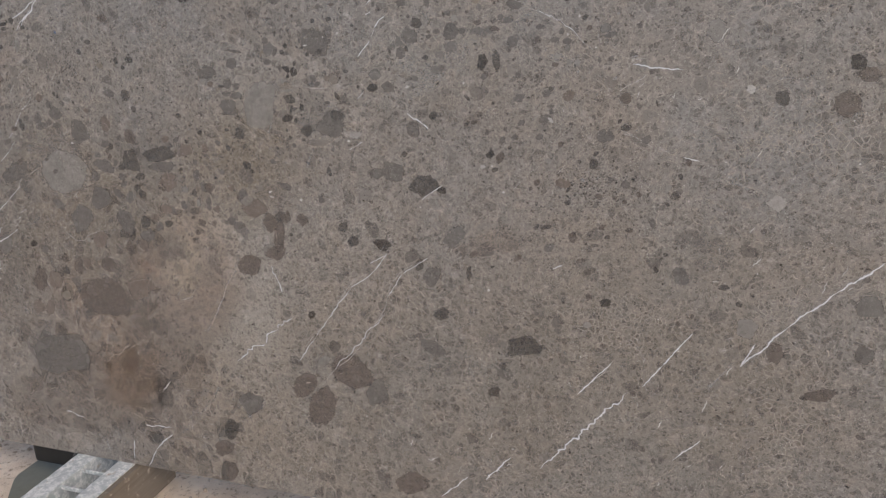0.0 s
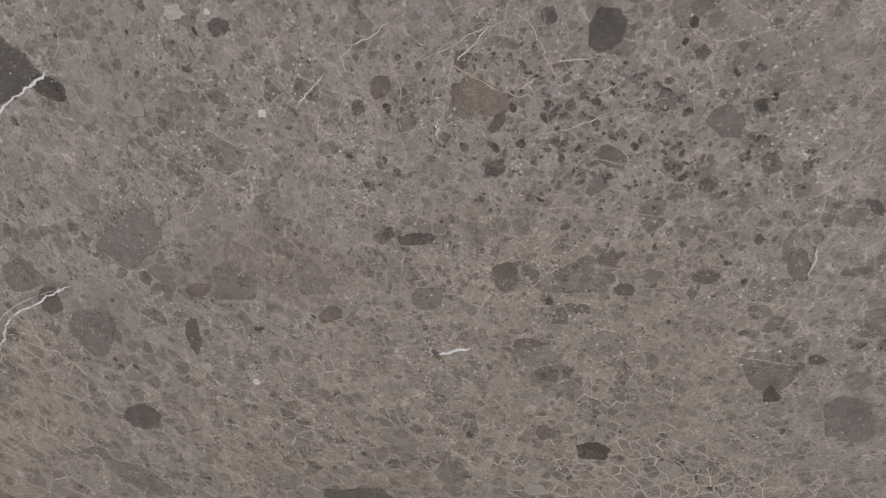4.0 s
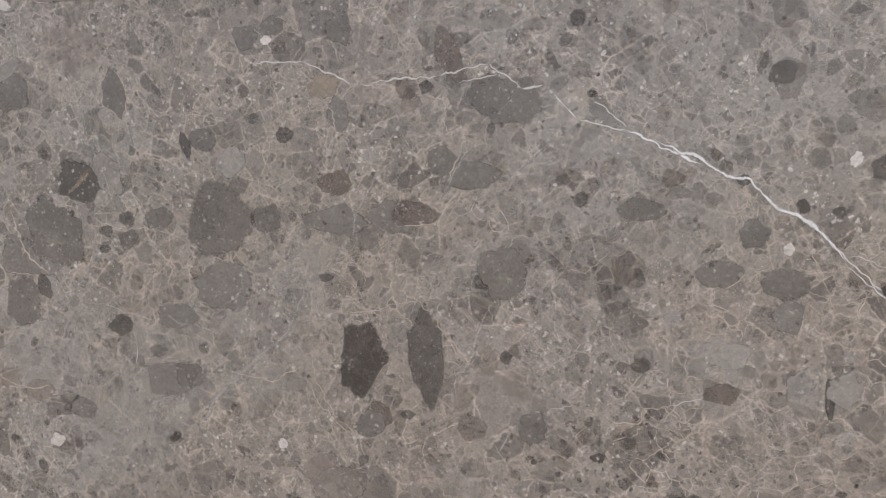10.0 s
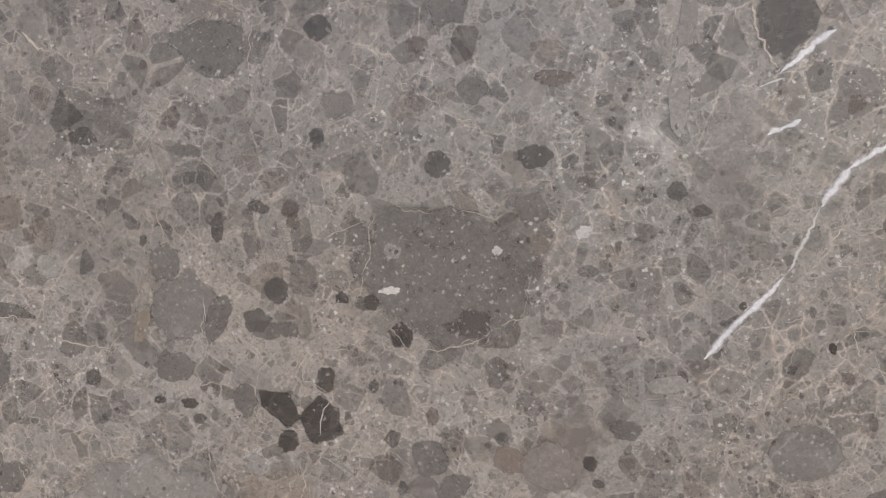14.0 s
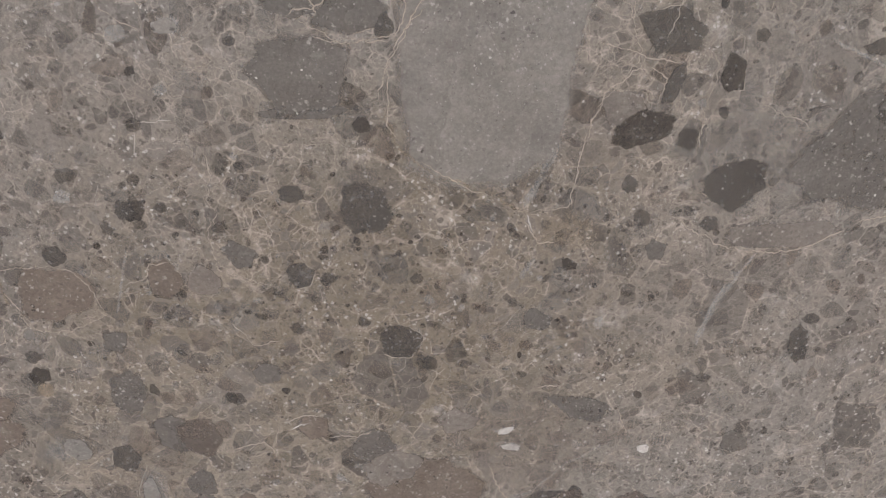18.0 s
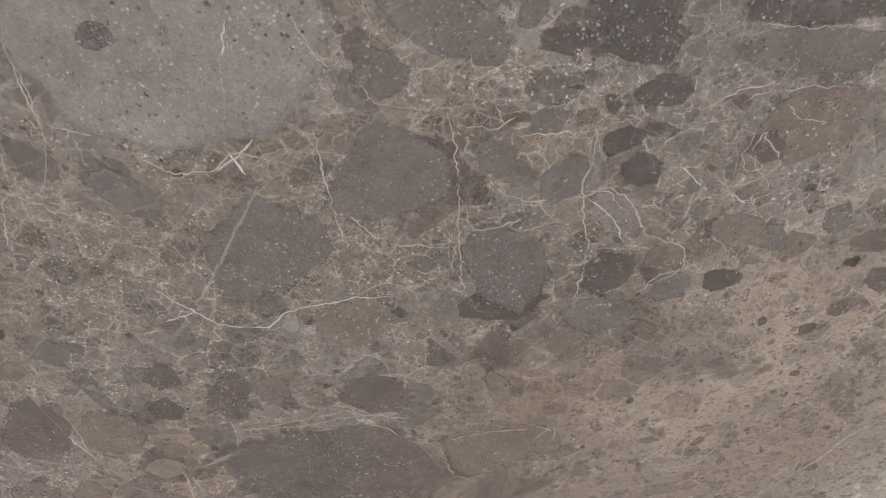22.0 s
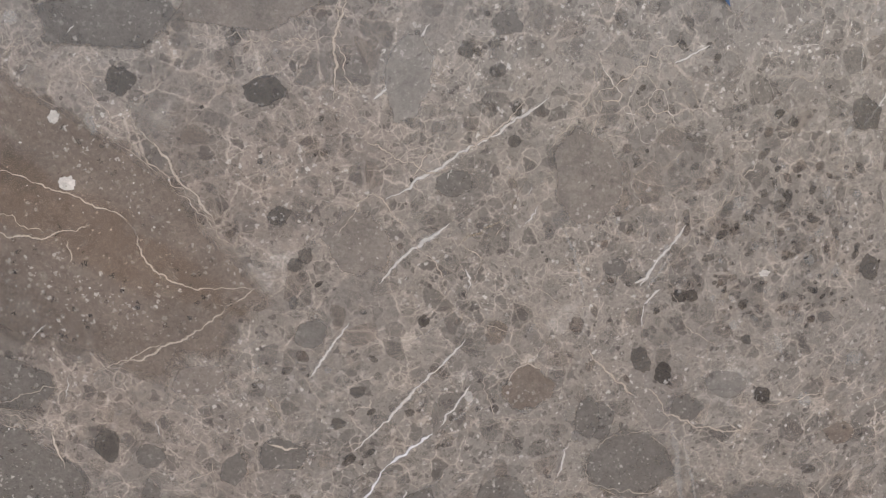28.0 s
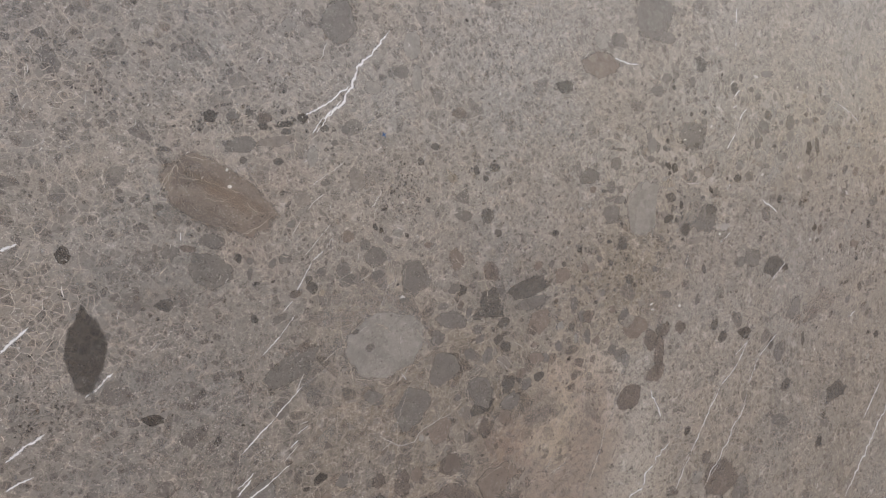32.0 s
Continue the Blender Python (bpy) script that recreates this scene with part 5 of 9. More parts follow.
clast(-1.118, 1.372, 0.0094, 0.0057, 2, DARK)
clast(-1.204, 1.128, 0.0121, 0.0044, 79, ASH)
clast(-1.123, 1.208, 0.0078, 0.0067, 29, SLATE)
clast(-0.537, 1.133, 0.0085, 0.0060, 159, DARK)
clast(-0.516, 0.778, 0.0082, 0.0062, 55, UMBER)
clast(0.286, 1.450, 0.0087, 0.0058, 176, ASH)
clast(0.322, 1.405, 0.0088, 0.0057, 93, SLATE)
clast(0.271, 1.445, 0.0072, 0.0069, 136, ASH)
clast(-1.157, 1.383, 0.0081, 0.0060, 5, BLACK)
clast(0.704, 0.888, 0.0078, 0.0061, 11, UMBER)
clast(0.244, 1.393, 0.0079, 0.0061, 178, ASH)
clast(-0.894, 0.750, 0.0075, 0.0062, 110, PALEGREY)
clast(-0.209, 0.875, 0.0083, 0.0055, 112, DARK)
clast(0.316, 1.135, 0.0083, 0.0055, 23, UMBER)
clast(0.109, 1.254, 0.0083, 0.0054, 5, TAUPE, .7, 0.0003)
clast(0.638, 0.890, 0.0079, 0.0056, 21, UMBER)
clast(-0.709, 1.263, 0.0071, 0.0062, 142, DARK)
clast(0.520, 1.347, 0.0070, 0.0063, 176, ASH)
clast(-0.470, 1.088, 0.0073, 0.0060, 48, BLACK)
clast(0.811, 1.022, 0.0072, 0.0059, 130, DARK)
clast(-0.099, 1.414, 0.0070, 0.0059, 179, ASH)
clast(-0.171, 1.444, 0.0069, 0.0061, 179, DARK)
clast(0.653, 0.867, 0.0071, 0.0055, 18, DARK)
clast(0.720, 0.975, 0.0070, 0.0055, 119, UMBER)
clast(0.652, 1.007, 0.0066, 0.0058, 16, ASH)
clast(-1.077, 1.075, 0.0068, 0.0056, 20, BUFF)
clast(-1.202, 1.151, 0.0063, 0.0060, 113, ASH)
clast(-1.197, 1.326, 0.0066, 0.0057, 11, DARK)
clast(-0.062, 1.419, 0.0099, 0.0038, 178, UMBER)
clast(-1.324, 1.351, 0.0092, 0.0040, 0, DARK)
clast(-0.202, 0.815, 0.0068, 0.0054, 136, DARK)
clast(-0.172, 1.128, 0.0063, 0.0058, 3, DARK)
clast(-0.845, 1.230, 0.0069, 0.0051, 114, DARK)
clast(0.358, 1.417, 0.0060, 0.0058, 105, UMBER, .7)
clast(0.529, 1.419, 0.0063, 0.0054, 16, DARK, .8)
clast(-0.200, 1.299, 0.0071, 0.0045, 1, ASH)
clast(-1.133, 1.265, 0.0067, 0.0048, 10, DARK)
clast(0.688, 0.956, 0.0058, 0.0055, 71, UMBER)
clast(0.791, 0.834, 0.0065, 0.0049, 12, DARK)
clast(-1.138, 0.710, 0.0062, 0.0049, 19, BLACK)
clast(-0.246, 1.404, 0.0058, 0.0052, 76, UMBER)
clast(0.528, 1.015, 0.0075, 0.0040, 85, UMBER)
clast(-0.988, 1.407, 0.0068, 0.0043, 2, PALEGREY)
clast(-0.542, 0.971, 0.0057, 0.0050, 51, BUFF)
clast(-1.034, 1.205, 0.0059, 0.0048, 85, BROWN, .6, 0.0004)
clast(0.587, 1.004, 0.0055, 0.0049, 56, PALEGREY)
clast(0.587, 1.004, 0.0055, 0.0049, 56, PALEGREY)
clast(-0.976, 1.235, 0.0063, 0.0041, 1, ASH)
clast(0.406, 1.076, 0.0055, 0.0047, 35, DARK)
clast(0.611, 1.283, 0.0072, 0.0035, 94, ASH)
clast(-0.310, 0.986, 0.0054, 0.0047, 129, DARK)
clast(0.485, 1.373, 0.0053, 0.0048, 172, UMBER)
clast(0.785, 0.956, 0.0075, 0.0033, 144, DARK)
clast(-0.173, 1.463, 0.0060, 0.0041, 88, ASH)
clast(-0.256, 0.918, 0.0080, 0.0031, 167, CHALK)
clast(-0.459, 0.926, 0.0057, 0.0043, 4, ASH)
clast(0.483, 0.884, 0.0056, 0.0043, 53, DARK)
clast(-0.463, 1.180, 0.0056, 0.0043, 21, PALEGREY)
clast(-0.191, 1.082, 0.0051, 0.0047, 137, DARK)
clast(-0.428, 0.962, 0.0049, 0.0048, 52, DARK)
clast(0.363, 1.182, 0.0054, 0.0043, 36, DARK)
clast(0.212, 1.276, 0.0057, 0.0039, 4, ASH)
clast(-0.187, 1.359, 0.0050, 0.0045, 12, UMBER)
clast(-0.201, 1.102, 0.0054, 0.0041, 100, DARK)
clast(-0.006, 1.368, 0.0047, 0.0046, 178, DARK)
clast(-0.137, 1.339, 0.0048, 0.0044, 16, PALEGREY)
clast(0.296, 1.129, 0.0059, 0.0035, 19, DARK)
clast(-0.076, 1.014, 0.0054, 0.0039, 167, DARK)
clast(-0.502, 1.108, 0.0052, 0.0040, 13, DARK)
clast(0.234, 1.390, 0.0067, 0.0030, 110, DARK)
clast(-0.553, 0.783, 0.0054, 0.0037, 99, DARK)
clast(-0.167, 0.914, 0.0051, 0.0039, 153, CHALK)
clast(-0.915, 1.044, 0.0060, 0.0033, 5, CHALK)
clast(-0.404, 1.207, 0.0073, 0.0026, 1, BUFF)
clast(-0.506, 1.096, 0.0048, 0.0040, 23, PALEGREY)
clast(0.555, 1.274, 0.0097, 0.0020, 92, DARK)
clast(-0.124, 1.435, 0.0046, 0.0042, 177, UMBER)
clast(-1.340, 1.247, 0.0047, 0.0040, 78, PALEGREY)
clast(0.067, 1.405, 0.0044, 0.0042, 124, UMBER)
clast(-0.203, 1.360, 0.0058, 0.0032, 0, DARK)
clast(-0.994, 1.207, 0.0042, 0.0039, 3, UMBER)
clast(-1.047, 1.337, 0.0042, 0.0039, 180, DARK)
clast(-0.260, 0.932, 0.0059, 0.0027, 12, CHALK)
clast(-0.173, 1.394, 0.0042, 0.0037, 7, DARK)
clast(-0.368, 1.046, 0.0045, 0.0034, 178, DARK)
clast(-0.136, 0.971, 0.0048, 0.0032, 165, DARK)
clast(-0.208, 1.013, 0.0048, 0.0032, 96, PALEGREY)
clast(-0.255, 1.284, 0.0042, 0.0036, 10, ASH)
clast(-0.118, 1.258, 0.0048, 0.0031, 95, UMBER)
clast(-0.349, 1.016, 0.0041, 0.0036, 165, DARK)
clast(-0.446, 1.153, 0.0043, 0.0034, 22, PALEGREY)
clast(-0.943, 1.219, 0.0041, 0.0035, 174, BLACK)
clast(-0.478, 0.970, 0.0042, 0.0034, 127, DARK)
clast(-0.318, 1.045, 0.0038, 0.0036, 37, DARK)
clast(-0.047, 1.349, 0.0045, 0.0030, 40, CHALK)
clast(-0.143, 1.182, 0.0040, 0.0033, 160, DARK)
clast(-1.102, 1.178, 0.0041, 0.0031, 12, DARK)
clast(0.096, 1.304, 0.0046, 0.0028, 109, DARK)
clast(-1.123, 1.246, 0.0038, 0.0033, 60, DARK)
clast(-0.423, 1.152, 0.0038, 0.0031, 54, UMBER)
clast(0.603, 1.004, 0.0038, 0.0031, 82, DARK)
clast(0.005, 1.359, 0.0041, 0.0029, 0, DARK)
clast(0.469, 1.246, 0.0040, 0.0029, 83, DARK)
clast(-0.289, 0.985, 0.0037, 0.0031, 159, DARK)
clast(-1.211, 1.308, 0.0046, 0.0023, 112, PALEGREY)
clast(0.314, 1.321, 0.0044, 0.0024, 3, DARK)
clast(0.467, 1.225, 0.0036, 0.0029, 75, DARK)
clast(-0.157, 1.211, 0.0048, 0.0021, 167, DARK)
clast(0.454, 1.237, 0.0042, 0.0023, 8, BLACK)
clast(-1.238, 1.352, 0.0034, 0.0029, 20, PALEGREY)
clast(0.560, 1.381, 0.0035, 0.0028, 64, CHALK)
clast(0.657, 1.052, 0.0033, 0.0028, 99, BLACK)
clast(0.084, 1.353, 0.0033, 0.0027, 83, DARK)
clast(0.287, 1.229, 0.0031, 0.0028, 35, CHALK, .5)
clast(0.515, 1.372, 0.0030, 0.0028, 162, DARK)
clast(0.652, 1.073, 0.0033, 0.0025, 6, DARK)
clast(-0.138, 1.320, 0.0041, 0.0019, 2, CHALK)
clast(-1.069, 1.212, 0.0030, 0.0026, 69, BLACK)
clast(-1.226, 1.311, 0.0031, 0.0024, 77, CHALK)
clast(-0.409, 1.177, 0.0033, 0.0022, 8, DARK)
clast(-0.459, 1.162, 0.0030, 0.0024, 36, BLACK)
clast(0.503, 1.383, 0.0028, 0.0025, 100, UMBER)
clast(0.491, 1.119, 0.0030, 0.0023, 70, BLACK)
clast(0.364, 1.116, 0.0030, 0.0022, 34, DARK)
clast(0.710, 1.016, 0.0028, 0.0022, 105, BLACK)
clast(0.150, 1.238, 0.0027, 0.0023, 14, DARK)
clast(0.222, 1.228, 0.0027, 0.0022, 16, BLACK)
clast(-0.087, 1.340, 0.0026, 0.0021, 5, CHALK)
clast(0.047, 1.287, 0.0024, 0.0023, 72, BLACK)
clast(-0.900, 1.229, 0.0026, 0.0018, 177, CHALK)
cloud(-1.282, 1.234, 0.0658, 0.0219, 158, ASH)
cloud(-1.283, 1.308, 0.0548, 0.0260, 155, ASH)
cloud(-1.224, 1.266, 0.0697, 0.0148, 147, RUST)
vein(-1.250, 0.806, -1.184, 0.859, 0.0027, WHITE, .03)
vein(-1.184, 0.859, -1.127, 0.909, 0.0022, WHITE, .03)
vein(-1.196, 0.978, -1.159, 1.010, 0.0020, WHITE, .04)
vein(-1.159, 1.010, -1.131, 1.043, 0.0014, WHITE, .04)
vein(-1.152, 1.052, -1.132, 1.069, 0.0018, WHITE, .04)
vein(-1.251, 0.717, -1.202, 0.742, 0.0028, WHITE, .04)
vein(-1.202, 0.742, -1.165, 0.766, 0.0023, WHITE, .04)
vein(-1.262, 0.745, -1.230, 0.767, 0.0023, WHITE, .04)
vein(-1.161, 0.797, -1.145, 0.808, 0.0028, WHITE, .04)
vein(-1.145, 0.820, -1.124, 0.832, 0.0021, WHITE, .04)
vein(-1.336, 0.664, -1.285, 0.691, 0.0026, WHITE, .03)
vein(-1.285, 0.691, -1.261, 0.726, 0.0021, WHITE, .05)
vein(-1.291, 0.648, -1.258, 0.664, 0.0026, WHITE, .05)
vein(-1.245, 0.845, -1.262, 0.745, 0.0011, BEIGE)
vein(-1.042, 0.979, -1.028, 0.901, 0.0011, BEIGE, .04)
vein(-1.028, 0.901, -1.001, 0.895, 0.0010, BEIGE)
vein(-0.943, 1.070, -0.917, 1.082, 0.0009, CHALK)
vein(-0.928, 0.893, -0.918, 0.877, 0.0016, WHITE, .08)
vein(-0.783, 0.853, -0.786, 0.808, 0.0011, BEIGE)
vein(-0.811, 1.042, -0.807, 1.057, 0.0010, BEIGE)
vein(-0.862, 1.001, -0.824, 1.019, 0.0008, BEIGE)
vein(-0.818, 0.983, -0.801, 0.964, 0.0011, BEIGE)
vein(0.276, 1.432, 0.304, 1.431, 0.0009, CHALK, .02)
vein(0.304, 1.431, 0.332, 1.419, 0.0009, CHALK, .03)
vein(0.332, 1.419, 0.375, 1.422, 0.0009, CHALK, .04)
vein(0.375, 1.422, 0.399, 1.427, 0.0011, CHALK, .04)
vein(0.399, 1.427, 0.415, 1.415, 0.0010, CHALK, .03)
vein(0.415, 1.415, 0.425, 1.416, 0.0010, CHALK)
vein(0.430, 1.412, 0.441, 1.400, 0.0008, CHALK)
vein(0.441, 1.400, 0.464, 1.394, 0.0008, CHALK, .05)
vein(0.448, 1.409, 0.464, 1.396, 0.0008, CHALK, .03)
vein(0.464, 1.395, 0.496, 1.379, 0.0015, WHITE, .03)
vein(0.544, 1.352, 0.575, 1.323, 0.0011, CHALK, .03)
vein(0.414, 1.377, 0.430, 1.391, 0.0009, PALEGREY, .03)
vein(0.397, 1.433, 0.419, 1.450, 0.0015, PALEGREY, .05)
vein(0.384, 1.418, 0.403, 1.422, 0.0008, CHALK)
vein(0.238, 1.350, 0.246, 1.332, 0.0009, BEIGE)
vein(-0.259, 1.092, -0.242, 1.125, 0.0014, PALEGREY, .04, .2)
vein(0.008, 1.291, 0.042, 1.329, 0.0032, WHITE, .04)
vein(0.042, 1.329, 0.055, 1.361, 0.0015, CHALK, .04, .2)
vein(0.055, 1.361, 0.066, 1.378, 0.0033, WHITE, .05)
vein(0.066, 1.378, 0.083, 1.389, 0.0026, WHITE, .05)
vein(-1.273, 1.277, -1.227, 1.257, 0.0007, BEIGE)
vein(-1.191, 1.207, -1.220, 1.195, 0.0010, BEIGE)
vein(-1.238, 1.372, -1.173, 1.368, 0.0007, BEIGE)
vein(-1.168, 1.345, -1.103, 1.343, 0.0007, BEIGE)
vein(-1.103, 1.343, -1.099, 1.376, 0.0010, BEIGE)
vein(-1.103, 1.342, -1.096, 1.303, 0.0008, BEIGE)
vein(-1.070, 1.366, -1.046, 1.396, 0.0023, WHITE, .03)
vein(-1.084, 1.320, -1.063, 1.348, 0.0022, CHALK, .03)
vein(-1.126, 1.083, -1.090, 1.137, 0.0023, WHITE, .03)
vein(-1.090, 1.137, -1.066, 1.154, 0.0017, WHITE, .03)
vein(-1.105, 1.146, -1.049, 1.202, 0.0018, CHALK, .03)
vein(-1.125, 1.186, -1.104, 1.213, 0.0014, CHALK)
vein(-0.963, 1.225, -0.942, 1.255, 0.0019, CHALK)
vein(-0.856, 1.298, -0.843, 1.323, 0.0017, CHALK)
vein(-1.090, 1.232, -1.056, 1.259, 0.0017, CHALK)
vein(-1.085, 1.271, -1.009, 1.316, 0.0014, CHALK, .05, .2)
vein(-1.001, 1.255, -0.991, 1.223, 0.0019, PALEGREY, .02)
vein(-0.783, 1.261, -0.797, 1.241, 0.0017, BEIGE)
vein(-1.312, 1.176, -1.284, 1.182, 0.0007, BEIGE)
vein(-1.286, 1.182, -1.238, 1.168, 0.0009, BEIGE)
vein(-1.309, 1.198, -1.281, 1.201, 0.0007, BEIGE)
vein(-0.560, 1.009, -0.550, 1.050, 0.0012, BUFF)
vein(-0.625, 0.916, -0.622, 0.892, 0.0009, BEIGE)
vein(-0.622, 0.892, -0.608, 0.885, 0.0015, CHALK)
vein(-0.608, 0.885, -0.588, 0.900, 0.0009, BEIGE)
vein(-0.379, 0.745, -0.351, 0.796, 0.0031, PALEGREY, .03)
vein(-0.351, 0.796, -0.347, 0.847, 0.0021, PALEGREY, .03)
vein(-0.293, 0.835, -0.293, 0.855, 0.0017, CHALK)
vein(-0.293, 0.855, -0.238, 0.876, 0.0012, BEIGE)
vein(-0.694, 0.840, -0.658, 0.843, 0.0010, BEIGE)
vein(-0.699, 1.029, -0.683, 0.982, 0.0014, BUFF, .05)
vein(0.460, 1.141, 0.473, 1.154, 0.0026, PALEGREY, .02)
vein(0.514, 1.090, 0.552, 1.130, 0.0009, CHALK, .04)
vein(0.502, 1.095, 0.517, 1.087, 0.0010, CHALK)
vein(0.419, 0.972, 0.440, 0.998, 0.0012, CHALK)
vein(0.483, 1.003, 0.501, 1.011, 0.0011, BEIGE)
vein(0.586, 1.022, 0.607, 1.027, 0.0013, CHALK)
vein(0.525, 1.015, 0.544, 1.039, 0.0011, CHALK)
vein(0.286, 0.832, 0.346, 0.898, 0.0012, BEIGE)
vein(0.667, 1.124, 0.674, 1.117, 0.0009, BEIGE)
vein(0.674, 1.117, 0.714, 1.106, 0.0012, CHALK)
vein(0.714, 1.106, 0.744, 1.086, 0.0012, CHALK)
vein(0.723, 1.110, 0.755, 1.092, 0.0010, CHALK)
vein(0.755, 1.092, 0.771, 1.078, 0.0012, CHALK)
vein(0.771, 1.078, 0.781, 1.078, 0.0012, CHALK)
vein(0.579, 0.973, 0.641, 1.000, 0.0008, BEIGE, .06, .3)
vein(0.668, 1.126, 0.703, 1.110, 0.0010, CHALK)
vein(0.703, 1.110, 0.744, 1.087, 0.0010, CHALK)
vein(0.724, 1.110, 0.752, 1.093, 0.0006, BEIGE)
vein(0.752, 1.093, 0.781, 1.077, 0.0010, CHALK)
vein(0.663, 1.142, 0.668, 1.126, 0.0004, BEIGE)
vein(0.488, 1.066, 0.526, 1.100, 0.0005, BEIGE)
vein(0.280, 0.825, 0.369, 0.912, 0.0009, BEIGE)
vein(0.491, 0.988, 0.484, 0.960, 0.0006, BEIGE)
vein(0.625, 0.997, 0.658, 1.010, 0.0005, BEIGE)
vein(0.586, 1.022, 0.612, 1.030, 0.0006, BEIGE)
vein(0.525, 1.022, 0.544, 1.030, 0.0005, BEIGE)
vein(0.566, 1.089, 0.588, 1.084, 0.0005, BEIGE)
vein(0.588, 1.084, 0.611, 1.084, 0.0005, BEIGE)
vein(0.502, 1.095, 0.517, 1.087, 0.0005, PALEGREY)
vein(0.428, 1.085, 0.452, 1.094, 0.0008, PALEGREY)
vein(0.431, 0.980, 0.448, 0.999, 0.0006, BEIGE)
vein(0.599, 0.964, 0.636, 0.961, 0.0006, BEIGE)
vein(0.579, 0.965, 0.605, 0.974, 0.0005, BEIGE)
vein(0.445, 1.040, 0.446, 1.034, 0.0009, BUFF)
vein(0.679, 1.289, 0.696, 1.293, 0.0012, WHITE)
vein(0.681, 1.285, 0.714, 1.287, 0.0013, CHALK)
vein(0.658, 1.212, 0.689, 1.232, 0.0014, CHALK)
vein(0.689, 1.232, 0.720, 1.252, 0.0015, CHALK)
vein(0.700, 1.222, 0.716, 1.234, 0.0012, CHALK)
vein(0.701, 1.200, 0.703, 1.210, 0.0016, CHALK)
vein(0.576, 1.333, 0.599, 1.325, 0.0005, BEIGE)
vein(0.599, 1.325, 0.638, 1.294, 0.0005, BEIGE)
vein(0.577, 1.388, 0.587, 1.380, 0.0004, BEIGE)
vein(0.558, 1.336, 0.556, 1.314, 0.0004, GOLD, .1, .3)
vein(0.574, 1.333, 0.598, 1.345, 0.0005, GOLD, .15, .3)
vein(0.387, 1.311, 0.396, 1.334, 0.0007, PALEGREY)
vein(0.437, 1.191, 0.441, 1.203, 0.0010, CHALK)
vein(0.624, 1.221, 0.624, 1.242, 0.0006, BEIGE)
vein(0.382, 1.279, 0.383, 1.257, 0.0005, BEIGE)
vein(0.487, 1.293, 0.487, 1.272, 0.0005, BEIGE)
vein(0.487, 1.266, 0.501, 1.270, 0.0006, CHALK)
vein(0.362, 1.474, 0.368, 1.457, 0.0005, BEIGE)
vein(0.376, 1.362, 0.389, 1.387, 0.0015, PALEGREY, .1, .3)
vein(0.494, 1.451, 0.498, 1.430, 0.0007, PALEGREY)
vein(0.023, 1.450, 0.037, 1.462, 0.0022, WHITE)
vein(0.035, 1.419, 0.057, 1.437, 0.0029, WHITE)
vein(0.026, 1.413, 0.037, 1.417, 0.0013, CHALK)
vein(0.031, 1.393, 0.045, 1.399, 0.0022, WHITE)
vein(0.162, 1.302, 0.264, 1.285, 0.0009, PALEGREY, .1, .6)
vein(0.101, 1.260, 0.104, 1.240, 0.0006, BEIGE)
vein(0.388, 1.319, 0.391, 1.304, 0.0010, PALEGREY)
vein(0.304, 1.226, 0.295, 1.216, 0.0005, BEIGE)
vein(0.006, 1.277, -0.021, 1.269, 0.0005, BEIGE)
vein(-0.251, 1.476, -0.230, 1.464, 0.0016, CHALK)
vein(-0.230, 1.464, -0.205, 1.451, 0.0008, BEIGE)
vein(-0.161, 1.428, -0.125, 1.416, 0.0007, BEIGE)
vein(-0.125, 1.416, -0.083, 1.386, 0.0007, BEIGE)
vein(-0.136, 1.361, -0.084, 1.349, 0.0007, BEIGE)
vein(-0.203, 1.452, -0.206, 1.417, 0.0006, BEIGE)
vein(-0.245, 1.449, -0.242, 1.468, 0.0006, BEIGE)
vein(-0.262, 1.369, -0.257, 1.329, 0.0006, BEIGE, .05, .4)
vein(-0.125, 1.290, -0.069, 1.308, 0.0007, BEIGE)
vein(0.099, 1.254, 0.123, 1.261, 0.0005, BEIGE)
vein(0.066, 1.228, 0.102, 1.242, 0.0005, BEIGE)
vein(0.112, 1.425, 0.127, 1.436, 0.0012, PALEGREY)
vein(-0.098, 1.396, -0.068, 1.390, 0.0005, BEIGE)
vein(-0.079, 1.449, -0.052, 1.425, 0.0005, BEIGE, .1, .3)
vein(-0.069, 1.305, -0.007, 1.325, 0.0005, BEIGE, .1, .5)
vein(0.158, 1.329, 0.175, 1.327, 0.0004, BEIGE)
vein(-0.172, 1.239, -0.223, 1.256, 0.0006, BEIGE, .1, .4)
vein(-0.158, 1.159, -0.150, 1.169, 0.0008, PALEGREY)
vein(-0.234, 1.315, -0.229, 1.282, 0.0008, CHALK, .06, .4)
vein(-0.378, 1.186, -0.346, 1.215, 0.0009, BUFF)
vein(-0.168, 1.123, -0.160, 1.173, 0.0007, BEIGE)
vein(-0.160, 1.173, -0.139, 1.203, 0.0005, BEIGE)
vein(-0.003, 1.182, 0.005, 1.158, 0.0008, BEIGE)
vein(-0.171, 1.345, -0.150, 1.353, 0.0006, BEIGE)
vein(-0.199, 1.201, -0.175, 1.239, 0.0004, BEIGE)
vein(-0.256, 1.089, -0.242, 1.122, 0.0014, PALEGREY, .05, .3)
vein(-0.043, 1.088, -0.031, 1.124, 0.0007, BEIGE)
vein(-0.426, 1.116, -0.430, 1.069, 0.0007, BEIGE, .08, .4)
vein(-0.430, 1.069, -0.411, 1.047, 0.0008, BEIGE)
vein(-0.188, 1.173, -0.200, 1.147, 0.0007, BEIGE, .1, .3)
vein(-0.180, 0.928, -0.189, 0.950, 0.0010, BEIGE)
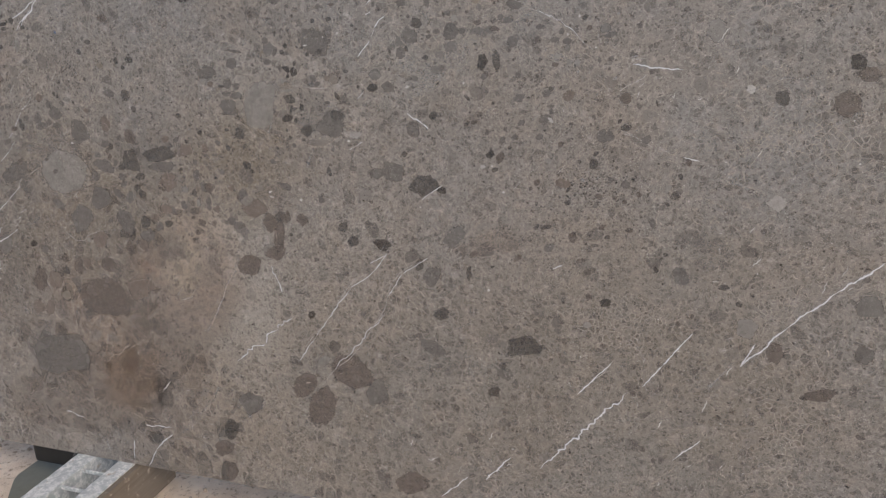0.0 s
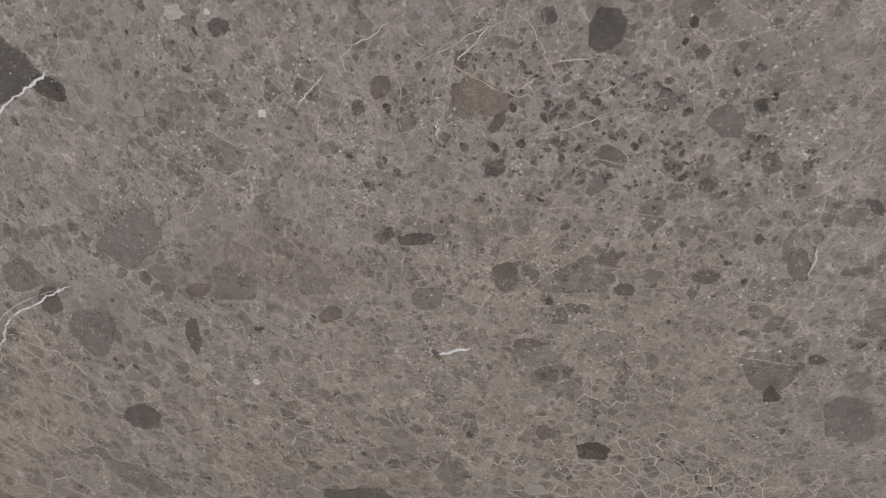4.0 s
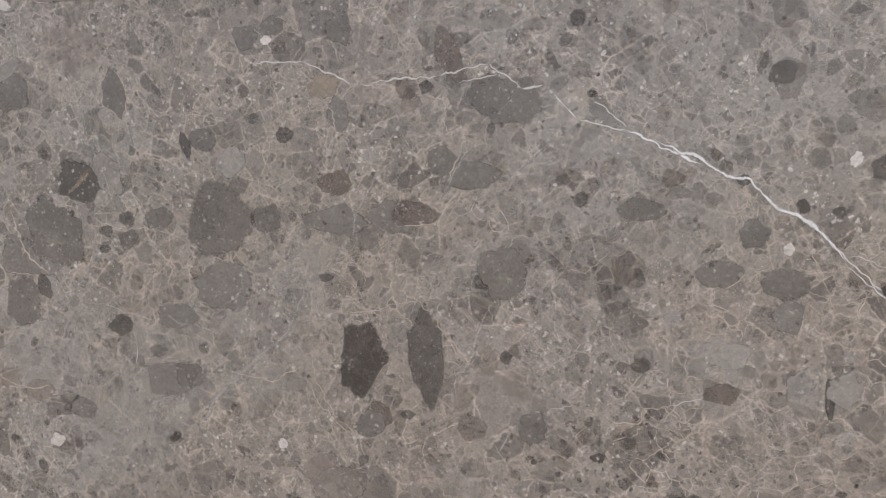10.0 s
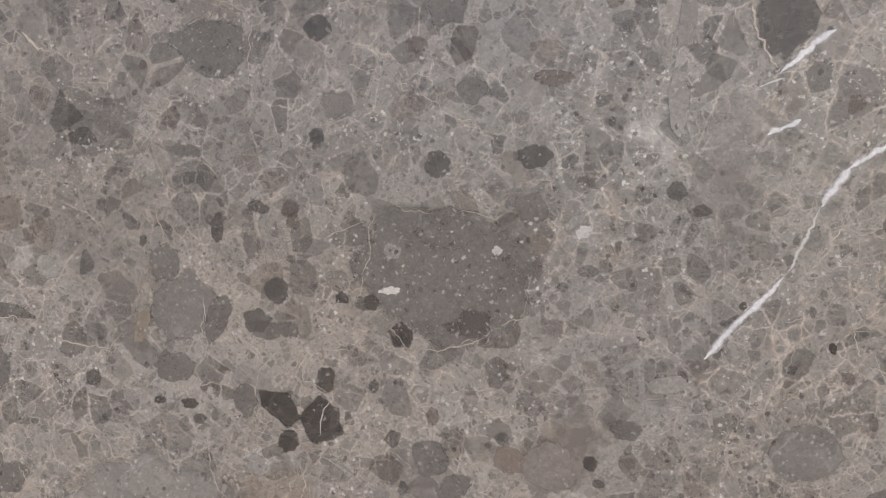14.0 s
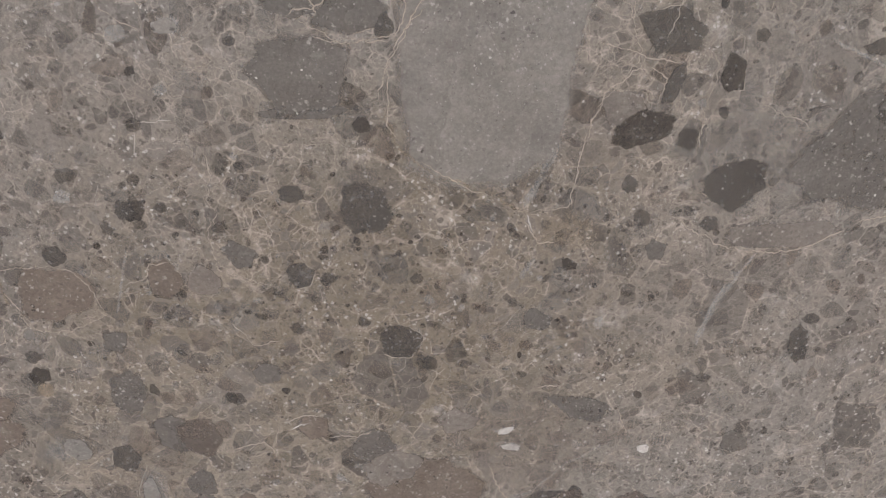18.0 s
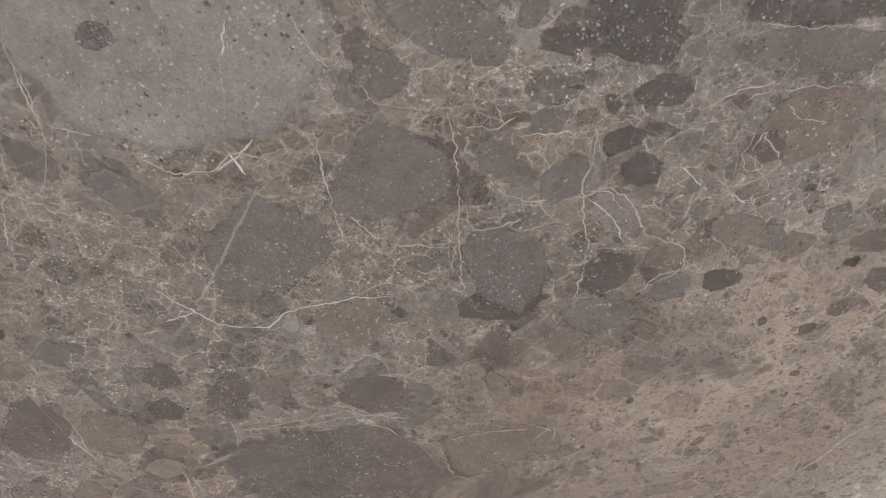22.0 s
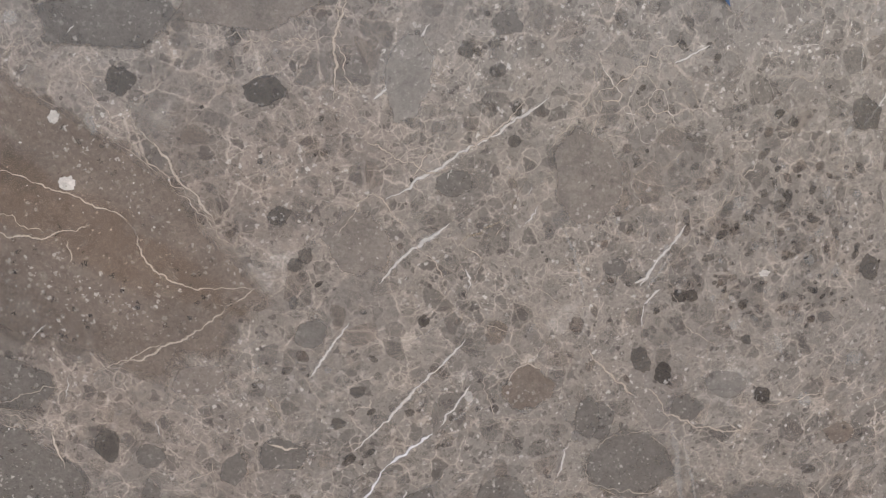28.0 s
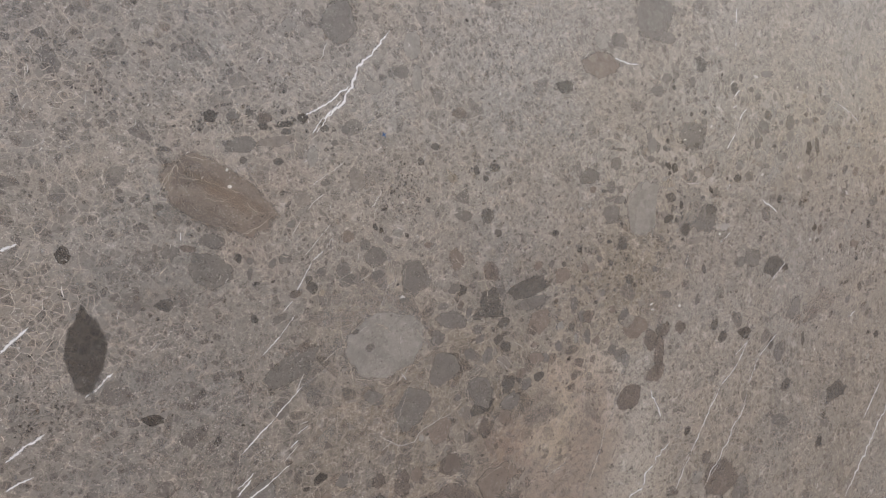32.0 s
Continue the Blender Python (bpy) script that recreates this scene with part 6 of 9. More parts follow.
vein(-0.348, 0.903, -0.315, 0.913, 0.0010, BEIGE)
vein(-0.315, 0.913, -0.271, 0.899, 0.0010, BEIGE)
vein(-0.616, 0.917, -0.595, 0.895, 0.0011, BEIGE)
vein(-0.658, 0.908, -0.640, 0.895, 0.0012, CHALK)
vein(-0.466, 0.941, -0.438, 0.962, 0.0007, BEIGE)
vein(-0.427, 0.920, -0.406, 0.938, 0.0007, BEIGE)
vein(-0.352, 0.939, -0.303, 0.935, 0.0007, BEIGE, .1, .3)
vein(-0.355, 0.780, -0.332, 0.820, 0.0032, PALEGREY, .04, .1)
vein(-0.372, 0.833, -0.346, 0.851, 0.0010, BEIGE)
vein(-0.552, 1.041, -0.538, 1.012, 0.0008, BEIGE)
vein(-0.802, 0.994, -0.802, 0.965, 0.0007, BEIGE)
vein(-0.768, 0.774, -0.710, 0.776, 0.0019, BUFF)
vein(-0.629, 0.900, -0.616, 0.886, 0.0012, BEIGE)
vein(-0.583, 0.797, -0.543, 0.751, 0.0013, BEIGE)
vein(-0.763, 0.976, -0.734, 0.975, 0.0007, BEIGE)
vein(-0.632, 0.835, -0.604, 0.824, 0.0009, BEIGE)
vein(-0.656, 0.938, -0.632, 0.944, 0.0007, BEIGE, .1, .3)
vein(-0.502, 0.851, -0.441, 0.864, 0.0007, BEIGE, .15, .4)
vein(-0.793, 1.021, -0.772, 1.000, 0.0006, BEIGE, .15, .4)
vein(-1.142, 0.894, -1.123, 0.931, 0.0017, CHALK, .05, .3)
vein(-1.137, 0.838, -1.123, 0.840, 0.0016, CHALK)
vein(-1.279, 0.612, -1.256, 0.631, 0.0034, WHITE)
vein(-1.259, 0.659, -1.256, 0.631, 0.0026, CHALK)
vein(-1.295, 0.573, -1.262, 0.597, 0.0034, WHITE)
vein(-1.250, 0.718, -1.260, 0.686, 0.0020, CHALK)
vein(-1.174, 0.774, -1.146, 0.798, 0.0018, CHALK)
vein(-0.944, 0.872, -0.877, 0.916, 0.0024, BUFF, .05, .2)
vein(-0.939, 0.621, -0.855, 0.652, 0.0020, BEIGE)
vein(-0.856, 0.660, -0.803, 0.648, 0.0020, BEIGE)
vein(-0.772, 0.612, -0.754, 0.569, 0.0020, BEIGE)
vein(-0.754, 0.569, -0.727, 0.555, 0.0017, BEIGE)
vein(-0.727, 0.555, -0.679, 0.652, 0.0016, BEIGE)
vein(-1.094, 0.652, -1.061, 0.573, 0.0019, CHALK, .05, .4)
vein(-1.070, 0.854, -1.021, 0.835, 0.0012, BEIGE, .15)
vein(-0.590, 0.598, -0.565, 0.636, 0.0032, PALEGREY)
vein(-0.959, 0.758, -0.981, 0.746, 0.0016, CHALK)
vein(-0.915, 0.892, -0.875, 0.880, 0.0020, BUFF, .1, .3)
vein(-1.080, 0.897, -1.058, 0.859, 0.0007, BEIGE, .1, .3)
vein(-1.012, 0.896, -1.006, 0.838, 0.0007, BEIGE, .1, .4)
vein(-0.855, 0.939, -0.824, 0.964, 0.0011, BEIGE, .15, .3)
vein(-0.811, 0.982, -0.769, 0.963, 0.0008, BEIGE, .15, .3)
vein(-0.752, 0.846, -0.704, 0.872, 0.0011, BEIGE, .15, .3)
vein(-0.766, 0.956, -0.699, 0.931, 0.0009, BEIGE, .15, .3)
vein(-1.128, 1.015, -1.116, 1.033, 0.0010, PALEGREY)
vein(-1.062, 1.157, -1.047, 1.179, 0.0012, CHALK, .08, .4)
vein(-1.076, 1.200, -1.050, 1.220, 0.0008, PALEGREY)
vein(-1.055, 1.260, -1.046, 1.267, 0.0006, PALEGREY)
vein(-0.961, 1.216, -0.953, 1.223, 0.0013, CHALK)
vein(-0.966, 1.227, -0.960, 1.229, 0.0014, CHALK)
vein(-0.961, 1.204, -0.961, 1.215, 0.0009, CHALK)
vein(-1.178, 1.278, -1.151, 1.247, 0.0007, BEIGE)
vein(-1.028, 1.263, -1.019, 1.280, 0.0008, RUST)
vein(-1.035, 1.251, -1.028, 1.263, 0.0005, BEIGE)
vein(-1.051, 1.242, -1.047, 1.209, 0.0005, BEIGE, .06, .3)
vein(-1.039, 1.209, -1.022, 1.203, 0.0006, BEIGE)
vein(-0.950, 1.232, -0.936, 1.251, 0.0006, BEIGE)
vein(-0.936, 1.251, -0.907, 1.285, 0.0009, BEIGE)
vein(-0.950, 1.230, -0.940, 1.205, 0.0005, BEIGE)
vein(-0.940, 1.205, -0.920, 1.190, 0.0006, BEIGE)
vein(-1.045, 1.095, -1.031, 1.080, 0.0010, BEIGE)
vein(-0.894, 1.232, -0.899, 1.281, 0.0007, PALEGREY, .03, .4)
vein(-0.982, 1.281, -0.973, 1.243, 0.0005, PALEGREY, .05, .3)
vein(-1.146, 1.179, -1.137, 1.163, 0.0010, GOLD, .2, .3)
vein(-1.161, 1.167, -1.149, 1.176, 0.0008, GOLD, .2, .3)
vein(-1.018, 1.229, -1.002, 1.218, 0.0005, BEIGE, .1, .3)
vein(-0.868, 1.140, -0.851, 1.149, 0.0004, BEIGE, .1, .3)
vein(-0.999, 1.089, -0.978, 1.098, 0.0011, CHALK, .1, .3)
vein(-1.089, 1.316, -1.081, 1.322, 0.0018, CHALK)
vein(-1.263, 1.370, -1.222, 1.370, 0.0005, BEIGE)
vein(-1.218, 1.334, -1.199, 1.305, 0.0007, BEIGE)
vein(-1.199, 1.305, -1.158, 1.258, 0.0006, BEIGE)
vein(-0.990, 1.316, -0.945, 1.344, 0.0009, BEIGE)
vein(-1.009, 1.292, -0.990, 1.316, 0.0007, BEIGE)
vein(-0.951, 1.330, -0.935, 1.338, 0.0012, CHALK)
vein(-0.848, 1.347, -0.838, 1.362, 0.0010, PALEGREY)
vein(-0.862, 1.340, -0.855, 1.299, 0.0008, PALEGREY)
vein(-0.840, 1.218, -0.792, 1.247, 0.0015, BEIGE)
vein(-0.801, 1.278, -0.800, 1.294, 0.0015, GOLD)
vein(-0.863, 1.374, -0.834, 1.353, 0.0010, BEIGE)
vein(-1.144, 1.210, -1.159, 1.196, 0.0007, PALEGREY, .1, .3)
vein(-0.987, 1.309, -0.979, 1.263, 0.0007, PALEGREY)
vein(-1.053, 1.249, -1.031, 1.260, 0.0007, GOLD, .2, .4)
vein(-1.238, 1.189, -1.273, 1.179, 0.0006, BEIGE, .15, .3)
vein(-1.192, 1.134, -1.171, 1.141, 0.0007, BEIGE, .15, .3)
vein(-1.047, 1.392, -1.009, 1.426, 0.0034, WHITE)
vein(-1.341, 1.271, -1.306, 1.330, 0.0017, BEIGE)
vein(-1.324, 1.407, -1.284, 1.379, 0.0014, BEIGE, .15, .3)
vein(-0.974, 1.370, -0.928, 1.408, 0.0032, PALEGREY)
vein(-0.800, 1.289, -0.780, 1.262, 0.0032, GOLD)
vein(-0.759, 1.057, -0.699, 1.048, 0.0020, BEIGE)
vein(-0.727, 1.082, -0.718, 1.008, 0.0020, BEIGE)
vein(-0.916, 0.997, -0.908, 1.036, 0.0028, PALEGREY)
vein(-0.739, 1.318, -0.722, 1.349, 0.0023, PALEGREY)
vein(-0.820, 1.168, -0.756, 1.167, 0.0019, BEIGE, .15, .3)
vein(-0.687, 1.070, -0.655, 1.127, 0.0020, BEIGE, .1, .3)
vein(-1.482, 0.962, -1.437, 0.995, 0.0039, WHITE)
vein(-1.569, 1.210, -1.546, 1.218, 0.0051, WHITE)
vein(-1.587, 1.056, -1.546, 1.089, 0.0051, WHITE)
vein(-1.600, 0.884, -1.543, 0.916, 0.0051, WHITE)
vein(-1.605, 0.840, -1.566, 0.852, 0.0039, WHITE)
vein(-1.263, 0.731, -1.236, 0.756, 0.0039, WHITE)
vein(0.043, 1.534, 0.048, 1.657, 0.0039, WHITE, .02, .4)
vein(-0.399, 1.513, -0.283, 1.496, 0.0039, WHITE)
vein(0.451, 1.418, 0.500, 1.543, 0.0048, PALEGREY, .05, .5)
vein(-1.062, 1.369, -0.903, 1.552, 0.0051, WHITE)
vein(0.515, 0.217, 0.727, 0.469, 0.0051, WHITE)
vein(0.983, 0.571, 1.076, 0.682, 0.0051, WHITE)
vein(1.076, 0.682, 1.166, 0.773, 0.0051, WHITE)
vein(1.166, 0.773, 1.254, 0.853, 0.0051, WHITE)
vein(0.367, 0.156, 0.437, 0.237, 0.0051, WHITE)
vein(0.237, 0.078, 0.319, 0.156, 0.0039, WHITE)
vein(0.601, 0.444, 0.687, 0.549, 0.0039, WHITE)
vein(0.850, 0.300, 0.912, 0.365, 0.0039, WHITE)
vein(-0.467, 0.548, -0.357, 0.764, 0.0048, PALEGREY, .06, .4)
vein(-1.083, 1.398, -0.992, 1.451, 0.0039, WHITE)
vein(-0.694, 0.064, -0.401, 0.394, 0.0048, PALEGREY, .06, .4)
vein(0.686, 1.273, 0.797, 1.261, 0.0039, WHITE)
vein(0.903, 1.017, 0.989, 0.989, 0.0048, PALEGREY)
vein(0.913, 0.503, 0.970, 0.584, 0.0048, PALEGREY)
vein(-0.991, 0.559, -0.975, 0.438, 0.0030, BEIGE)
vein(-0.899, 0.350, -0.717, 0.448, 0.0030, BEIGE, .2, .3)
vein(-1.113, 0.120, -0.914, 0.230, 0.0030, BEIGE, .2, .3)
vein(0.801, 0.218, 0.864, 0.294, 0.0030, BEIGE)
vein(1.097, 1.143, 1.208, 1.187, 0.0048, PALEGREY, .1, .4)
vein(-1.063, -0.019, -1.003, 0.075, 0.0048, PALEGREY)
vein(0.041, 0.727, 0.082, 0.783, 0.0026, WHITE)
vein(-0.024, 0.679, 0.041, 0.727, 0.0026, WHITE)
vein(-0.139, 0.516, -0.024, 0.679, 0.0026, WHITE, .05)
vein(-0.197, 0.435, -0.139, 0.516, 0.0026, WHITE)
vein(0.031, 0.751, 0.082, 0.779, 0.0026, WHITE)
vein(0.125, 0.729, 0.198, 0.779, 0.0026, WHITE)
vein(0.083, 0.662, 0.125, 0.729, 0.0026, WHITE)
vein(-0.082, 0.426, 0.074, 0.615, 0.0026, WHITE, .05)
vein(0.178, 0.931, 0.236, 0.976, 0.0021, WHITE)
vein(0.812, 1.066, 0.850, 1.059, 0.0026, WHITE)
vein(-0.020, 1.056, 0.018, 1.078, 0.0026, WHITE)
vein(0.864, 0.976, 0.912, 0.954, 0.0013, BEIGE)
vein(0.266, 1.120, 0.280, 1.087, 0.0013, PALEGREY)
vein(0.721, 0.734, 0.798, 0.693, 0.0017, BEIGE)
vein(0.650, 0.799, 0.705, 0.841, 0.0008, BEIGE, .1, .3)
vein(-0.914, 0.072, -0.898, 0.005, 0.0048, PALEGREY)
vein(-0.806, 0.090, -0.809, 0.022, 0.0039, WHITE)
vein(-0.721, 0.066, -0.648, 0.139, 0.0039, WHITE)
vein(-0.754, 0.007, -0.721, 0.066, 0.0039, WHITE)
vein(-0.758, 0.150, -0.653, 0.156, 0.0039, WHITE, .1, .3)
vein(-1.073, 0.153, -0.994, 0.142, 0.0039, WHITE, .2, .4)
vein(-1.221, 0.187, -1.047, 0.252, 0.0030, BEIGE, .2, .3)
vein(-0.874, 0.196, -0.704, 0.172, 0.0030, BEIGE, .2, .3)
vein(-1.285, 0.094, -1.143, 0.073, 0.0030, BEIGE, .2, .3)
vein(-0.400, 0.413, -0.205, 0.576, 0.0039, WHITE, .1, .4)
vein(0.942, 1.219, 1.072, 1.256, 0.0048, PALEGREY, .15, .4)
vein(0.140, 1.154, 0.200, 1.113, 0.0039, WHITE)
vein(-0.269, 0.721, -0.238, 0.640, 0.0039, WHITE, .1, .3)


clast(-0.955, 0.955, 0.0860, 0.0665, 3, PALEGREY, .35)
clast(-0.912, 0.817, 0.0484, 0.0390, 50, ASH, .85)
clast(-0.727, 0.607, 0.0483, 0.0379, 24, BROWN, .85)
clast(-0.833, 0.881, 0.0418, 0.0390, 118, ASH, .85)
clast(-0.880, 1.081, 0.0366, 0.0323, 131, ASH, .85)
clast(-1.103, 0.611, 0.0429, 0.0268, 77, UMBER, .85)
clast(-0.749, 0.815, 0.0394, 0.0285, 117, ASH, .85)
clast(-1.272, 1.143, 0.0349, 0.0306, 160, ASH, .85)
clast(-1.040, 0.609, 0.0324, 0.0274, 63, BROWN, .85)
clast(-0.851, 0.757, 0.0332, 0.0265, 16, BROWN, .85)
clast(-0.828, 0.677, 0.0290, 0.0249, 7, UMBER, .85)
clast(-0.812, 0.982, 0.0342, 0.0177, 163, ASH, .85)
clast(-0.376, 1.161, 0.0265, 0.0208, 11, ASH, .85)
clast(-1.124, 0.513, 0.0254, 0.0194, 64, BROWN, .85)
clast(-0.965, 1.131, 0.0244, 0.0180, 171, ASH, .85)
clast(-1.076, 0.514, 0.0231, 0.0171, 73, BROWN, .85)
clast(0.149, 1.342, 0.0222, 0.0176, 151, ASH, .85)
clast(-0.743, 0.737, 0.0259, 0.0141, 108, UMBER, .85)
clast(-0.990, 1.279, 0.0238, 0.0150, 102, TAUPE, .85)
clast(-1.139, 1.356, 0.0334, 0.0098, 4, TAUPE, .85)
clast(-0.694, 0.748, 0.0198, 0.0155, 116, BROWN, .85)
clast(-0.702, 0.983, 0.0216, 0.0140, 169, DARK, .85)
clast(-0.108, 1.071, 0.0338, 0.0086, 4, TAUPE, .85)
clast(-0.685, 0.870, 0.0192, 0.0143, 142, TAUPE, .85)
clast(-0.843, 0.950, 0.0169, 0.0154, 157, ASH, .85)
clast(0.088, 1.218, 0.0173, 0.0143, 13, ASH, .85)
clast(-0.143, 1.102, 0.0180, 0.0138, 21, DARK, .85)
clast(-0.710, 1.186, 0.0170, 0.0143, 126, DARK, .85)
clast(-0.910, 0.675, 0.0175, 0.0138, 92, BROWN, .85)
clast(0.540, 0.993, 0.0185, 0.0124, 168, BROWN, .85)
clast(0.254, 1.315, 0.0162, 0.0139, 2, SLATE, .85)
clast(-0.767, 1.191, 0.0186, 0.0120, 168, ASH, .85)
clast(0.643, 1.109, 0.0179, 0.0124, 98, ASH, .85)
clast(-0.993, 0.686, 0.0156, 0.0142, 40, UMBER, .85)
clast(-0.374, 1.222, 0.0159, 0.0136, 58, ASH, .85)
clast(-0.939, 0.678, 0.0173, 0.0118, 88, UMBER, .85)
clast(-0.734, 0.694, 0.0214, 0.0093, 106, BROWN, .85)
clast(0.038, 1.442, 0.0160, 0.0122, 70, DARK, .85)
clast(0.123, 1.300, 0.0148, 0.0131, 82, ASH, .85)
clast(-0.351, 1.190, 0.0193, 0.0099, 2, ASH, .85)
clast(-1.110, 0.722, 0.0175, 0.0106, 30, BLACK, .85)
clast(-0.583, 0.861, 0.0164, 0.0108, 151, ASH, .85)
clast(-1.073, 1.325, 0.0175, 0.0100, 77, PALEGREY, .85)
clast(-0.771, 0.904, 0.0145, 0.0119, 132, ASH, .85)
clast(-0.798, 1.044, 0.0159, 0.0104, 24, ASH, .85)
clast(0.166, 1.371, 0.0138, 0.0119, 180, DARK, .85)
clast(-0.111, 1.350, 0.0156, 0.0105, 4, ASH, .85)
clast(-0.763, 1.397, 0.0161, 0.0098, 179, UMBER, .85)
clast(-1.348, 1.094, 0.0144, 0.0108, 163, DARK, .85)
clast(-1.094, 1.090, 0.0134, 0.0113, 108, DARK, .85)
clast(-0.110, 1.456, 0.0141, 0.0106, 84, ASH, .85)
clast(-0.750, 0.951, 0.0137, 0.0108, 174, ASH, .85)
clast(0.384, 1.050, 0.0144, 0.0101, 59, UMBER, .85)
clast(-0.611, 0.926, 0.0148, 0.0098, 152, UMBER, .85)
clast(-1.018, 1.175, 0.0126, 0.0114, 11, BROWN, .85)
clast(-1.101, 0.683, 0.0132, 0.0107, 43, BROWN, .85)
clast(0.046, 1.215, 0.0143, 0.0097, 8, DARK, .85)
clast(-0.211, 1.145, 0.0129, 0.0106, 173, TAUPE, .85)
clast(-1.154, 1.397, 0.0129, 0.0102, 9, UMBER, .85)
clast(0.611, 1.043, 0.0124, 0.0105, 74, DARK, .85)
clast(0.126, 1.420, 0.0120, 0.0107, 22, ASH, .85)
clast(-0.994, 0.590, 0.0117, 0.0106, 66, BROWN, .85)
clast(-1.120, 1.385, 0.0168, 0.0069, 1, BLACK, .85)
clast(-1.119, 0.980, 0.0130, 0.0090, 17, UMBER, .85)
clast(-1.159, 1.040, 0.0147, 0.0078, 22, ASH, .85)
clast(-0.746, 0.979, 0.0140, 0.0082, 8, DARK, .85)
clast(-1.245, 1.403, 0.0112, 0.0100, 37, BLACK, .85)
clast(0.358, 1.057, 0.0124, 0.0089, 43, BLACK, .85)
clast(-0.785, 0.968, 0.0118, 0.0092, 167, ASH, .85)
clast(-0.825, 1.012, 0.0124, 0.0085, 179, ASH, .85)
clast(0.689, 0.998, 0.0107, 0.0098, 22, ASH, .85)
clast(-0.347, 1.214, 0.0118, 0.0088, 7, ASH, .85)
clast(0.681, 1.131, 0.0130, 0.0078, 10, DARK, .85)
clast(0.185, 1.374, 0.0130, 0.0077, 120, PALEGREY, .85)
clast(0.191, 1.418, 0.0121, 0.0078, 101, ASH, .85)
clast(0.728, 1.105, 0.0112, 0.0083, 35, ASH, .85)
clast(-0.377, 1.195, 0.0133, 0.0067, 3, ASH, .85)
clast(-1.208, 1.402, 0.0113, 0.0076, 6, ASH, .85)
clast(-1.126, 1.081, 0.0115, 0.0075, 13, UMBER, .85)
clast(-0.820, 1.333, 0.0107, 0.0079, 174, DARK, .85)
clast(0.231, 1.263, 0.0110, 0.0077, 4, ASH, .85)
clast(-0.080, 0.996, 0.0125, 0.0065, 103, DARK, .85)
clast(0.309, 1.218, 0.0118, 0.0068, 28, TAUPE, .85)
clast(-1.085, 1.395, 0.0094, 0.0085, 172, BLACK, .85)
clast(-0.981, 1.155, 0.0103, 0.0074, 96, ASH, .85)
clast(-0.990, 0.956, 0.0095, 0.0080, 15, ASH, .85)
clast(-0.988, 1.158, 0.0114, 0.0064, 95, ASH, .85)
clast(-0.686, 1.148, 0.0092, 0.0076, 140, DARK, .85)
clast(0.785, 0.992, 0.0116, 0.0059, 64, PALEGREY, .85)
clast(0.061, 1.468, 0.0100, 0.0067, 89, ASH, .85)
clast(0.477, 0.992, 0.0095, 0.0069, 69, UMBER, .85)
clast(-0.855, 1.306, 0.0083, 0.0078, 143, DARK, .85)
clast(-0.007, 1.407, 0.0151, 0.0043, 88, PALEGREY, .85)
clast(-0.936, 1.160, 0.0087, 0.0073, 173, ASH, .85)
clast(-0.805, 0.816, 0.0084, 0.0074, 150, ASH, .85)
clast(0.298, 0.956, 0.0085, 0.0071, 34, PALEGREY, .85)
clast(0.323, 1.447, 0.0085, 0.0070, 101, ASH, .85)
clast(-1.136, 1.321, 0.0093, 0.0063, 9, DARK, .85)
clast(-1.099, 1.104, 0.0084, 0.0069, 26, DARK, .85)
clast(0.433, 1.136, 0.0087, 0.0064, 22, ASH, .85)
clast(-1.046, 1.375, 0.0083, 0.0064, 3, DARK, .85)
clast(0.340, 1.026, 0.0091, 0.0058, 5, CHALK, .85)
clast(0.189, 1.289, 0.0081, 0.0064, 4, DARK, .85)
clast(0.503, 1.046, 0.0082, 0.0062, 147, PALEGREY, .85)
clast(0.216, 1.351, 0.0091, 0.0056, 11, ASH, .85)
clast(-1.163, 1.141, 0.0083, 0.0060, 65, ASH, .85)
clast(-1.179, 1.406, 0.0073, 0.0067, 43, DARK, .85)
clast(0.196, 1.338, 0.0077, 0.0063, 1, ASH, .85)
clast(0.388, 1.095, 0.0081, 0.0058, 59, ASH, .85)
clast(0.122, 1.433, 0.0125, 0.0038, 33, PALEGREY, .85)
clast(0.342, 1.249, 0.0070, 0.0068, 14, UMBER, .85)
clast(0.370, 1.019, 0.0084, 0.0056, 27, DARK, .85)
clast(0.621, 0.944, 0.0073, 0.0064, 58, ASH, .85)
clast(-0.180, 1.062, 0.0073, 0.0061, 108, ASH, .85)
clast(0.531, 1.088, 0.0072, 0.0062, 39, UMBER, .85)
clast(-1.018, 0.992, 0.0085, 0.0052, 9, DARK, .85)
clast(-0.115, 1.380, 0.0070, 0.0061, 74, DARK, .85)
clast(0.554, 0.979, 0.0103, 0.0041, 57, DARK, .85)
clast(-1.092, 1.083, 0.0077, 0.0055, 79, DARK, .85)
clast(0.505, 1.143, 0.0083, 0.0050, 138, CHALK, .85)
clast(0.139, 1.310, 0.0084, 0.0049, 109, DARK, .85)
clast(-1.028, 1.348, 0.0071, 0.0057, 0, ASH, .85)
clast(-0.070, 1.384, 0.0075, 0.0054, 3, DARK, .85)
clast(0.118, 1.470, 0.0102, 0.0039, 168, CHALK, .85)
clast(0.555, 0.947, 0.0069, 0.0057, 44, DARK, .85)
clast(-0.395, 1.214, 0.0103, 0.0037, 176, DARK, .85)
clast(-0.914, 1.038, 0.0063, 0.0059, 150, ASH, .85)
clast(-1.203, 1.045, 0.0064, 0.0056, 137, BLACK, .85)
clast(0.615, 1.068, 0.0081, 0.0044, 44, DARK, .85)
clast(-0.961, 1.187, 0.0075, 0.0046, 119, DARK, .85)
clast(-0.818, 0.770, 0.0062, 0.0055, 149, DARK, .85)
clast(0.504, 1.165, 0.0077, 0.0043, 85, ASH, .85)
clast(-0.710, 0.945, 0.0072, 0.0046, 122, DARK, .85)
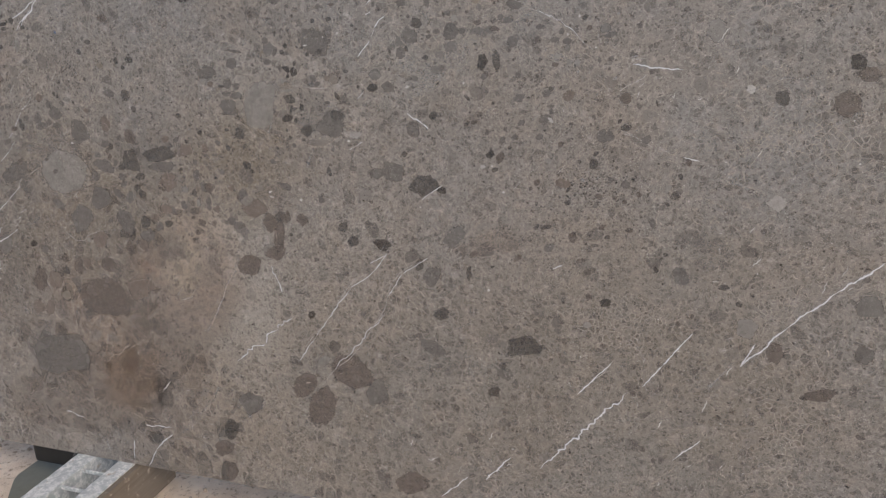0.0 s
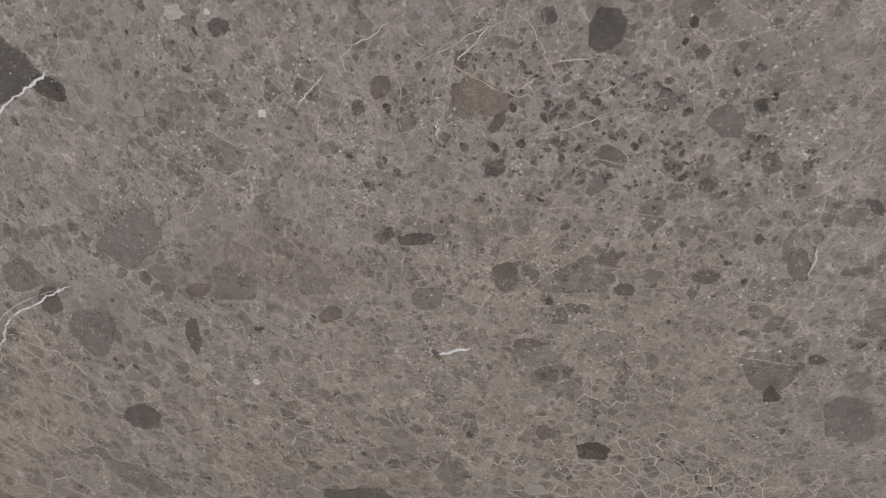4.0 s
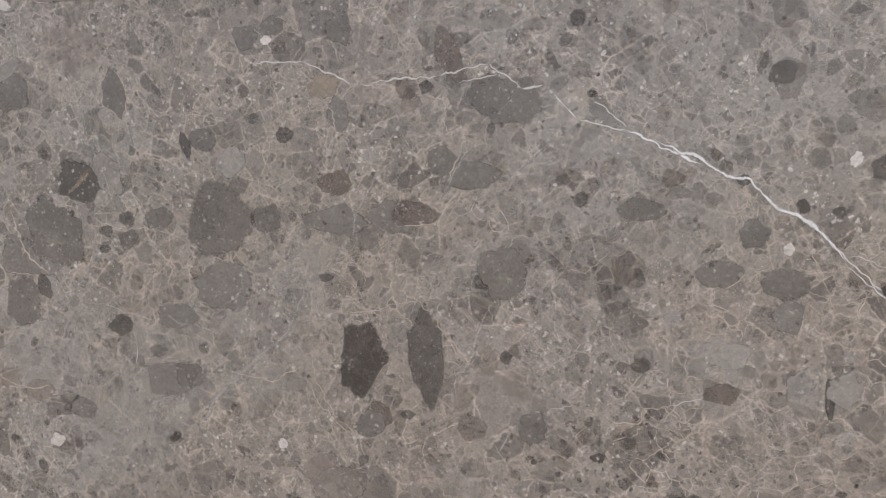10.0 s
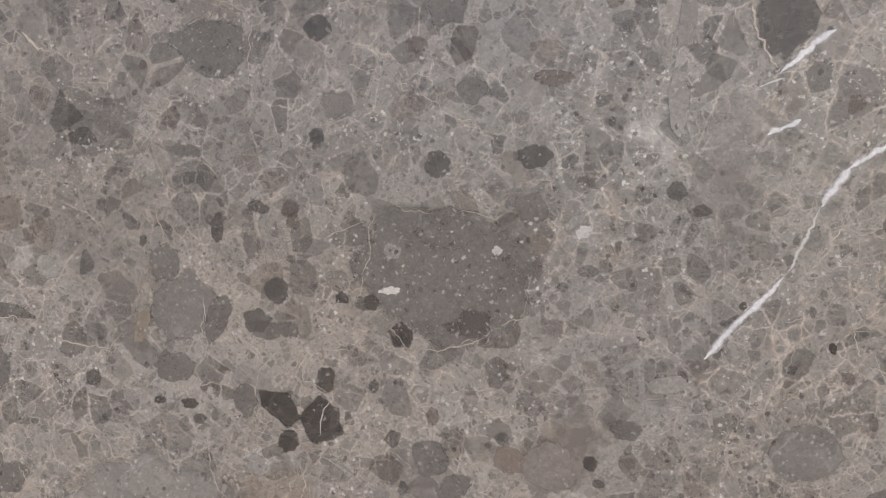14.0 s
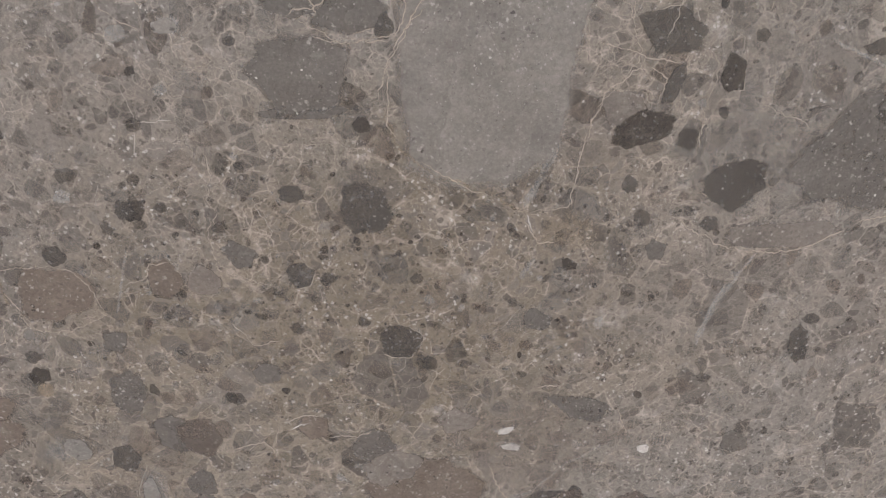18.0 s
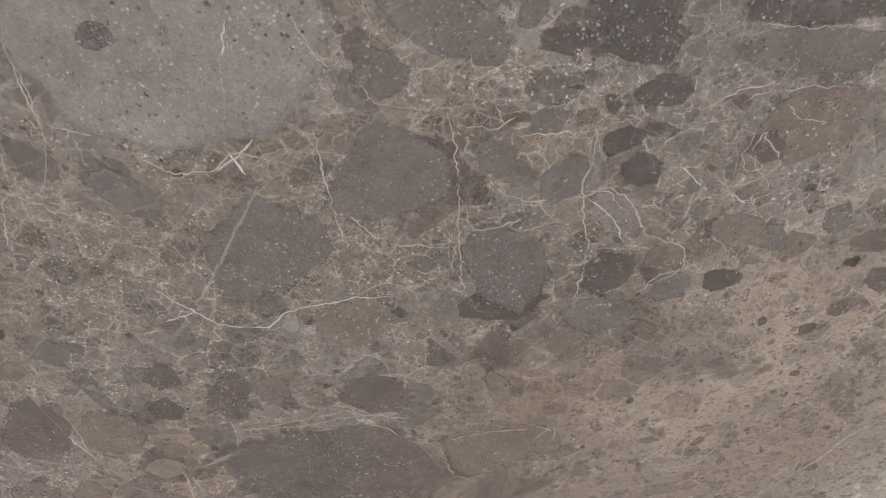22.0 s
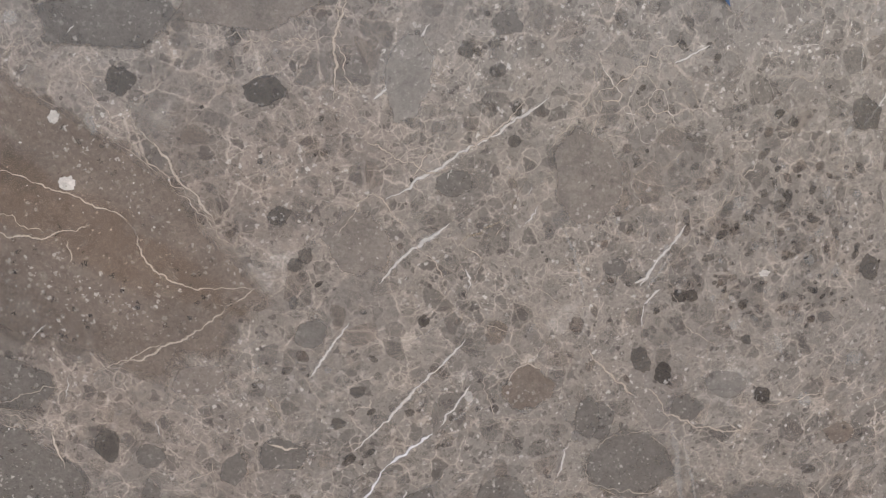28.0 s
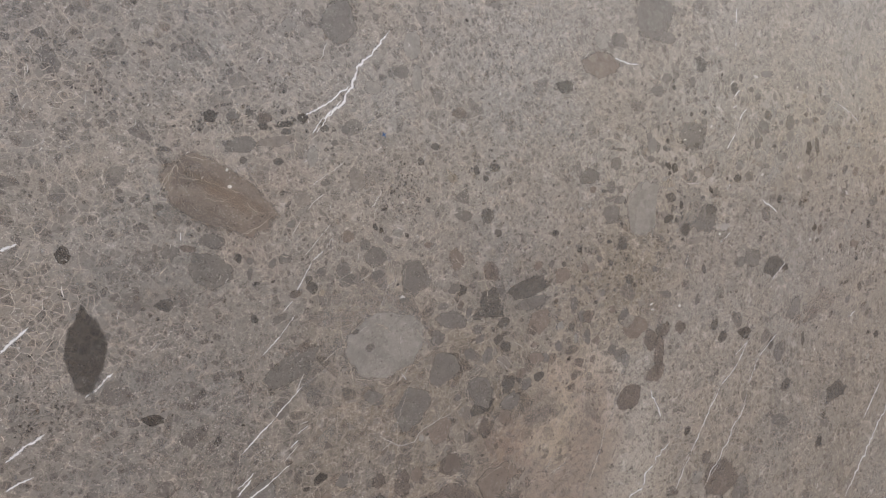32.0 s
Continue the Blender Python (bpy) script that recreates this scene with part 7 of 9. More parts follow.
clast(-0.152, 1.078, 0.0061, 0.0053, 179, DARK, .85)
clast(-1.205, 1.049, 0.0066, 0.0049, 54, DARK, .85)
clast(-0.949, 1.179, 0.0057, 0.0053, 80, BLACK, .85)
clast(0.578, 1.048, 0.0058, 0.0051, 66, DARK, .85)
clast(-0.334, 1.184, 0.0062, 0.0048, 79, DARK, .85)
clast(-1.262, 1.384, 0.0058, 0.0051, 57, DARK, .85)
clast(-1.119, 1.407, 0.0059, 0.0048, 10, DARK, .85)
clast(0.665, 1.146, 0.0065, 0.0040, 52, BLACK, .85)
clast(-0.439, 1.184, 0.0067, 0.0038, 5, PALEGREY, .85)
clast(-0.961, 1.074, 0.0054, 0.0046, 3, ASH, .85)
clast(0.467, 1.149, 0.0098, 0.0025, 38, PALEGREY, .85)
clast(-0.007, 1.475, 0.0057, 0.0042, 88, DARK, .85)
clast(0.462, 0.977, 0.0055, 0.0041, 61, DARK, .85)
clast(-0.848, 1.182, 0.0055, 0.0039, 19, PALEGREY, .85)
clast(0.141, 1.218, 0.0053, 0.0040, 9, CHALK, .85)
clast(0.196, 1.350, 0.0049, 0.0044, 1, DARK, .85)
clast(0.292, 1.395, 0.0051, 0.0041, 175, DARK, .85)
clast(0.665, 1.036, 0.0049, 0.0040, 95, DARK, .85)
clast(-0.426, 1.078, 0.0049, 0.0040, 20, DARK, .85)
clast(0.553, 1.137, 0.0057, 0.0035, 8, DARK, .85)
clast(-0.896, 1.165, 0.0046, 0.0040, 157, BLACK, .85)
clast(0.182, 1.343, 0.0044, 0.0041, 3, DARK, .85)
clast(0.353, 1.165, 0.0073, 0.0024, 41, PALEGREY, .85)
clast(0.704, 1.010, 0.0044, 0.0040, 98, DARK, .85)
clast(0.615, 1.127, 0.0043, 0.0040, 9, DARK, .85)
clast(-1.194, 1.110, 0.0058, 0.0030, 173, BLACK, .85)
clast(0.339, 1.384, 0.0054, 0.0029, 179, PALEGREY, .85)
clast(-0.462, 1.135, 0.0044, 0.0035, 25, DARK, .85)
clast(0.745, 1.188, 0.0071, 0.0021, 107, DARK, .85)
clast(-0.867, 1.121, 0.0045, 0.0032, 176, DARK, .85)
clast(0.665, 1.188, 0.0039, 0.0035, 152, PALEGREY, .85)
clast(-1.033, 1.328, 0.0038, 0.0036, 178, DARK, .85)
clast(-0.889, 1.191, 0.0051, 0.0027, 107, PALEGREY, .85)
clast(-0.866, 1.205, 0.0045, 0.0030, 174, ASH, .85)
clast(-1.112, 1.162, 0.0041, 0.0031, 17, DARK, .85)
clast(-1.224, 1.283, 0.0039, 0.0033, 1, CHALK, .85)
clast(0.425, 1.099, 0.0048, 0.0026, 76, DARK, .85)
clast(-1.128, 1.242, 0.0036, 0.0035, 113, DARK, .85)
clast(0.740, 0.977, 0.0039, 0.0032, 101, DARK, .85)
clast(0.584, 1.110, 0.0040, 0.0030, 11, PALEGREY, .85)
clast(-0.937, 1.219, 0.0039, 0.0030, 167, BLACK, .85)
clast(0.398, 1.157, 0.0039, 0.0030, 52, DARK, .85)
clast(0.705, 1.124, 0.0039, 0.0025, 3, PALEGREY, .85)
clast(0.394, 0.964, 0.0037, 0.0027, 44, CHALK, .85)
clast(-1.165, 1.109, 0.0040, 0.0025, 14, BLACK, .85)
clast(0.473, 1.175, 0.0060, 0.0016, 55, PALEGREY, .85)
clast(0.181, 1.333, 0.0037, 0.0025, 1, DARK, .85)
clast(0.283, 1.443, 0.0036, 0.0026, 175, CHALK, .85)
clast(0.600, 1.134, 0.0033, 0.0028, 9, DARK, .85)
clast(-0.941, 1.012, 0.0035, 0.0025, 5, DARK, .85)
clast(0.604, 1.167, 0.0042, 0.0021, 4, PALEGREY, .85)
clast(0.560, 1.066, 0.0032, 0.0027, 25, PALEGREY, .85)
clast(0.558, 1.102, 0.0029, 0.0026, 63, DARK, .85)
clast(-0.907, 1.195, 0.0029, 0.0025, 144, DARK, .85)
clast(0.220, 1.226, 0.0028, 0.0023, 9, BLACK, .85)
clast(0.703, 1.209, 0.0037, 0.0014, 73, CHALK, .85)
clast(0.534, 1.167, 0.0024, 0.0011, 89, CHALK, .85)
chain(0.0013, GOLD, (-0.334, 1.147), (-0.332, 1.131), (-0.327, 1.122), (-0.315, 1.112), (-0.300, 1.105), (-0.286, 1.099), (-0.268, 1.090), (-0.256, 1.086))
chain(0.0012, BEIGE, (-0.202, 1.173), (-0.204, 1.164), (-0.219, 1.155), (-0.226, 1.137), (-0.230, 1.118), (-0.232, 1.099), (-0.234, 1.089), (-0.256, 1.085))
chain(0.0010, BEIGE, (-0.181, 1.222), (-0.184, 1.206), (-0.187, 1.193), (-0.191, 1.179))
chain(0.0009, BEIGE, (-0.293, 1.229), (-0.306, 1.217), (-0.310, 1.198), (-0.322, 1.184), (-0.330, 1.172), (-0.333, 1.153), (-0.333, 1.133))
chain(0.0015, BEIGE, (-0.389, 1.207), (-0.382, 1.199), (-0.365, 1.203), (-0.361, 1.219), (-0.364, 1.237))
chain(0.0010, BEIGE, (-0.358, 1.222), (-0.345, 1.223), (-0.336, 1.211), (-0.327, 1.206), (-0.322, 1.195), (-0.330, 1.181), (-0.349, 1.177), (-0.366, 1.178), (-0.392, 1.184))
chain(0.0012, BEIGE, (-0.381, 1.189), (-0.358, 1.198), (-0.336, 1.209))
chain(0.0016, BEIGE, (-0.177, 1.085), (-0.161, 1.074), (-0.138, 1.062), (-0.103, 1.061), (-0.082, 1.067), (-0.063, 1.078), (-0.042, 1.083), (-0.025, 1.088))
chain(0.0015, PALEGREY, (-0.108, 1.181), (-0.078, 1.168), (-0.060, 1.166), (-0.042, 1.161))
chain(0.0010, PALEGREY, (-0.180, 1.237), (-0.161, 1.230), (-0.144, 1.218), (-0.131, 1.210), (-0.114, 1.214), (-0.087, 1.212))
chain(0.0009, BEIGE, (-0.169, 1.153), (-0.166, 1.137), (-0.168, 1.118), (-0.171, 1.099), (-0.177, 1.087))
chain(0.0008, BEIGE, (-0.232, 1.252), (-0.234, 1.235), (-0.229, 1.214), (-0.214, 1.195), (-0.208, 1.182))
chain(0.0009, BEIGE, (-0.431, 1.086), (-0.432, 1.069), (-0.428, 1.055), (-0.414, 1.044), (-0.396, 1.042))
chain(0.0009, BEIGE, (-0.430, 1.122), (-0.427, 1.108))
chain(0.0012, CHALK, (-0.256, 1.085), (-0.253, 1.071), (-0.248, 1.066))
chain(0.0024, PALEGREY, (-0.249, 1.109), (-0.254, 1.096), (-0.259, 1.089))
chain(0.0021, PALEGREY, (-0.283, 1.209), (-0.282, 1.219), (-0.273, 1.226), (-0.262, 1.230))
chain(0.0032, PALEGREY, (-0.120, 1.060), (-0.132, 1.038), (-0.139, 1.023), (-0.146, 0.995))
chain(0.0006, BEIGE, (-0.453, 1.246), (-0.445, 1.239), (-0.435, 1.236))
chain(0.0009, BEIGE, (-0.143, 1.193), (-0.139, 1.205), (-0.131, 1.210))
chain(0.0009, BEIGE, (-0.143, 1.152), (-0.128, 1.143), (-0.109, 1.137), (-0.095, 1.121))
chain(0.0023, PALEGREY, (-1.129, 0.908), (-1.107, 0.919), (-1.088, 0.926), (-1.073, 0.939))
chain(0.0012, BEIGE, (-1.091, 0.939), (-1.073, 0.953), (-1.056, 0.964), (-1.037, 0.970))
chain(0.0018, BEIGE, (-1.039, 0.962), (-1.035, 0.937), (-1.033, 0.919), (-1.028, 0.897))
chain(0.0018, BEIGE, (-1.003, 0.895), (-0.981, 0.885), (-0.964, 0.875), (-0.939, 0.877), (-0.922, 0.892), (-0.899, 0.887))
chain(0.0032, CHALK, (-0.935, 0.878), (-0.922, 0.890), (-0.912, 0.902))
chain(0.0014, PALEGREY, (-0.925, 0.974), (-0.928, 0.948), (-0.926, 0.919), (-0.931, 0.905))
chain(0.0042, TAUPE, (-1.002, 0.838), (-0.972, 0.851), (-0.939, 0.868), (-0.900, 0.873), (-0.874, 0.874))
chain(0.0024, PALEGREY, (-0.910, 0.872), (-0.935, 0.815), (-0.960, 0.761))
chain(0.0020, CHALK, (-0.987, 0.781), (-0.972, 0.766), (-0.960, 0.758), (-0.943, 0.746), (-0.910, 0.747), (-0.896, 0.764), (-0.853, 0.780), (-0.824, 0.784))
chain(0.0012, BEIGE, (-0.892, 0.983), (-0.882, 0.964), (-0.871, 0.951), (-0.860, 0.956), (-0.849, 0.936), (-0.835, 0.931), (-0.807, 0.931))
chain(0.0020, BEIGE, (-0.878, 0.909), (-0.871, 0.875), (-0.858, 0.829))
chain(0.0020, BEIGE, (-0.861, 0.857), (-0.835, 0.833), (-0.817, 0.831), (-0.784, 0.833))
chain(0.0021, BEIGE, (-0.809, 0.956), (-0.799, 0.920), (-0.790, 0.879), (-0.784, 0.833), (-0.775, 0.792), (-0.762, 0.776))
chain(0.0036, TAUPE, (-0.889, 0.910), (-0.868, 0.919), (-0.842, 0.929), (-0.807, 0.929))
chain(0.0016, BEIGE, (-0.799, 0.924), (-0.777, 0.921), (-0.762, 0.932), (-0.733, 0.943))
chain(0.0018, BEIGE, (-0.762, 0.918), (-0.734, 0.924), (-0.714, 0.919), (-0.690, 0.923))
chain(0.0016, BEIGE, (-0.735, 0.961), (-0.717, 0.937), (-0.714, 0.919), (-0.713, 0.884), (-0.699, 0.838), (-0.695, 0.784))
chain(0.0018, BEIGE, (-0.771, 0.881), (-0.746, 0.873), (-0.713, 0.880), (-0.696, 0.889), (-0.675, 0.873), (-0.664, 0.854), (-0.635, 0.846), (-0.629, 0.826), (-0.650, 0.808))
chain(0.0018, CHALK, (-0.708, 0.879), (-0.687, 0.863), (-0.677, 0.848))
chain(0.0018, BEIGE, (-0.787, 0.871), (-0.775, 0.847), (-0.746, 0.859))
chain(0.0016, BEIGE, (-0.703, 0.967), (-0.692, 0.942), (-0.695, 0.919))
chain(0.0014, BEIGE, (-0.670, 0.966), (-0.665, 0.944), (-0.692, 0.941))
chain(0.0018, BEIGE, (-0.655, 0.948), (-0.639, 0.961), (-0.615, 0.970))
chain(0.0020, BEIGE, (-0.627, 0.893), (-0.604, 0.904), (-0.599, 0.917), (-0.616, 0.936), (-0.619, 0.920))
chain(0.0015, BEIGE, (-0.605, 0.890), (-0.584, 0.864), (-0.584, 0.854))
chain(0.0018, BEIGE, (-0.586, 0.802), (-0.556, 0.779), (-0.536, 0.742))
chain(0.0058, PALEGREY, (-0.985, 0.563), (-0.965, 0.573), (-0.940, 0.594))
chain(0.0044, PALEGREY, (-0.984, 0.554), (-0.971, 0.500))
chain(0.0030, BEIGE, (-0.940, 0.623), (-0.887, 0.632), (-0.840, 0.650), (-0.800, 0.649))
chain(0.0022, BEIGE, (-1.074, 0.636), (-1.063, 0.580))
chain(0.0054, PALEGREY, (-0.580, 0.588), (-0.540, 0.601), (-0.529, 0.627))
chain(0.0088, PALEGREY, (-0.501, 0.490), (-0.461, 0.552), (-0.429, 0.618))
chain(0.0045, BUFF, (-0.771, 0.525), (-0.739, 0.535), (-0.706, 0.511))
chain(0.0028, BEIGE, (-0.678, 0.660), (-0.675, 0.620), (-0.674, 0.568))
chain(0.0030, BEIGE, (-0.768, 0.576), (-0.768, 0.618), (-0.737, 0.633), (-0.684, 0.646))
chain(0.0021, GOLD, (-1.077, 0.869), (-1.072, 0.858), (-1.061, 0.848))
chain(0.0016, BEIGE, (-1.088, 0.882), (-1.071, 0.875), (-1.071, 0.859))
chain(0.0014, BEIGE, (-1.064, 0.850), (-1.072, 0.804))
chain(0.0073, TAUPE, (-0.921, 0.653), (-0.889, 0.676), (-0.860, 0.669))
chain(0.0093, TAUPE, (-1.011, 0.613), (-0.983, 0.618), (-0.964, 0.598))
chain(0.0041, GOLD, (-1.075, 0.687), (-1.053, 0.690))
chain(0.0049, GOLD, (-0.890, 0.689), (-0.871, 0.680), (-0.848, 0.691))
chain(0.0052, GOLD, (-0.739, 0.687), (-0.714, 0.684), (-0.710, 0.695))
chain(0.0008, BEIGE, (-1.029, 1.196), (-1.034, 1.187), (-1.040, 1.180), (-1.036, 1.165), (-1.031, 1.159), (-1.009, 1.158))
chain(0.0013, BEIGE, (-0.995, 1.199), (-0.989, 1.186), (-0.980, 1.184), (-0.976, 1.177), (-0.966, 1.171), (-0.957, 1.172), (-0.951, 1.165), (-0.944, 1.153))
chain(0.0033, PALEGREY, (-0.944, 1.153), (-0.939, 1.130), (-0.935, 1.093))
chain(0.0010, BEIGE, (-0.983, 1.140), (-0.973, 1.147), (-0.951, 1.150), (-0.944, 1.153))
chain(0.0008, BEIGE, (-0.990, 1.136), (-0.986, 1.123), (-0.975, 1.117), (-0.959, 1.113), (-0.949, 1.113))
chain(0.0010, BEIGE, (-0.906, 1.103), (-0.915, 1.083), (-0.914, 1.058), (-0.899, 1.053), (-0.880, 1.042), (-0.849, 1.050), (-0.844, 1.078), (-0.862, 1.108), (-0.880, 1.114))
chain(0.0010, CHALK, (-0.927, 1.076), (-0.943, 1.071), (-0.954, 1.051), (-0.963, 1.026), (-0.963, 0.998))
chain(0.0010, CHALK, (-0.905, 1.102), (-0.909, 1.091), (-0.927, 1.076))
chain(0.0010, BEIGE, (-0.942, 1.151), (-0.927, 1.152), (-0.926, 1.159), (-0.920, 1.165), (-0.909, 1.162), (-0.914, 1.149), (-0.903, 1.144), (-0.899, 1.151))
chain(0.0010, BEIGE, (-0.920, 1.142), (-0.910, 1.138), (-0.907, 1.148))
chain(0.0010, BEIGE, (-0.900, 1.156), (-0.883, 1.161), (-0.859, 1.162), (-0.839, 1.157), (-0.823, 1.166))
chain(0.0010, BEIGE, (-1.081, 1.089), (-1.079, 1.074), (-1.069, 1.068), (-1.065, 1.056), (-1.056, 1.044), (-1.052, 1.024), (-1.047, 1.006), (-1.041, 0.973), (-1.035, 0.933))
chain(0.0010, CHALK, (-1.043, 1.092), (-1.032, 1.100), (-1.011, 1.109))
chain(0.0010, BEIGE, (-1.048, 1.089), (-1.037, 1.078), (-1.020, 1.074), (-1.004, 1.084), (-0.983, 1.089))
chain(0.0012, BEIGE, (-1.020, 1.074), (-1.008, 1.060), (-0.970, 1.063))
chain(0.0027, TAUPE, (-1.048, 1.037), (-1.027, 1.038), (-1.000, 1.056))
chain(0.0014, CHALK, (-1.092, 0.943), (-1.063, 0.959), (-1.035, 0.968), (-1.017, 0.986), (-0.993, 0.999))
chain(0.0030, CHALK, (-0.923, 1.044), (-0.910, 1.043))
chain(0.0028, PALEGREY, (-0.920, 1.028), (-0.904, 1.024))
chain(0.0018, PALEGREY, (-0.922, 1.025), (-0.925, 1.002))
chain(0.0018, BEIGE, (-0.984, 1.003), (-0.963, 0.996), (-0.943, 0.977))
chain(0.0009, BEIGE, (-0.894, 0.976), (-0.878, 0.958), (-0.862, 0.955))
chain(0.0014, BEIGE, (-0.811, 1.033), (-0.798, 1.017), (-0.788, 1.003))
chain(0.0011, BEIGE, (-0.860, 1.002), (-0.850, 0.981), (-0.849, 0.965))
chain(0.0015, BUFF, (-0.894, 0.992), (-0.865, 0.999))
chain(0.0012, PALEGREY, (-1.044, 1.172), (-1.056, 1.159), (-1.061, 1.156))
chain(0.0015, BEIGE, (-0.814, 1.036), (-0.797, 1.034), (-0.782, 1.039))
chain(0.0009, PALEGREY, (-1.061, 1.133), (-1.065, 1.127))
chain(0.0018, CHALK, (-0.925, 0.952), (-0.923, 0.972))
chain(0.0006, BEIGE, (-1.174, 1.147), (-1.172, 1.134), (-1.175, 1.124))
chain(0.0012, PALEGREY, (-1.095, 1.105), (-1.108, 1.093), (-1.120, 1.083))
chain(0.0011, PALEGREY, (-1.090, 1.009), (-1.071, 1.035))
chain(0.0015, PALEGREY, (-1.156, 0.954), (-1.139, 0.964), (-1.119, 0.980))
chain(0.0027, BUFF, (0.159, 1.363), (0.165, 1.370), (0.172, 1.377))
chain(0.0018, BEIGE, (0.119, 1.355), (0.124, 1.336), (0.133, 1.325), (0.143, 1.318))
chain(0.0009, PALEGREY, (0.196, 1.299), (0.206, 1.290), (0.233, 1.300), (0.251, 1.297), (0.266, 1.304))
chain(0.0012, PALEGREY, (0.233, 1.306), (0.245, 1.298), (0.263, 1.310), (0.266, 1.322))
chain(0.0018, PALEGREY, (0.237, 1.233), (0.246, 1.250), (0.266, 1.270), (0.289, 1.289), (0.305, 1.320))
chain(0.0009, BEIGE, (0.304, 1.290), (0.307, 1.265), (0.319, 1.244), (0.337, 1.233))
chain(0.0009, BEIGE, (0.323, 1.303), (0.345, 1.307), (0.366, 1.310))
chain(0.0012, BEIGE, (0.102, 1.253), (0.123, 1.248), (0.141, 1.251))
chain(0.0009, BEIGE, (0.306, 1.416), (0.307, 1.408), (0.318, 1.406), (0.320, 1.394))
chain(0.0014, CHALK, (-0.139, 1.215), (-0.119, 1.212), (-0.080, 1.211))
chain(0.0009, CHALK, (0.197, 1.286), (0.199, 1.267))
chain(0.0014, BEIGE, (0.076, 1.291), (0.096, 1.283), (0.129, 1.280))
chain(0.0009, BEIGE, (0.180, 1.380), (0.187, 1.359))
chain(0.0015, PALEGREY, (0.345, 1.380), (0.332, 1.356), (0.327, 1.339))
chain(0.0011, BEIGE, (0.249, 1.269), (0.278, 1.264), (0.301, 1.271))
chain(0.0028, PALEGREY, (0.051, 1.259), (0.040, 1.246), (0.029, 1.235))
chain(0.0024, PALEGREY, (0.032, 1.218), (0.017, 1.202))
chain(0.0016, PALEGREY, (-0.046, 1.360), (-0.056, 1.349))
chain(0.0018, BEIGE, (0.023, 1.449), (0.025, 1.436), (0.034, 1.421))
chain(0.0009, BEIGE, (0.241, 1.331), (0.259, 1.329), (0.271, 1.341))
chain(0.0011, BEIGE, (0.109, 1.229), (0.107, 1.205))
chain(0.0009, BEIGE, (0.352, 1.273), (0.364, 1.256))
chain(0.0015, BEIGE, (0.529, 1.200), (0.531, 1.188), (0.539, 1.178), (0.544, 1.165), (0.545, 1.157))
chain(0.0010, BEIGE, (0.512, 1.184), (0.526, 1.186), (0.537, 1.182))
chain(0.0010, BEIGE, (0.522, 1.095), (0.534, 1.113), (0.551, 1.129), (0.568, 1.141), (0.587, 1.154), (0.600, 1.158), (0.617, 1.166), (0.646, 1.176))
chain(0.0010, BEIGE, (0.623, 1.186), (0.634, 1.193), (0.642, 1.203), (0.650, 1.207))
chain(0.0014, CHALK, (0.433, 0.990), (0.449, 1.004), (0.458, 1.016), (0.483, 1.034))
chain(0.0012, BEIGE, (0.486, 1.011), (0.488, 1.000), (0.492, 0.988))
chain(0.0016, BEIGE, (0.489, 1.010), (0.513, 1.018), (0.537, 1.035), (0.559, 1.044))
chain(0.0014, BEIGE, (0.517, 1.017), (0.537, 1.005), (0.561, 0.998), (0.577, 1.000))
chain(0.0014, BEIGE, (0.553, 1.048), (0.566, 1.043), (0.576, 1.030), (0.583, 1.016), (0.597, 1.003))
chain(0.0009, BEIGE, (0.645, 1.166), (0.649, 1.147), (0.658, 1.129))
chain(0.0009, CHALK, (0.578, 0.973), (0.601, 0.982), (0.620, 0.994))
chain(0.0011, PALEGREY, (0.609, 0.958), (0.622, 0.964), (0.642, 0.961))
chain(0.0014, BEIGE, (0.301, 0.859), (0.332, 0.880), (0.354, 0.905), (0.382, 0.923), (0.396, 0.935))
chain(0.0013, PALEGREY, (0.681, 1.158), (0.701, 1.168), (0.715, 1.177))
chain(0.0011, BEIGE, (0.297, 1.057), (0.315, 1.050), (0.326, 1.046))
chain(0.0008, PALEGREY, (0.717, 1.168), (0.728, 1.161), (0.729, 1.149))
chain(0.0009, BEIGE, (0.643, 1.086), (0.661, 1.095), (0.681, 1.104), (0.690, 1.112))
chain(0.0009, BEIGE, (0.566, 1.091), (0.579, 1.084))
chain(0.0012, BEIGE, (0.348, 0.985), (0.354, 0.977), (0.363, 0.978))
chain(0.0009, BEIGE, (0.479, 1.119), (0.483, 1.131))
chain(0.0009, BEIGE, (0.454, 1.048), (0.458, 1.074))
chain(0.0008, PALEGREY, (0.403, 1.180), (0.410, 1.194))
chain(0.0009, BEIGE, (0.540, 1.100), (0.546, 1.088), (0.552, 1.083))
chain(0.0009, BEIGE, (0.604, 1.076), (0.618, 1.075), (0.630, 1.073))
chain(0.0015, PALEGREY, (0.430, 1.082), (0.444, 1.093))
chain(0.0018, BEIGE, (-1.339, 1.285), (-1.323, 1.307), (-1.307, 1.324), (-1.304, 1.314), (-1.302, 1.307))
chain(0.0014, BEIGE, (-1.303, 1.303), (-1.268, 1.296), (-1.232, 1.281), (-1.202, 1.267), (-1.192, 1.243), (-1.176, 1.233), (-1.146, 1.232))
chain(0.0012, BEIGE, (-1.267, 1.266), (-1.238, 1.258), (-1.216, 1.264))
chain(0.0014, BEIGE, (-1.295, 1.339), (-1.257, 1.331), (-1.234, 1.342))
chain(0.0018, BEIGE, (-1.146, 1.232), (-1.182, 1.208), (-1.212, 1.197))
chain(0.0016, BEIGE, (-1.224, 1.369), (-1.178, 1.368), (-1.137, 1.376), (-1.103, 1.382), (-1.081, 1.387), (-1.072, 1.408), (-1.062, 1.425))
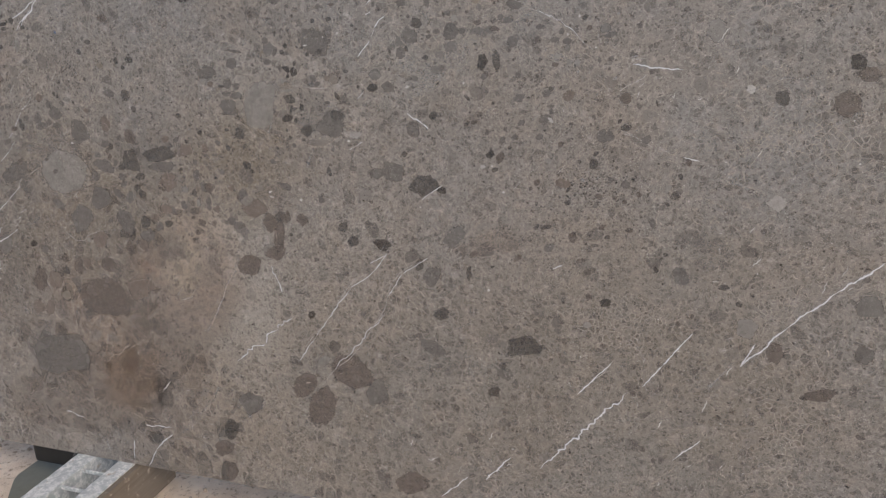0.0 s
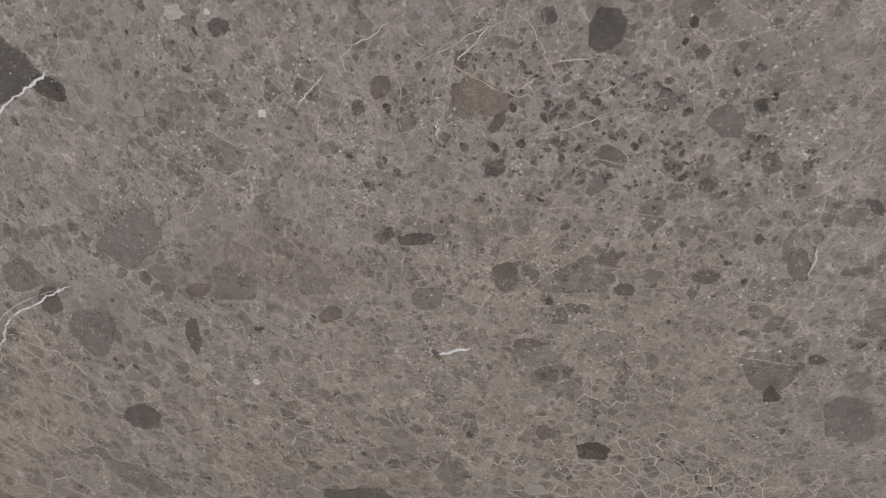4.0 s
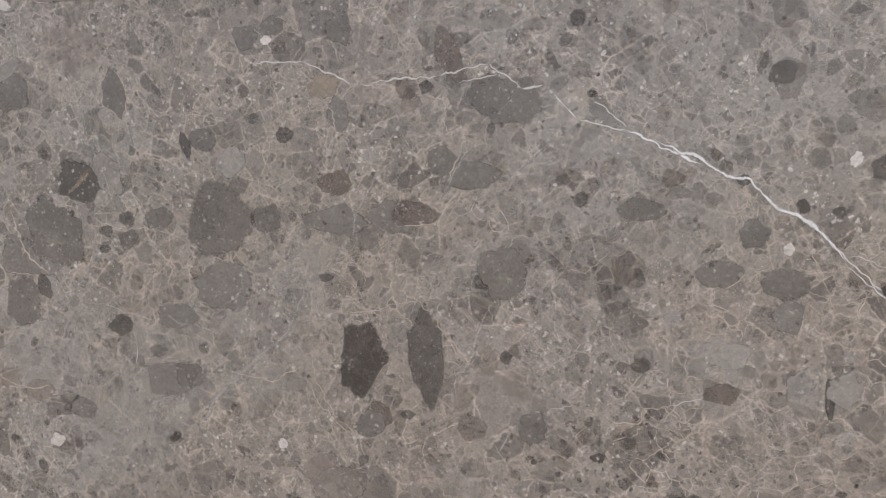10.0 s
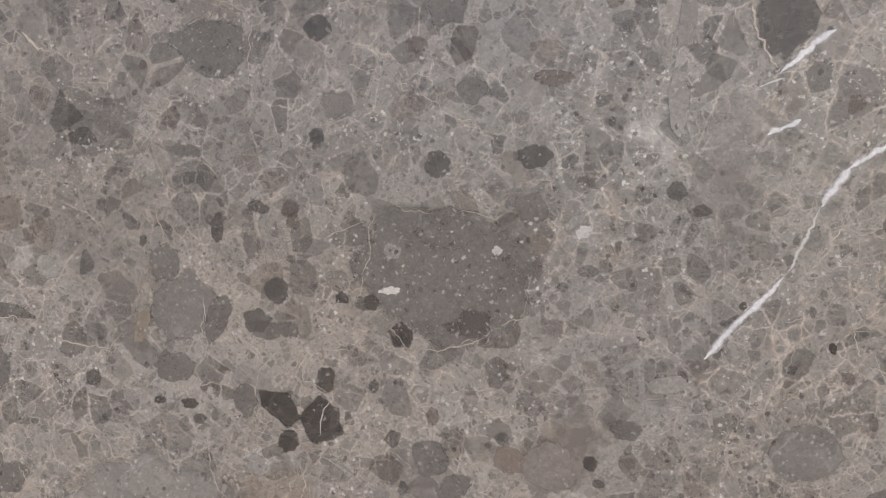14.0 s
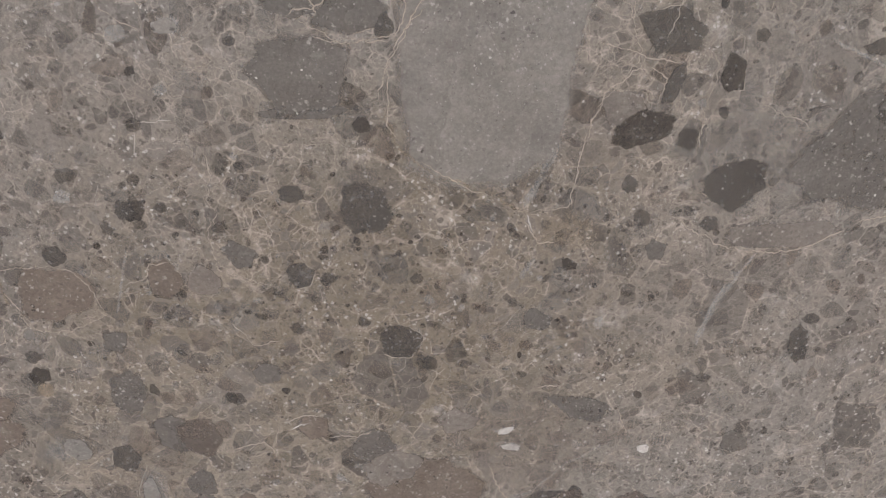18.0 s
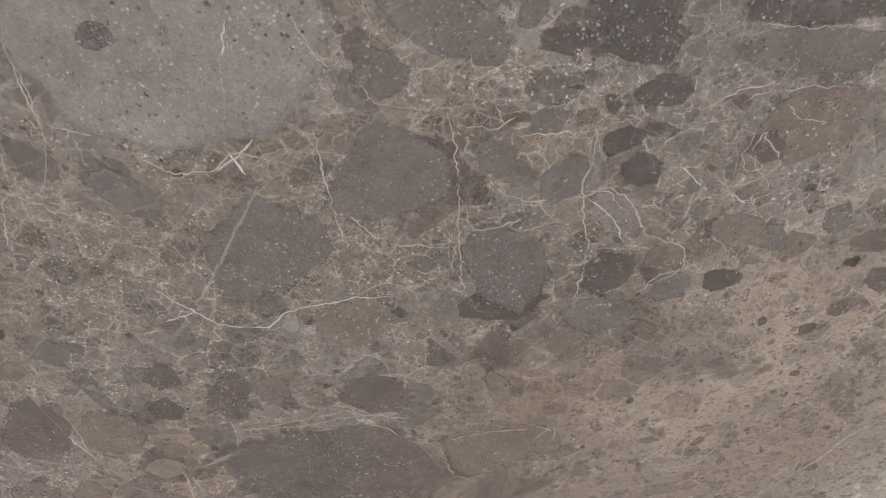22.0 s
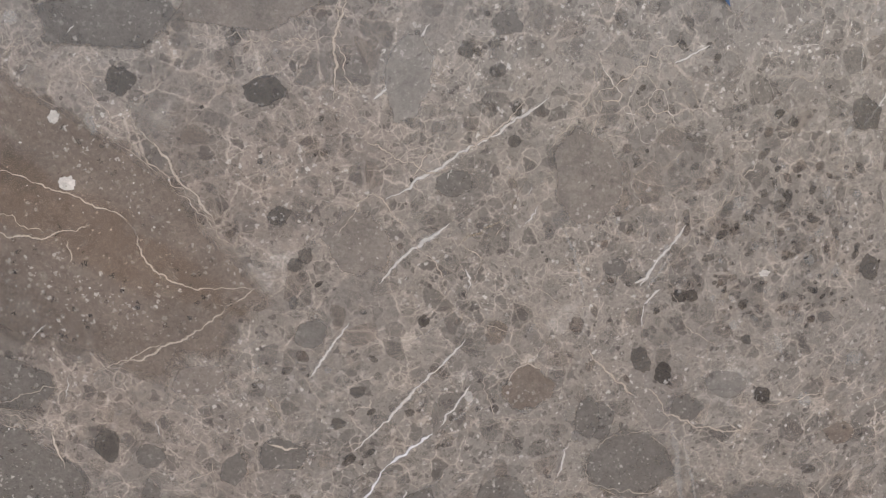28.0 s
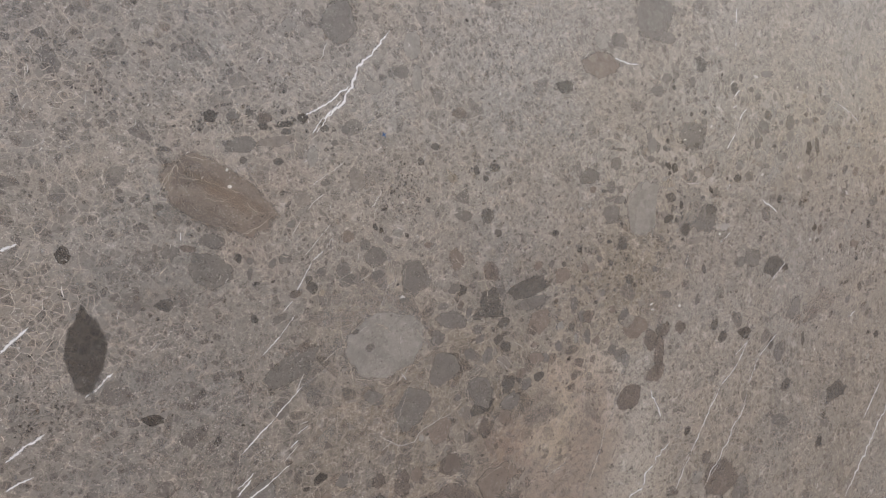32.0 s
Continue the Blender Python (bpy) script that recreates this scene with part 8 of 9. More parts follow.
chain(0.0016, BEIGE, (-1.191, 1.306), (-1.180, 1.289), (-1.161, 1.264))
chain(0.0022, BEIGE, (-0.912, 1.406), (-0.879, 1.386), (-0.857, 1.372), (-0.859, 1.346))
chain(0.0022, BEIGE, (-0.746, 1.331), (-0.783, 1.311), (-0.797, 1.289))
chain(0.0037, GOLD, (-0.780, 1.278), (-0.786, 1.261))
chain(0.0037, GOLD, (-0.735, 1.274), (-0.741, 1.256))
chain(0.0020, BEIGE, (-0.991, 1.196), (-0.965, 1.170), (-0.932, 1.149), (-0.894, 1.146))
chain(0.0018, BEIGE, (-1.107, 1.315), (-1.104, 1.345), (-1.094, 1.371))
chain(0.0018, WHITE, (-1.312, 1.212), (-1.312, 1.198))
chain(0.0024, PALEGREY, (-0.937, 1.144), (-0.929, 1.111), (-0.926, 1.083), (-0.951, 1.038))
chain(0.0014, BEIGE, (-1.094, 1.298), (-1.063, 1.283), (-1.043, 1.295), (-1.019, 1.315))
chain(0.0012, BEIGE, (-1.110, 1.254), (-1.091, 1.275), (-1.073, 1.251), (-1.055, 1.231))
chain(0.0022, PALEGREY, (-0.959, 1.223), (-0.948, 1.242))
chain(0.0022, PALEGREY, (-0.933, 1.411), (-0.953, 1.388), (-0.964, 1.375))
chain(0.0012, BEIGE, (-1.181, 1.383), (-1.186, 1.367))
chain(0.0026, BEIGE, (-0.908, 1.070), (-0.903, 1.102), (-0.897, 1.112))
chain(0.0022, BEIGE, (-1.039, 1.094), (-1.003, 1.075), (-1.019, 1.098))
chain(0.0020, BEIGE, (-0.792, 1.109), (-0.771, 1.083))

clast(-1.473, 1.037, 0.0692, 0.0309, 85, BLACK, .85)
clast(0.047, 0.374, 0.0488, 0.0335, 61, ASH, .85)
clast(-0.363, 0.285, 0.0510, 0.0308, 33, ASH, .85)
clast(-0.396, 1.496, 0.0508, 0.0272, 3, BROWN, .85)
clast(-0.176, 0.367, 0.0452, 0.0300, 51, UMBER, .85)
clast(0.461, 0.562, 0.0508, 0.0260, 13, DARK, .85)
clast(-0.071, 1.119, 0.0418, 0.0310, 23, ASH, .85)
clast(-0.611, 1.021, 0.0501, 0.0198, 6, DARK, .85)
clast(0.210, 0.530, 0.0379, 0.0209, 162, ASH, .85)
clast(-0.250, 0.761, 0.0338, 0.0230, 31, UMBER, .85)
clast(0.987, 0.670, 0.0263, 0.0251, 147, PALEGREY, .85)
clast(-0.608, 0.987, 0.0474, 0.0132, 5, ASH, .85)
clast(0.207, 0.730, 0.0279, 0.0221, 60, ASH, .85)
clast(-0.264, 0.846, 0.0265, 0.0193, 89, UMBER, .85)
clast(-0.675, 0.781, 0.0259, 0.0186, 18, ASH, .85)
clast(0.829, 0.785, 0.0240, 0.0198, 104, ASH, .85)
clast(-0.188, 1.558, 0.0274, 0.0156, 4, ASH, .85)
clast(0.070, 0.805, 0.0247, 0.0172, 176, BLACK, .85)
clast(-0.081, 1.498, 0.0222, 0.0187, 4, DARK, .85)
clast(-0.523, 1.038, 0.0227, 0.0175, 11, BROWN, .85)
clast(0.253, 1.350, 0.0201, 0.0190, 164, ASH, .85)
clast(-0.342, 1.551, 0.0217, 0.0168, 8, ASH, .85)
clast(-0.114, 0.452, 0.0226, 0.0150, 32, PALEGREY, .85)
clast(0.236, 0.628, 0.0204, 0.0164, 44, DARK, .85)
clast(-0.234, 0.862, 0.0210, 0.0147, 33, DARK, .85)
clast(0.332, 1.279, 0.0206, 0.0147, 75, BLACK, .85)
clast(-0.166, 0.860, 0.0185, 0.0162, 140, UMBER, .85)
clast(-0.680, 0.819, 0.0186, 0.0160, 65, DARK, .85)
clast(0.385, 0.424, 0.0198, 0.0150, 31, BLACK, .85)
clast(-0.334, 0.902, 0.0213, 0.0135, 15, TAUPE, .85)
clast(-0.603, 0.863, 0.0212, 0.0131, 173, BROWN, .85)
clast(-0.589, 0.957, 0.0246, 0.0112, 6, BROWN, .85)
clast(-0.347, 0.809, 0.0197, 0.0137, 88, SLATE, .85)
clast(-0.216, 0.862, 0.0182, 0.0144, 46, UMBER, .85)
clast(-0.346, 1.089, 0.0172, 0.0135, 119, DARK, .85)
clast(-0.191, 1.185, 0.0183, 0.0125, 157, DARK, .85)
clast(-0.014, 0.808, 0.0173, 0.0131, 39, DARK, .85)
clast(0.368, 1.281, 0.0235, 0.0096, 94, DARK, .85)
clast(-0.213, 0.950, 0.0235, 0.0095, 161, ASH, .85)
clast(-0.054, 1.144, 0.0172, 0.0123, 163, DARK, .85)
clast(-0.358, 1.275, 0.0162, 0.0130, 16, ASH, .85)
clast(0.639, 1.233, 0.0151, 0.0137, 15, TAUPE, .85)
clast(-0.469, 0.935, 0.0150, 0.0137, 8, ASH, .85)
clast(-0.455, 0.932, 0.0146, 0.0137, 96, UMBER, .85)
clast(-0.883, 1.477, 0.0155, 0.0129, 14, ASH, .85)
clast(0.544, 1.201, 0.0148, 0.0125, 24, BROWN, .85)
clast(0.318, 1.208, 0.0158, 0.0115, 22, TAUPE, .85)
clast(-0.682, 0.956, 0.0169, 0.0107, 179, DARK, .85)
clast(-0.003, 1.095, 0.0175, 0.0101, 8, CHALK, .85)
clast(-0.600, 0.820, 0.0146, 0.0117, 20, DARK, .85)
clast(-0.045, 0.846, 0.0150, 0.0113, 37, DARK, .85)
clast(-0.387, 0.842, 0.0133, 0.0125, 142, ASH, .85)
clast(-0.494, 0.968, 0.0157, 0.0105, 90, ASH, .85)
clast(-1.488, 1.194, 0.0153, 0.0106, 84, BLACK, .85)
clast(0.407, 1.326, 0.0138, 0.0117, 77, ASH, .85)
clast(-0.199, 1.132, 0.0168, 0.0096, 14, BLACK, .85)
clast(-0.060, 1.235, 0.0133, 0.0119, 158, TAUPE, .85)
clast(-1.385, 0.903, 0.0171, 0.0093, 161, BLACK, .85)
clast(0.659, 0.700, 0.0135, 0.0114, 15, BLACK, .85)
clast(-0.485, 0.831, 0.0131, 0.0118, 154, UMBER, .85)
clast(-0.681, 0.903, 0.0130, 0.0113, 130, DARK, .85)
clast(-0.541, 0.879, 0.0128, 0.0113, 69, ASH, .85)
clast(-0.327, 1.001, 0.0122, 0.0116, 157, DARK, .85)
clast(-0.645, 0.836, 0.0130, 0.0108, 1, BROWN, .85)
clast(-0.292, 0.940, 0.0142, 0.0097, 175, TAUPE, .85)
clast(-1.293, 1.486, 0.0145, 0.0095, 78, PALEGREY, .85)
clast(0.309, 0.747, 0.0201, 0.0068, 86, DARK, .85)
clast(0.620, 1.354, 0.0120, 0.0111, 36, SLATE, .85)
clast(-0.174, 1.253, 0.0124, 0.0105, 83, BLACK, .85)
clast(-0.432, 0.873, 0.0120, 0.0103, 99, BROWN, .85)
clast(-0.459, 0.893, 0.0115, 0.0107, 93, ASH, .85)
clast(-0.504, 0.916, 0.0117, 0.0103, 81, DARK, .85)
clast(0.426, 1.195, 0.0132, 0.0092, 17, ASH, .85)
clast(-0.148, 0.586, 0.0131, 0.0092, 45, BLACK, .85)
clast(-0.698, 0.922, 0.0121, 0.0090, 27, DARK, .85)
clast(-0.383, 0.939, 0.0107, 0.0095, 117, BROWN, .85)
clast(0.928, 0.765, 0.0127, 0.0080, 5, DARK, .85)
clast(-0.587, 1.066, 0.0117, 0.0085, 15, BROWN, .85)
clast(0.210, 1.150, 0.0115, 0.0085, 44, DARK, .85)
clast(-0.439, 1.044, 0.0103, 0.0094, 176, TAUPE, .85)
clast(-0.346, 1.306, 0.0228, 0.0041, 173, ASH, .85)
clast(-0.417, 1.061, 0.0102, 0.0090, 172, ASH, .85)
clast(-0.195, 1.260, 0.0131, 0.0069, 139, BLACK, .85)
clast(0.361, 1.355, 0.0132, 0.0066, 1, UMBER, .85)
clast(-0.250, 1.278, 0.0104, 0.0078, 4, ASH, .85)
clast(0.631, 1.339, 0.0139, 0.0058, 17, ASH, .85)
clast(-0.552, 1.066, 0.0100, 0.0080, 17, ASH, .85)
clast(-0.533, 0.924, 0.0092, 0.0087, 105, PALEGREY, .85)
clast(-0.226, 1.305, 0.0117, 0.0065, 68, ASH, .85)
clast(-0.384, 1.047, 0.0093, 0.0081, 165, DARK, .85)
clast(0.534, 1.326, 0.0109, 0.0069, 6, ASH, .85)
clast(-0.154, 1.162, 0.0105, 0.0067, 100, BLACK, .85)
clast(0.376, 1.382, 0.0089, 0.0079, 8, ASH, .85)
clast(-0.253, 1.332, 0.0086, 0.0081, 27, ASH, .85)
clast(0.537, 1.310, 0.0100, 0.0070, 91, SLATE, .85)
clast(0.337, 1.244, 0.0091, 0.0075, 31, ASH, .85)
clast(0.506, 1.329, 0.0104, 0.0065, 10, ASH, .85)
clast(0.261, 1.381, 0.0087, 0.0077, 35, PALEGREY, .85)
clast(0.422, 1.250, 0.0090, 0.0074, 72, ASH, .85)
clast(-0.495, 1.005, 0.0084, 0.0080, 50, ASH, .85)
clast(-0.246, 1.016, 0.0093, 0.0070, 134, ASH, .85)
clast(0.773, 0.794, 0.0096, 0.0068, 99, BLACK, .85)
clast(0.471, 1.358, 0.0109, 0.0060, 179, ASH, .85)
clast(0.512, 1.291, 0.0090, 0.0068, 6, PALEGREY, .85)
clast(0.281, 1.351, 0.0084, 0.0072, 22, ASH, .85)
clast(-0.098, 1.304, 0.0080, 0.0074, 164, DARK, .85)
clast(-0.108, 1.222, 0.0095, 0.0062, 40, ASH, .85)
clast(-0.409, 0.980, 0.0080, 0.0073, 165, ASH, .85)
clast(-0.493, 0.887, 0.0116, 0.0050, 91, PALEGREY, .85)
clast(0.965, 0.726, 0.0078, 0.0072, 157, DARK, .85)
clast(0.561, 1.278, 0.0076, 0.0073, 80, PALEGREY, .85)
clast(-0.052, 1.193, 0.0102, 0.0053, 118, BLACK, .85)
clast(-0.213, 1.263, 0.0085, 0.0063, 88, ASH, .85)
clast(-0.206, 1.304, 0.0076, 0.0070, 6, DARK, .85)
clast(0.573, 1.378, 0.0077, 0.0069, 154, DARK, .85)
clast(-0.193, 1.205, 0.0109, 0.0046, 1, PALEGREY, .85)
clast(0.509, 1.273, 0.0091, 0.0053, 6, UMBER, .85)
clast(-0.185, 1.157, 0.0105, 0.0045, 73, DARK, .85)
clast(-0.080, 1.176, 0.0089, 0.0053, 167, DARK, .85)
clast(0.542, 1.278, 0.0073, 0.0065, 83, PALEGREY, .85)
clast(-0.267, 1.300, 0.0114, 0.0040, 71, BUFF, .85)
clast(-0.543, 0.981, 0.0072, 0.0063, 26, BLACK, .85)
clast(0.584, 1.355, 0.0069, 0.0064, 127, UMBER, .85)
clast(-0.195, 1.319, 0.0073, 0.0060, 89, DARK, .85)
clast(-0.007, 1.278, 0.0098, 0.0042, 10, PALEGREY, .85)
clast(-0.025, 1.255, 0.0077, 0.0053, 175, ASH, .85)
clast(0.297, 1.194, 0.0098, 0.0041, 135, DARK, .85)
clast(-0.317, 1.329, 0.0070, 0.0057, 114, PALEGREY, .85)
clast(-0.208, 1.229, 0.0067, 0.0059, 85, PALEGREY, .85)
clast(-0.386, 1.097, 0.0069, 0.0055, 174, DARK, .85)
clast(-0.517, 1.061, 0.0065, 0.0059, 23, DARK, .85)
clast(-0.133, 1.298, 0.0066, 0.0055, 98, BLACK, .85)
clast(0.502, 1.217, 0.0076, 0.0048, 156, DARK, .85)
clast(-0.514, 0.844, 0.0063, 0.0056, 79, BLACK, .85)
clast(0.638, 1.287, 0.0061, 0.0054, 101, ASH, .85)
clast(-0.171, 1.275, 0.0068, 0.0047, 72, BLACK, .85)
clast(-0.191, 1.300, 0.0076, 0.0040, 161, ASH, .85)
clast(-0.191, 1.242, 0.0055, 0.0053, 84, BLACK, .85)
clast(-0.475, 1.088, 0.0062, 0.0046, 93, DARK, .85)
clast(-0.208, 1.341, 0.0071, 0.0039, 111, ASH, .85)
clast(0.616, 1.192, 0.0056, 0.0048, 22, DARK, .85)
clast(-0.020, 1.349, 0.0055, 0.0048, 144, ASH, .85)
clast(-0.225, 1.349, 0.0065, 0.0039, 88, DARK, .85)
clast(0.300, 1.133, 0.0057, 0.0043, 52, DARK, .85)
clast(-0.230, 1.053, 0.0055, 0.0041, 153, BLACK, .85)
clast(0.668, 1.226, 0.0049, 0.0045, 89, DARK, .85)
clast(-0.544, 0.995, 0.0051, 0.0041, 15, DARK, .85)
clast(-0.314, 0.987, 0.0053, 0.0038, 115, DARK, .85)
clast(-0.295, 1.272, 0.0048, 0.0041, 71, DARK, .85)
clast(0.473, 1.284, 0.0048, 0.0041, 12, DARK, .85)
clast(0.008, 1.218, 0.0050, 0.0038, 92, DARK, .85)
clast(-0.486, 1.078, 0.0046, 0.0040, 87, DARK, .85)
clast(-0.432, 0.963, 0.0046, 0.0040, 101, DARK, .85)
clast(-0.346, 1.135, 0.0045, 0.0040, 163, BLACK, .85)
clast(-0.138, 1.246, 0.0047, 0.0038, 46, DARK, .85)
clast(0.609, 1.208, 0.0048, 0.0037, 88, PALEGREY, .85)
clast(0.648, 1.242, 0.0054, 0.0032, 50, PALEGREY, .85)
clast(0.487, 1.308, 0.0044, 0.0037, 7, PALEGREY, .85)
clast(-0.388, 1.012, 0.0042, 0.0037, 120, DARK, .85)
clast(-0.148, 1.314, 0.0040, 0.0039, 148, BLACK, .85)
clast(-0.243, 1.260, 0.0053, 0.0030, 2, BLACK, .85)
clast(0.563, 1.257, 0.0050, 0.0030, 28, PALEGREY, .85)
clast(-0.051, 1.354, 0.0062, 0.0025, 41, PALEGREY, .85)
clast(-0.108, 1.303, 0.0050, 0.0030, 178, DARK, .85)
clast(-0.042, 1.238, 0.0040, 0.0035, 123, BLACK, .85)
clast(-0.045, 1.331, 0.0049, 0.0028, 177, ASH, .85)
clast(0.634, 1.264, 0.0039, 0.0033, 39, DARK, .85)
clast(-0.186, 1.353, 0.0037, 0.0034, 91, UMBER, .85)
clast(0.448, 1.197, 0.0050, 0.0024, 10, DARK, .85)
clast(0.525, 1.220, 0.0045, 0.0027, 88, DARK, .85)
clast(-0.162, 1.316, 0.0035, 0.0034, 156, BLACK, .85)
clast(0.358, 1.251, 0.0042, 0.0027, 11, DARK, .85)
clast(-0.238, 1.252, 0.0037, 0.0030, 5, DARK, .85)
clast(0.577, 1.324, 0.0041, 0.0026, 170, BLACK, .85)
clast(0.613, 1.304, 0.0034, 0.0028, 179, DARK, .85)
clast(-0.147, 1.272, 0.0037, 0.0026, 93, DARK, .85)
clast(-0.085, 1.249, 0.0036, 0.0025, 21, DARK, .85)
clast(0.555, 1.358, 0.0033, 0.0023, 176, DARK, .85)
clast(-0.168, 1.147, 0.0028, 0.0025, 91, PALEGREY, .85)
clast(0.535, 1.341, 0.0029, 0.0024, 95, CHALK, .85)
clast(-0.259, 1.261, 0.0032, 0.0021, 3, BLACK, .85)
clast(-0.264, 1.343, 0.0034, 0.0019, 64, DARK, .85)
clast(0.601, 1.311, 0.0031, 0.0019, 1, CHALK, .85)
clast(-0.141, 1.320, 0.0034, 0.0012, 10, CHALK, .85)
clast(0.562, 1.230, 0.0025, 0.0016, 9, DARK, .85)
chain(0.0015, WHITE, (0.476, 1.390), (0.493, 1.383), (0.508, 1.374), (0.517, 1.372), (0.529, 1.360), (0.543, 1.353), (0.554, 1.341), (0.558, 1.336))
chain(0.0008, WHITE, (0.558, 1.336), (0.570, 1.324), (0.582, 1.316), (0.596, 1.306))
chain(0.0008, CHALK, (0.558, 1.339), (0.569, 1.336), (0.583, 1.329))
chain(0.0008, BEIGE, (0.596, 1.306), (0.607, 1.299), (0.618, 1.296))
chain(0.0010, CHALK, (0.602, 1.347), (0.607, 1.332), (0.615, 1.316), (0.622, 1.307), (0.635, 1.296))
chain(0.0008, CHALK, (0.614, 1.325), (0.633, 1.322), (0.642, 1.312), (0.655, 1.302), (0.668, 1.293))
chain(0.0008, BEIGE, (0.357, 1.316), (0.372, 1.303), (0.381, 1.289), (0.385, 1.279))
chain(0.0013, PALEGREY, (0.399, 1.306), (0.392, 1.288), (0.384, 1.270))
chain(0.0008, PALEGREY, (0.432, 1.318), (0.432, 1.304), (0.435, 1.293))
chain(0.0010, PALEGREY, (0.453, 1.355), (0.456, 1.343))
chain(0.0012, PALEGREY, (0.449, 1.345), (0.450, 1.334))
chain(0.0018, PALEGREY, (0.412, 1.247), (0.402, 1.231))
chain(0.0015, PALEGREY, (0.408, 1.230), (0.401, 1.217))
chain(0.0011, BEIGE, (0.367, 1.240), (0.383, 1.249))
chain(0.0008, BEIGE, (0.362, 1.213), (0.367, 1.239))
chain(0.0016, PALEGREY, (0.412, 1.203), (0.404, 1.180))
chain(0.0008, BEIGE, (0.592, 1.289), (0.597, 1.272), (0.598, 1.249))
chain(0.0008, BEIGE, (0.576, 1.285), (0.586, 1.276), (0.594, 1.267))
chain(0.0008, CHALK, (0.624, 1.237), (0.626, 1.247), (0.628, 1.257))
chain(0.0008, BEIGE, (0.625, 1.190), (0.640, 1.200), (0.645, 1.208), (0.660, 1.212), (0.676, 1.222))
chain(0.0008, BEIGE, (0.527, 1.203), (0.530, 1.195), (0.538, 1.178), (0.549, 1.169))
chain(0.0006, BEIGE, (0.645, 1.256), (0.654, 1.250), (0.660, 1.236), (0.662, 1.231))
chain(0.0011, BEIGE, (0.275, 1.373), (0.288, 1.356))
chain(0.0009, PALEGREY, (0.233, 1.303), (0.249, 1.297))
chain(0.0012, PALEGREY, (0.245, 1.246), (0.239, 1.231))
chain(0.0015, PALEGREY, (0.421, 1.383), (0.409, 1.372))
chain(0.0009, BEIGE, (0.378, 1.371), (0.385, 1.384))
chain(0.0006, BEIGE, (0.543, 1.345), (0.546, 1.333), (0.552, 1.321), (0.556, 1.311), (0.566, 1.302))
chain(0.0009, BEIGE, (0.482, 1.266), (0.493, 1.258), (0.515, 1.257))
chain(0.0008, BEIGE, (0.607, 1.354), (0.604, 1.341), (0.607, 1.329))
chain(0.0011, BEIGE, (0.303, 1.265), (0.312, 1.250), (0.333, 1.232))
chain(0.0006, BEIGE, (0.623, 1.321), (0.628, 1.312), (0.638, 1.310))
chain(0.0015, PALEGREY, (0.469, 1.170), (0.477, 1.181))
chain(0.0018, PALEGREY, (0.347, 1.161), (0.358, 1.170))
chain(0.0008, PALEGREY, (0.487, 1.285), (0.489, 1.296))
chain(0.0008, BEIGE, (-0.387, 1.310), (-0.372, 1.311), (-0.361, 1.314))
chain(0.0012, BEIGE, (-0.369, 1.308), (-0.363, 1.304), (-0.337, 1.301), (-0.322, 1.296), (-0.302, 1.289), (-0.286, 1.289), (-0.275, 1.296), (-0.270, 1.304))
chain(0.0013, BUFF, (-0.260, 1.333), (-0.266, 1.319), (-0.269, 1.304), (-0.267, 1.290))
chain(0.0012, PALEGREY, (-0.181, 1.237), (-0.169, 1.233), (-0.156, 1.224), (-0.133, 1.210))
chain(0.0015, CHALK, (-0.133, 1.210), (-0.115, 1.212), (-0.096, 1.212), (-0.080, 1.210))
chain(0.0008, CHALK, (-0.175, 1.245), (-0.173, 1.256), (-0.170, 1.264))
chain(0.0009, BEIGE, (-0.165, 1.267), (-0.163, 1.290), (-0.163, 1.305), (-0.152, 1.322), (-0.148, 1.339), (-0.145, 1.356))
chain(0.0009, PALEGREY, (-0.209, 1.247), (-0.193, 1.245), (-0.180, 1.237))
chain(0.0008, BEIGE, (-0.208, 1.266), (-0.206, 1.279), (-0.199, 1.286), (-0.183, 1.287), (-0.182, 1.274), (-0.167, 1.267))
chain(0.0006, BEIGE, (-0.234, 1.307), (-0.233, 1.292), (-0.228, 1.279))
chain(0.0008, BEIGE, (-0.264, 1.266), (-0.246, 1.268), (-0.225, 1.271))
chain(0.0008, BEIGE, (-0.213, 1.202), (-0.210, 1.190), (-0.205, 1.168), (-0.216, 1.155), (-0.223, 1.144), (-0.228, 1.125))
chain(0.0009, BEIGE, (-0.181, 1.237), (-0.184, 1.214), (-0.188, 1.194), (-0.192, 1.179))
chain(0.0012, BEIGE, (-0.227, 1.178), (-0.182, 1.167))
chain(0.0015, PALEGREY, (-0.108, 1.180), (-0.083, 1.171), (-0.065, 1.162), (-0.035, 1.160))
chain(0.0018, WHITE, (0.022, 1.204), (0.017, 1.198), (0.005, 1.188))
chain(0.0012, BEIGE, (-0.009, 1.213), (-0.010, 1.199), (-0.002, 1.176))
chain(0.0022, PALEGREY, (0.026, 1.176), (0.015, 1.158), (0.010, 1.133))
chain(0.0006, BEIGE, (-0.147, 1.309), (-0.133, 1.297), (-0.130, 1.290), (-0.107, 1.292), (-0.090, 1.299))
chain(0.0015, GOLD, (-0.132, 1.291), (-0.127, 1.290))
chain(0.0009, BEIGE, (-0.085, 1.304), (-0.073, 1.309))
chain(0.0009, BEIGE, (-0.026, 1.265), (-0.025, 1.278), (-0.018, 1.283))
chain(0.0009, BEIGE, (-0.307, 1.218), (-0.312, 1.201), (-0.328, 1.176), (-0.340, 1.145))
chain(0.0009, BEIGE, (-0.389, 1.208), (-0.375, 1.203), (-0.366, 1.191), (-0.378, 1.186))
